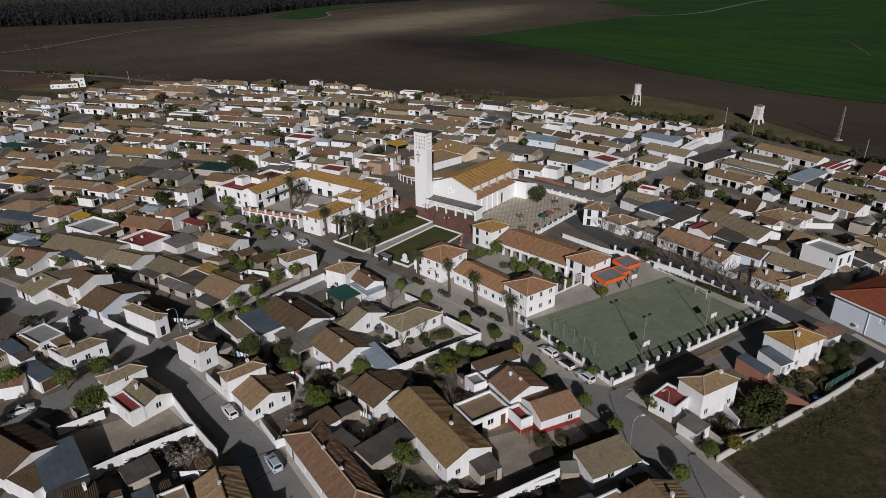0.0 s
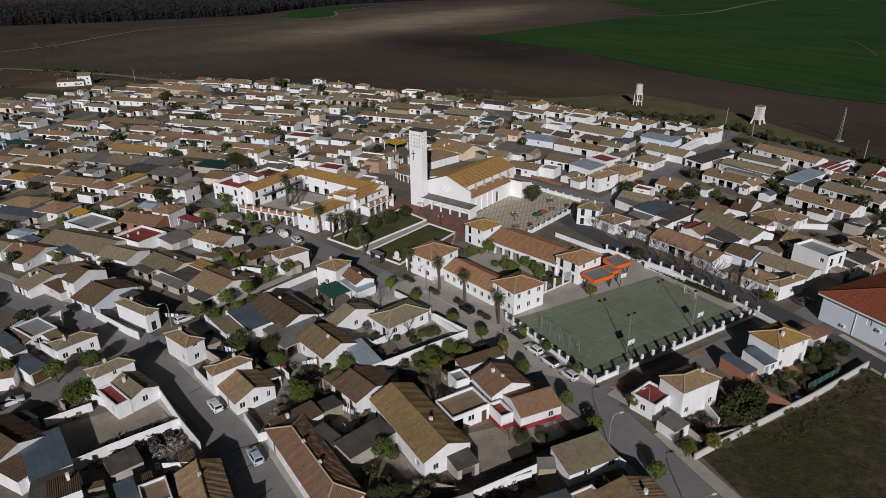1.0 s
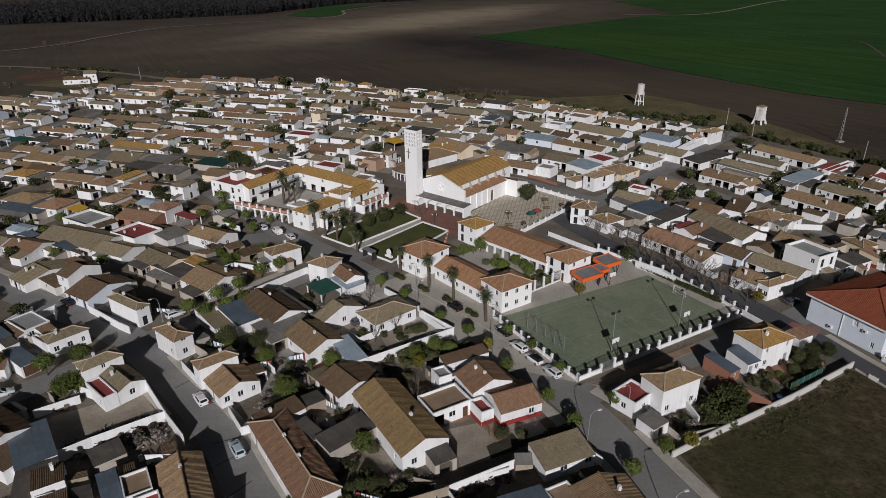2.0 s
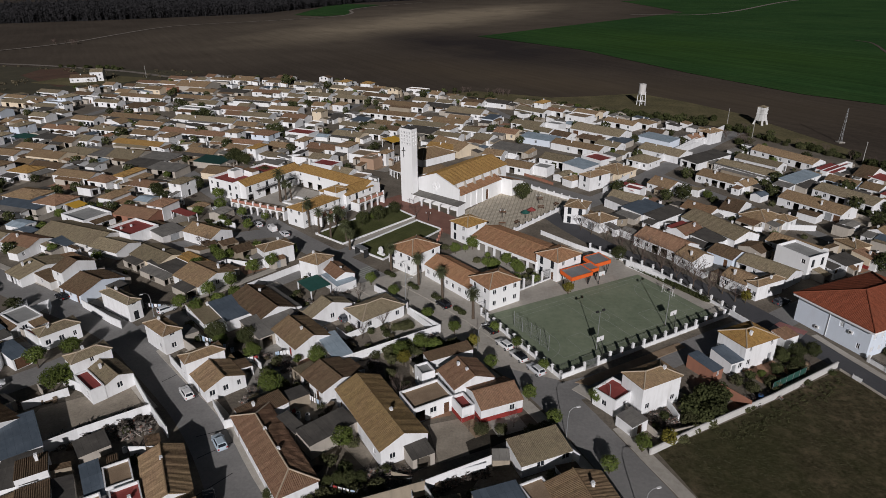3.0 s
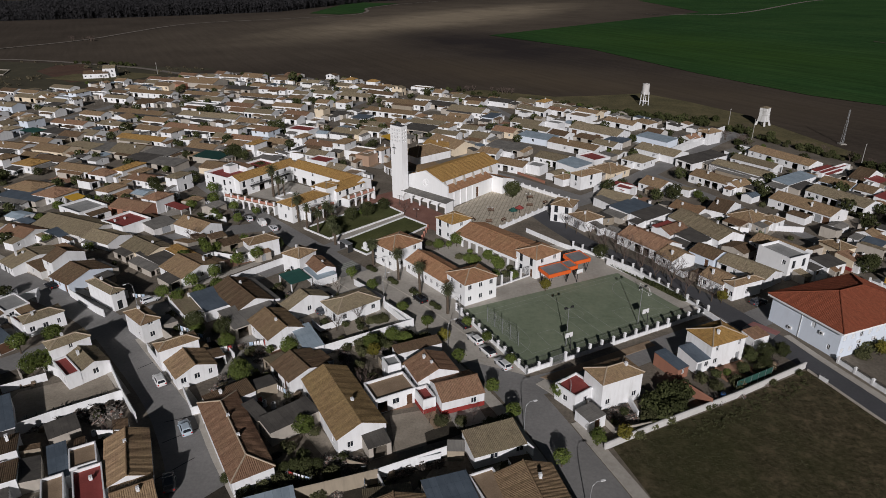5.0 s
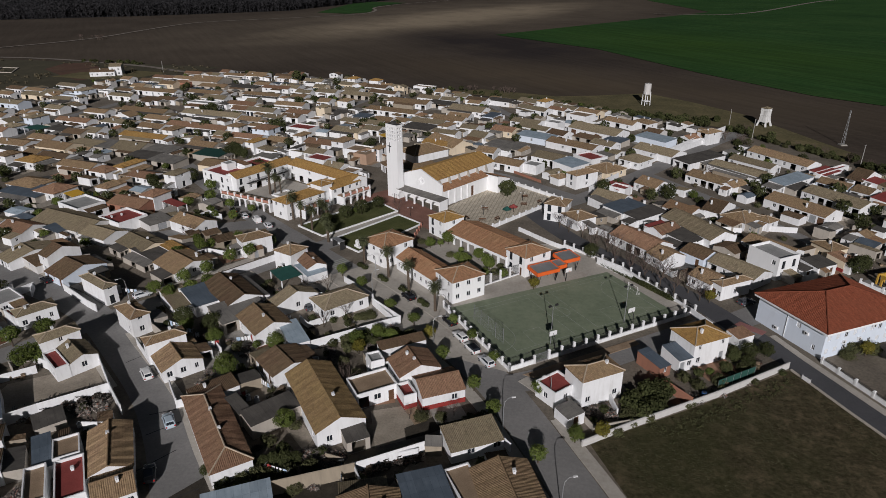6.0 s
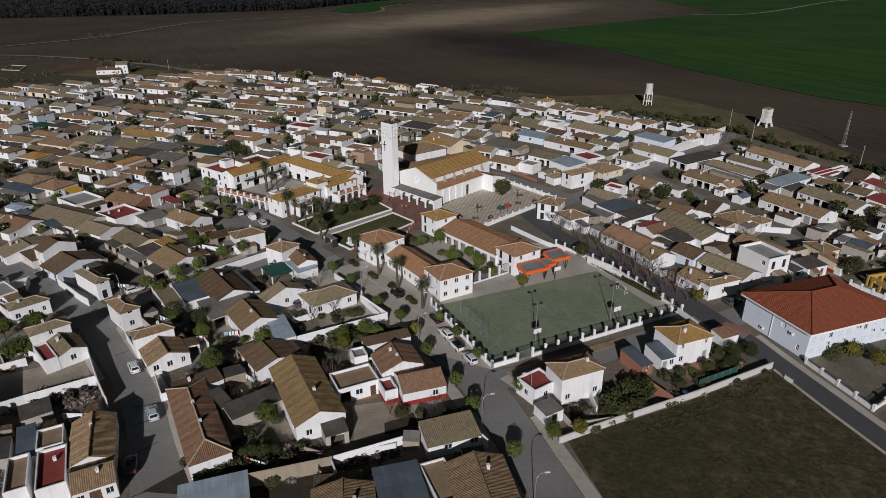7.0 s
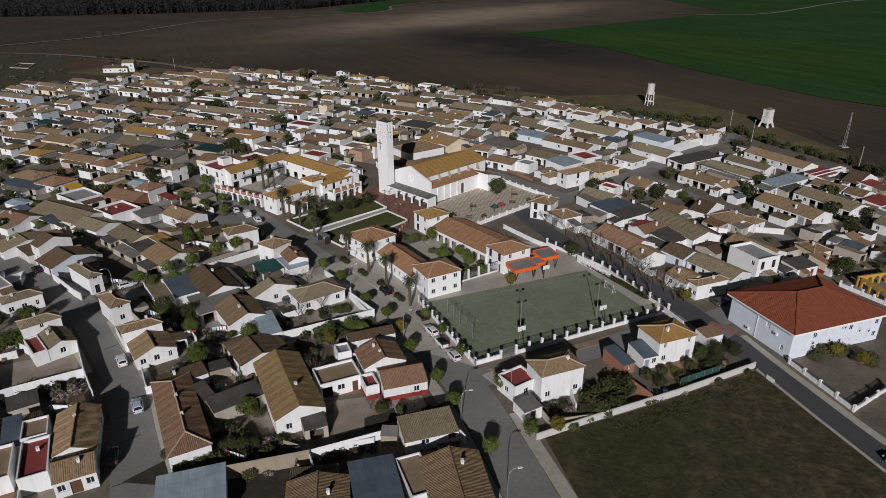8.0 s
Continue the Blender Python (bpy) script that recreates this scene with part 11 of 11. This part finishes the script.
# thin dark lines on the side street
for pts in ([(-28.6, 62.4), (-24.8, 67.6)], [(-38.6, 84.6), (-35.4, 89.6)], [(-33.8, 75.0), (-29.2, 77.4)], [(-31.5, 70.2), (-27.4, 74.2)], [(-46.6, 89.0), (-43.4, 93.6), (-42.6, 94.8)], [(-22.4, 56.4), (-17.4, 60.4)]):
    road("tar_seam", pts, 0.16, 0.045, ROAD_LINE_DARK, "dark tar seam across the asphalt", smooth=False, keep=False)

# scrub on the waste ground beside the far quarter
bm = bmesh.new()
srng = random.Random(9)
for _ in range(420):
    x, y = srng.uniform(-480, -200), srng.uniform(320, 500)
    if inside(x, y, [(-533, 330), (-340, 262), (-300, 338), (-225, 425), (-200, 463), (-295, 475), (-519, 505)]) and noise.noise(Vector((x * 0.02, y * 0.02, 3))) > -0.05:
        r = srng.uniform(0.7, 2.2)
        leaves(bm, srng, (x, y, r * 0.5), (r, r, r * 0.7), 26, 0.45, 0.5)
tagged(part("scrub", bm, LEAF_DRY, None), "dark dry scrub scattered over waste ground", "scrub", "", "stuff")

# dark kitchen gardens by the southern houses, and a green netting along the plot wall;
# the soil tone is dark earth with house shade painted in
GARDEN_SOIL_SHADED = mottled("dark garden soil with shade in its tone", (0.02, 0.017, 0.013), (0.038, 0.032, 0.024), (0.07, 0.06, 0.045), 0.5, 3, 1.0, 0.6, 0.1, world_space=True)
patch("garden_bed", [(-21.5, 57.5), (-12.5, 58), (-2, 56), (8, 60), (12, 69), (4, 67), (-6, 62.5), (-15, 66.5)], 0.038, GARDEN_SOIL_SHADED, "dark damp earth of a kitchen garden", "garden")
patch("garden_bed", [(10.6, 74.3), (13.6, 75.9), (19.5, 80.0), (17.2, 82.6), (14.0, 80.4), (9.8, 77.0)], 0.0385, GARDEN_SOIL_SHADED, "dark damp earth of a kitchen garden", "garden")
for k in range(9):
    DARK_T.plant(-18.0 + 1.65 * k + yrng.uniform(-0.4, 0.4), 63.6 + 0.42 * k + yrng.uniform(-0.5, 0.5), yrng.uniform(0.45, 0.65))
NET = mottled("green netting", (0.015, 0.05, 0.04), (0.022, 0.075, 0.06), (0.03, 0.1, 0.08), 1, 8)
net = thing("netting_fence", 63.6, 93.6, 34, "green plastic netting on thin posts along a wall", "fence")
for k in range(6):
    bm = bmesh.new()
    prism(bm, [(k * 1.9, 0.5, 0), (k * 1.9, 0.5, 2.1)], 0.035, 0.03, 5)
    part("post", bm, STEEL, net)
bm = bmesh.new()
box(bm, 0, 0.53, 0.2, 9.5, 0.56, 2.0)
part("net", bm, NET, net)

# tufts of rough grass over the fallow plot
trng = random.Random(12)
V, F = [], []
while len(F) < 16000:
    x, y = trng.uniform(38, 115), trng.uniform(20, 102)
    if not inside(x, y, FALLOW) or noise.noise(Vector((x * 0.12, y * 0.12, 1))) < -0.12 + trng.uniform(-0.25, 0.25):
        continue
    a, s, h = trng.uniform(0, 3.14), trng.uniform(0.05, 0.2), trng.uniform(0.04, 0.075)
    dx, dy = s * math.cos(a), s * math.sin(a)
    i = len(V)
    V += [(x - dx, y - dy, 0.03), (x + dx, y + dy, 0.03), (x + dx * 1.3 + 0.05, y + dy * 1.3, h), (x - dx * 1.3, y - dy * 1.3 + 0.06, h)]
    F.append((i, i + 1, i + 2, i + 3))
me = bpy.data.meshes.new("grass_tufts")
me.from_pydata(V, [], F)
me.materials.append(mottled("rough grass blades", (0.024, 0.027, 0.011), (0.05, 0.05, 0.023), (0.085, 0.074, 0.042), 0.3, 2.0, 1.0, 0, world_space=True))
tagged(new("grass_tufts", me), "scruffy tufts of brown-green grass on the fallow plot", "grass", "", "stuff")

# weeds at the foot of the plot wall
bm = bmesh.new()
for _ in range(170):
    f = trng.random()
    x, y = 50 + 27.5 * f + trng.uniform(-1.2, 2.6), 82.2 + 17.6 * f - abs(trng.gauss(0, 1.6)) - 0.4
    if inside(x, y, FALLOW):
        r = trng.uniform(0.15, 0.5)
        leaves(bm, trng, (x, y, r * 0.4), (r, r, r * 0.6), 26, 0.1, 0.4)
tagged(part("weeds", bm, LEAF_OLIVE, None), "low green weeds along the foot of a wall", "weeds", "", "stuff")

# dark garden trees in the gaps between the western houses
grng = random.Random(515)
k = 0
for i in range(4000):
    x, y = grng.uniform(-230, -35), grng.uniform(150, 385)
    if inside(x, y, TOWN) and not inside(x, y, [(-75, 130), (-20, 130), (-5, 200), (-60, 215)]) and is_free(x, y, 0.7) and not near_road(x, y, 2.4):
        FAR_T.plant(x, y, grng.uniform(0.6, 1.15))
        k += 1
        if k == 78:
            break
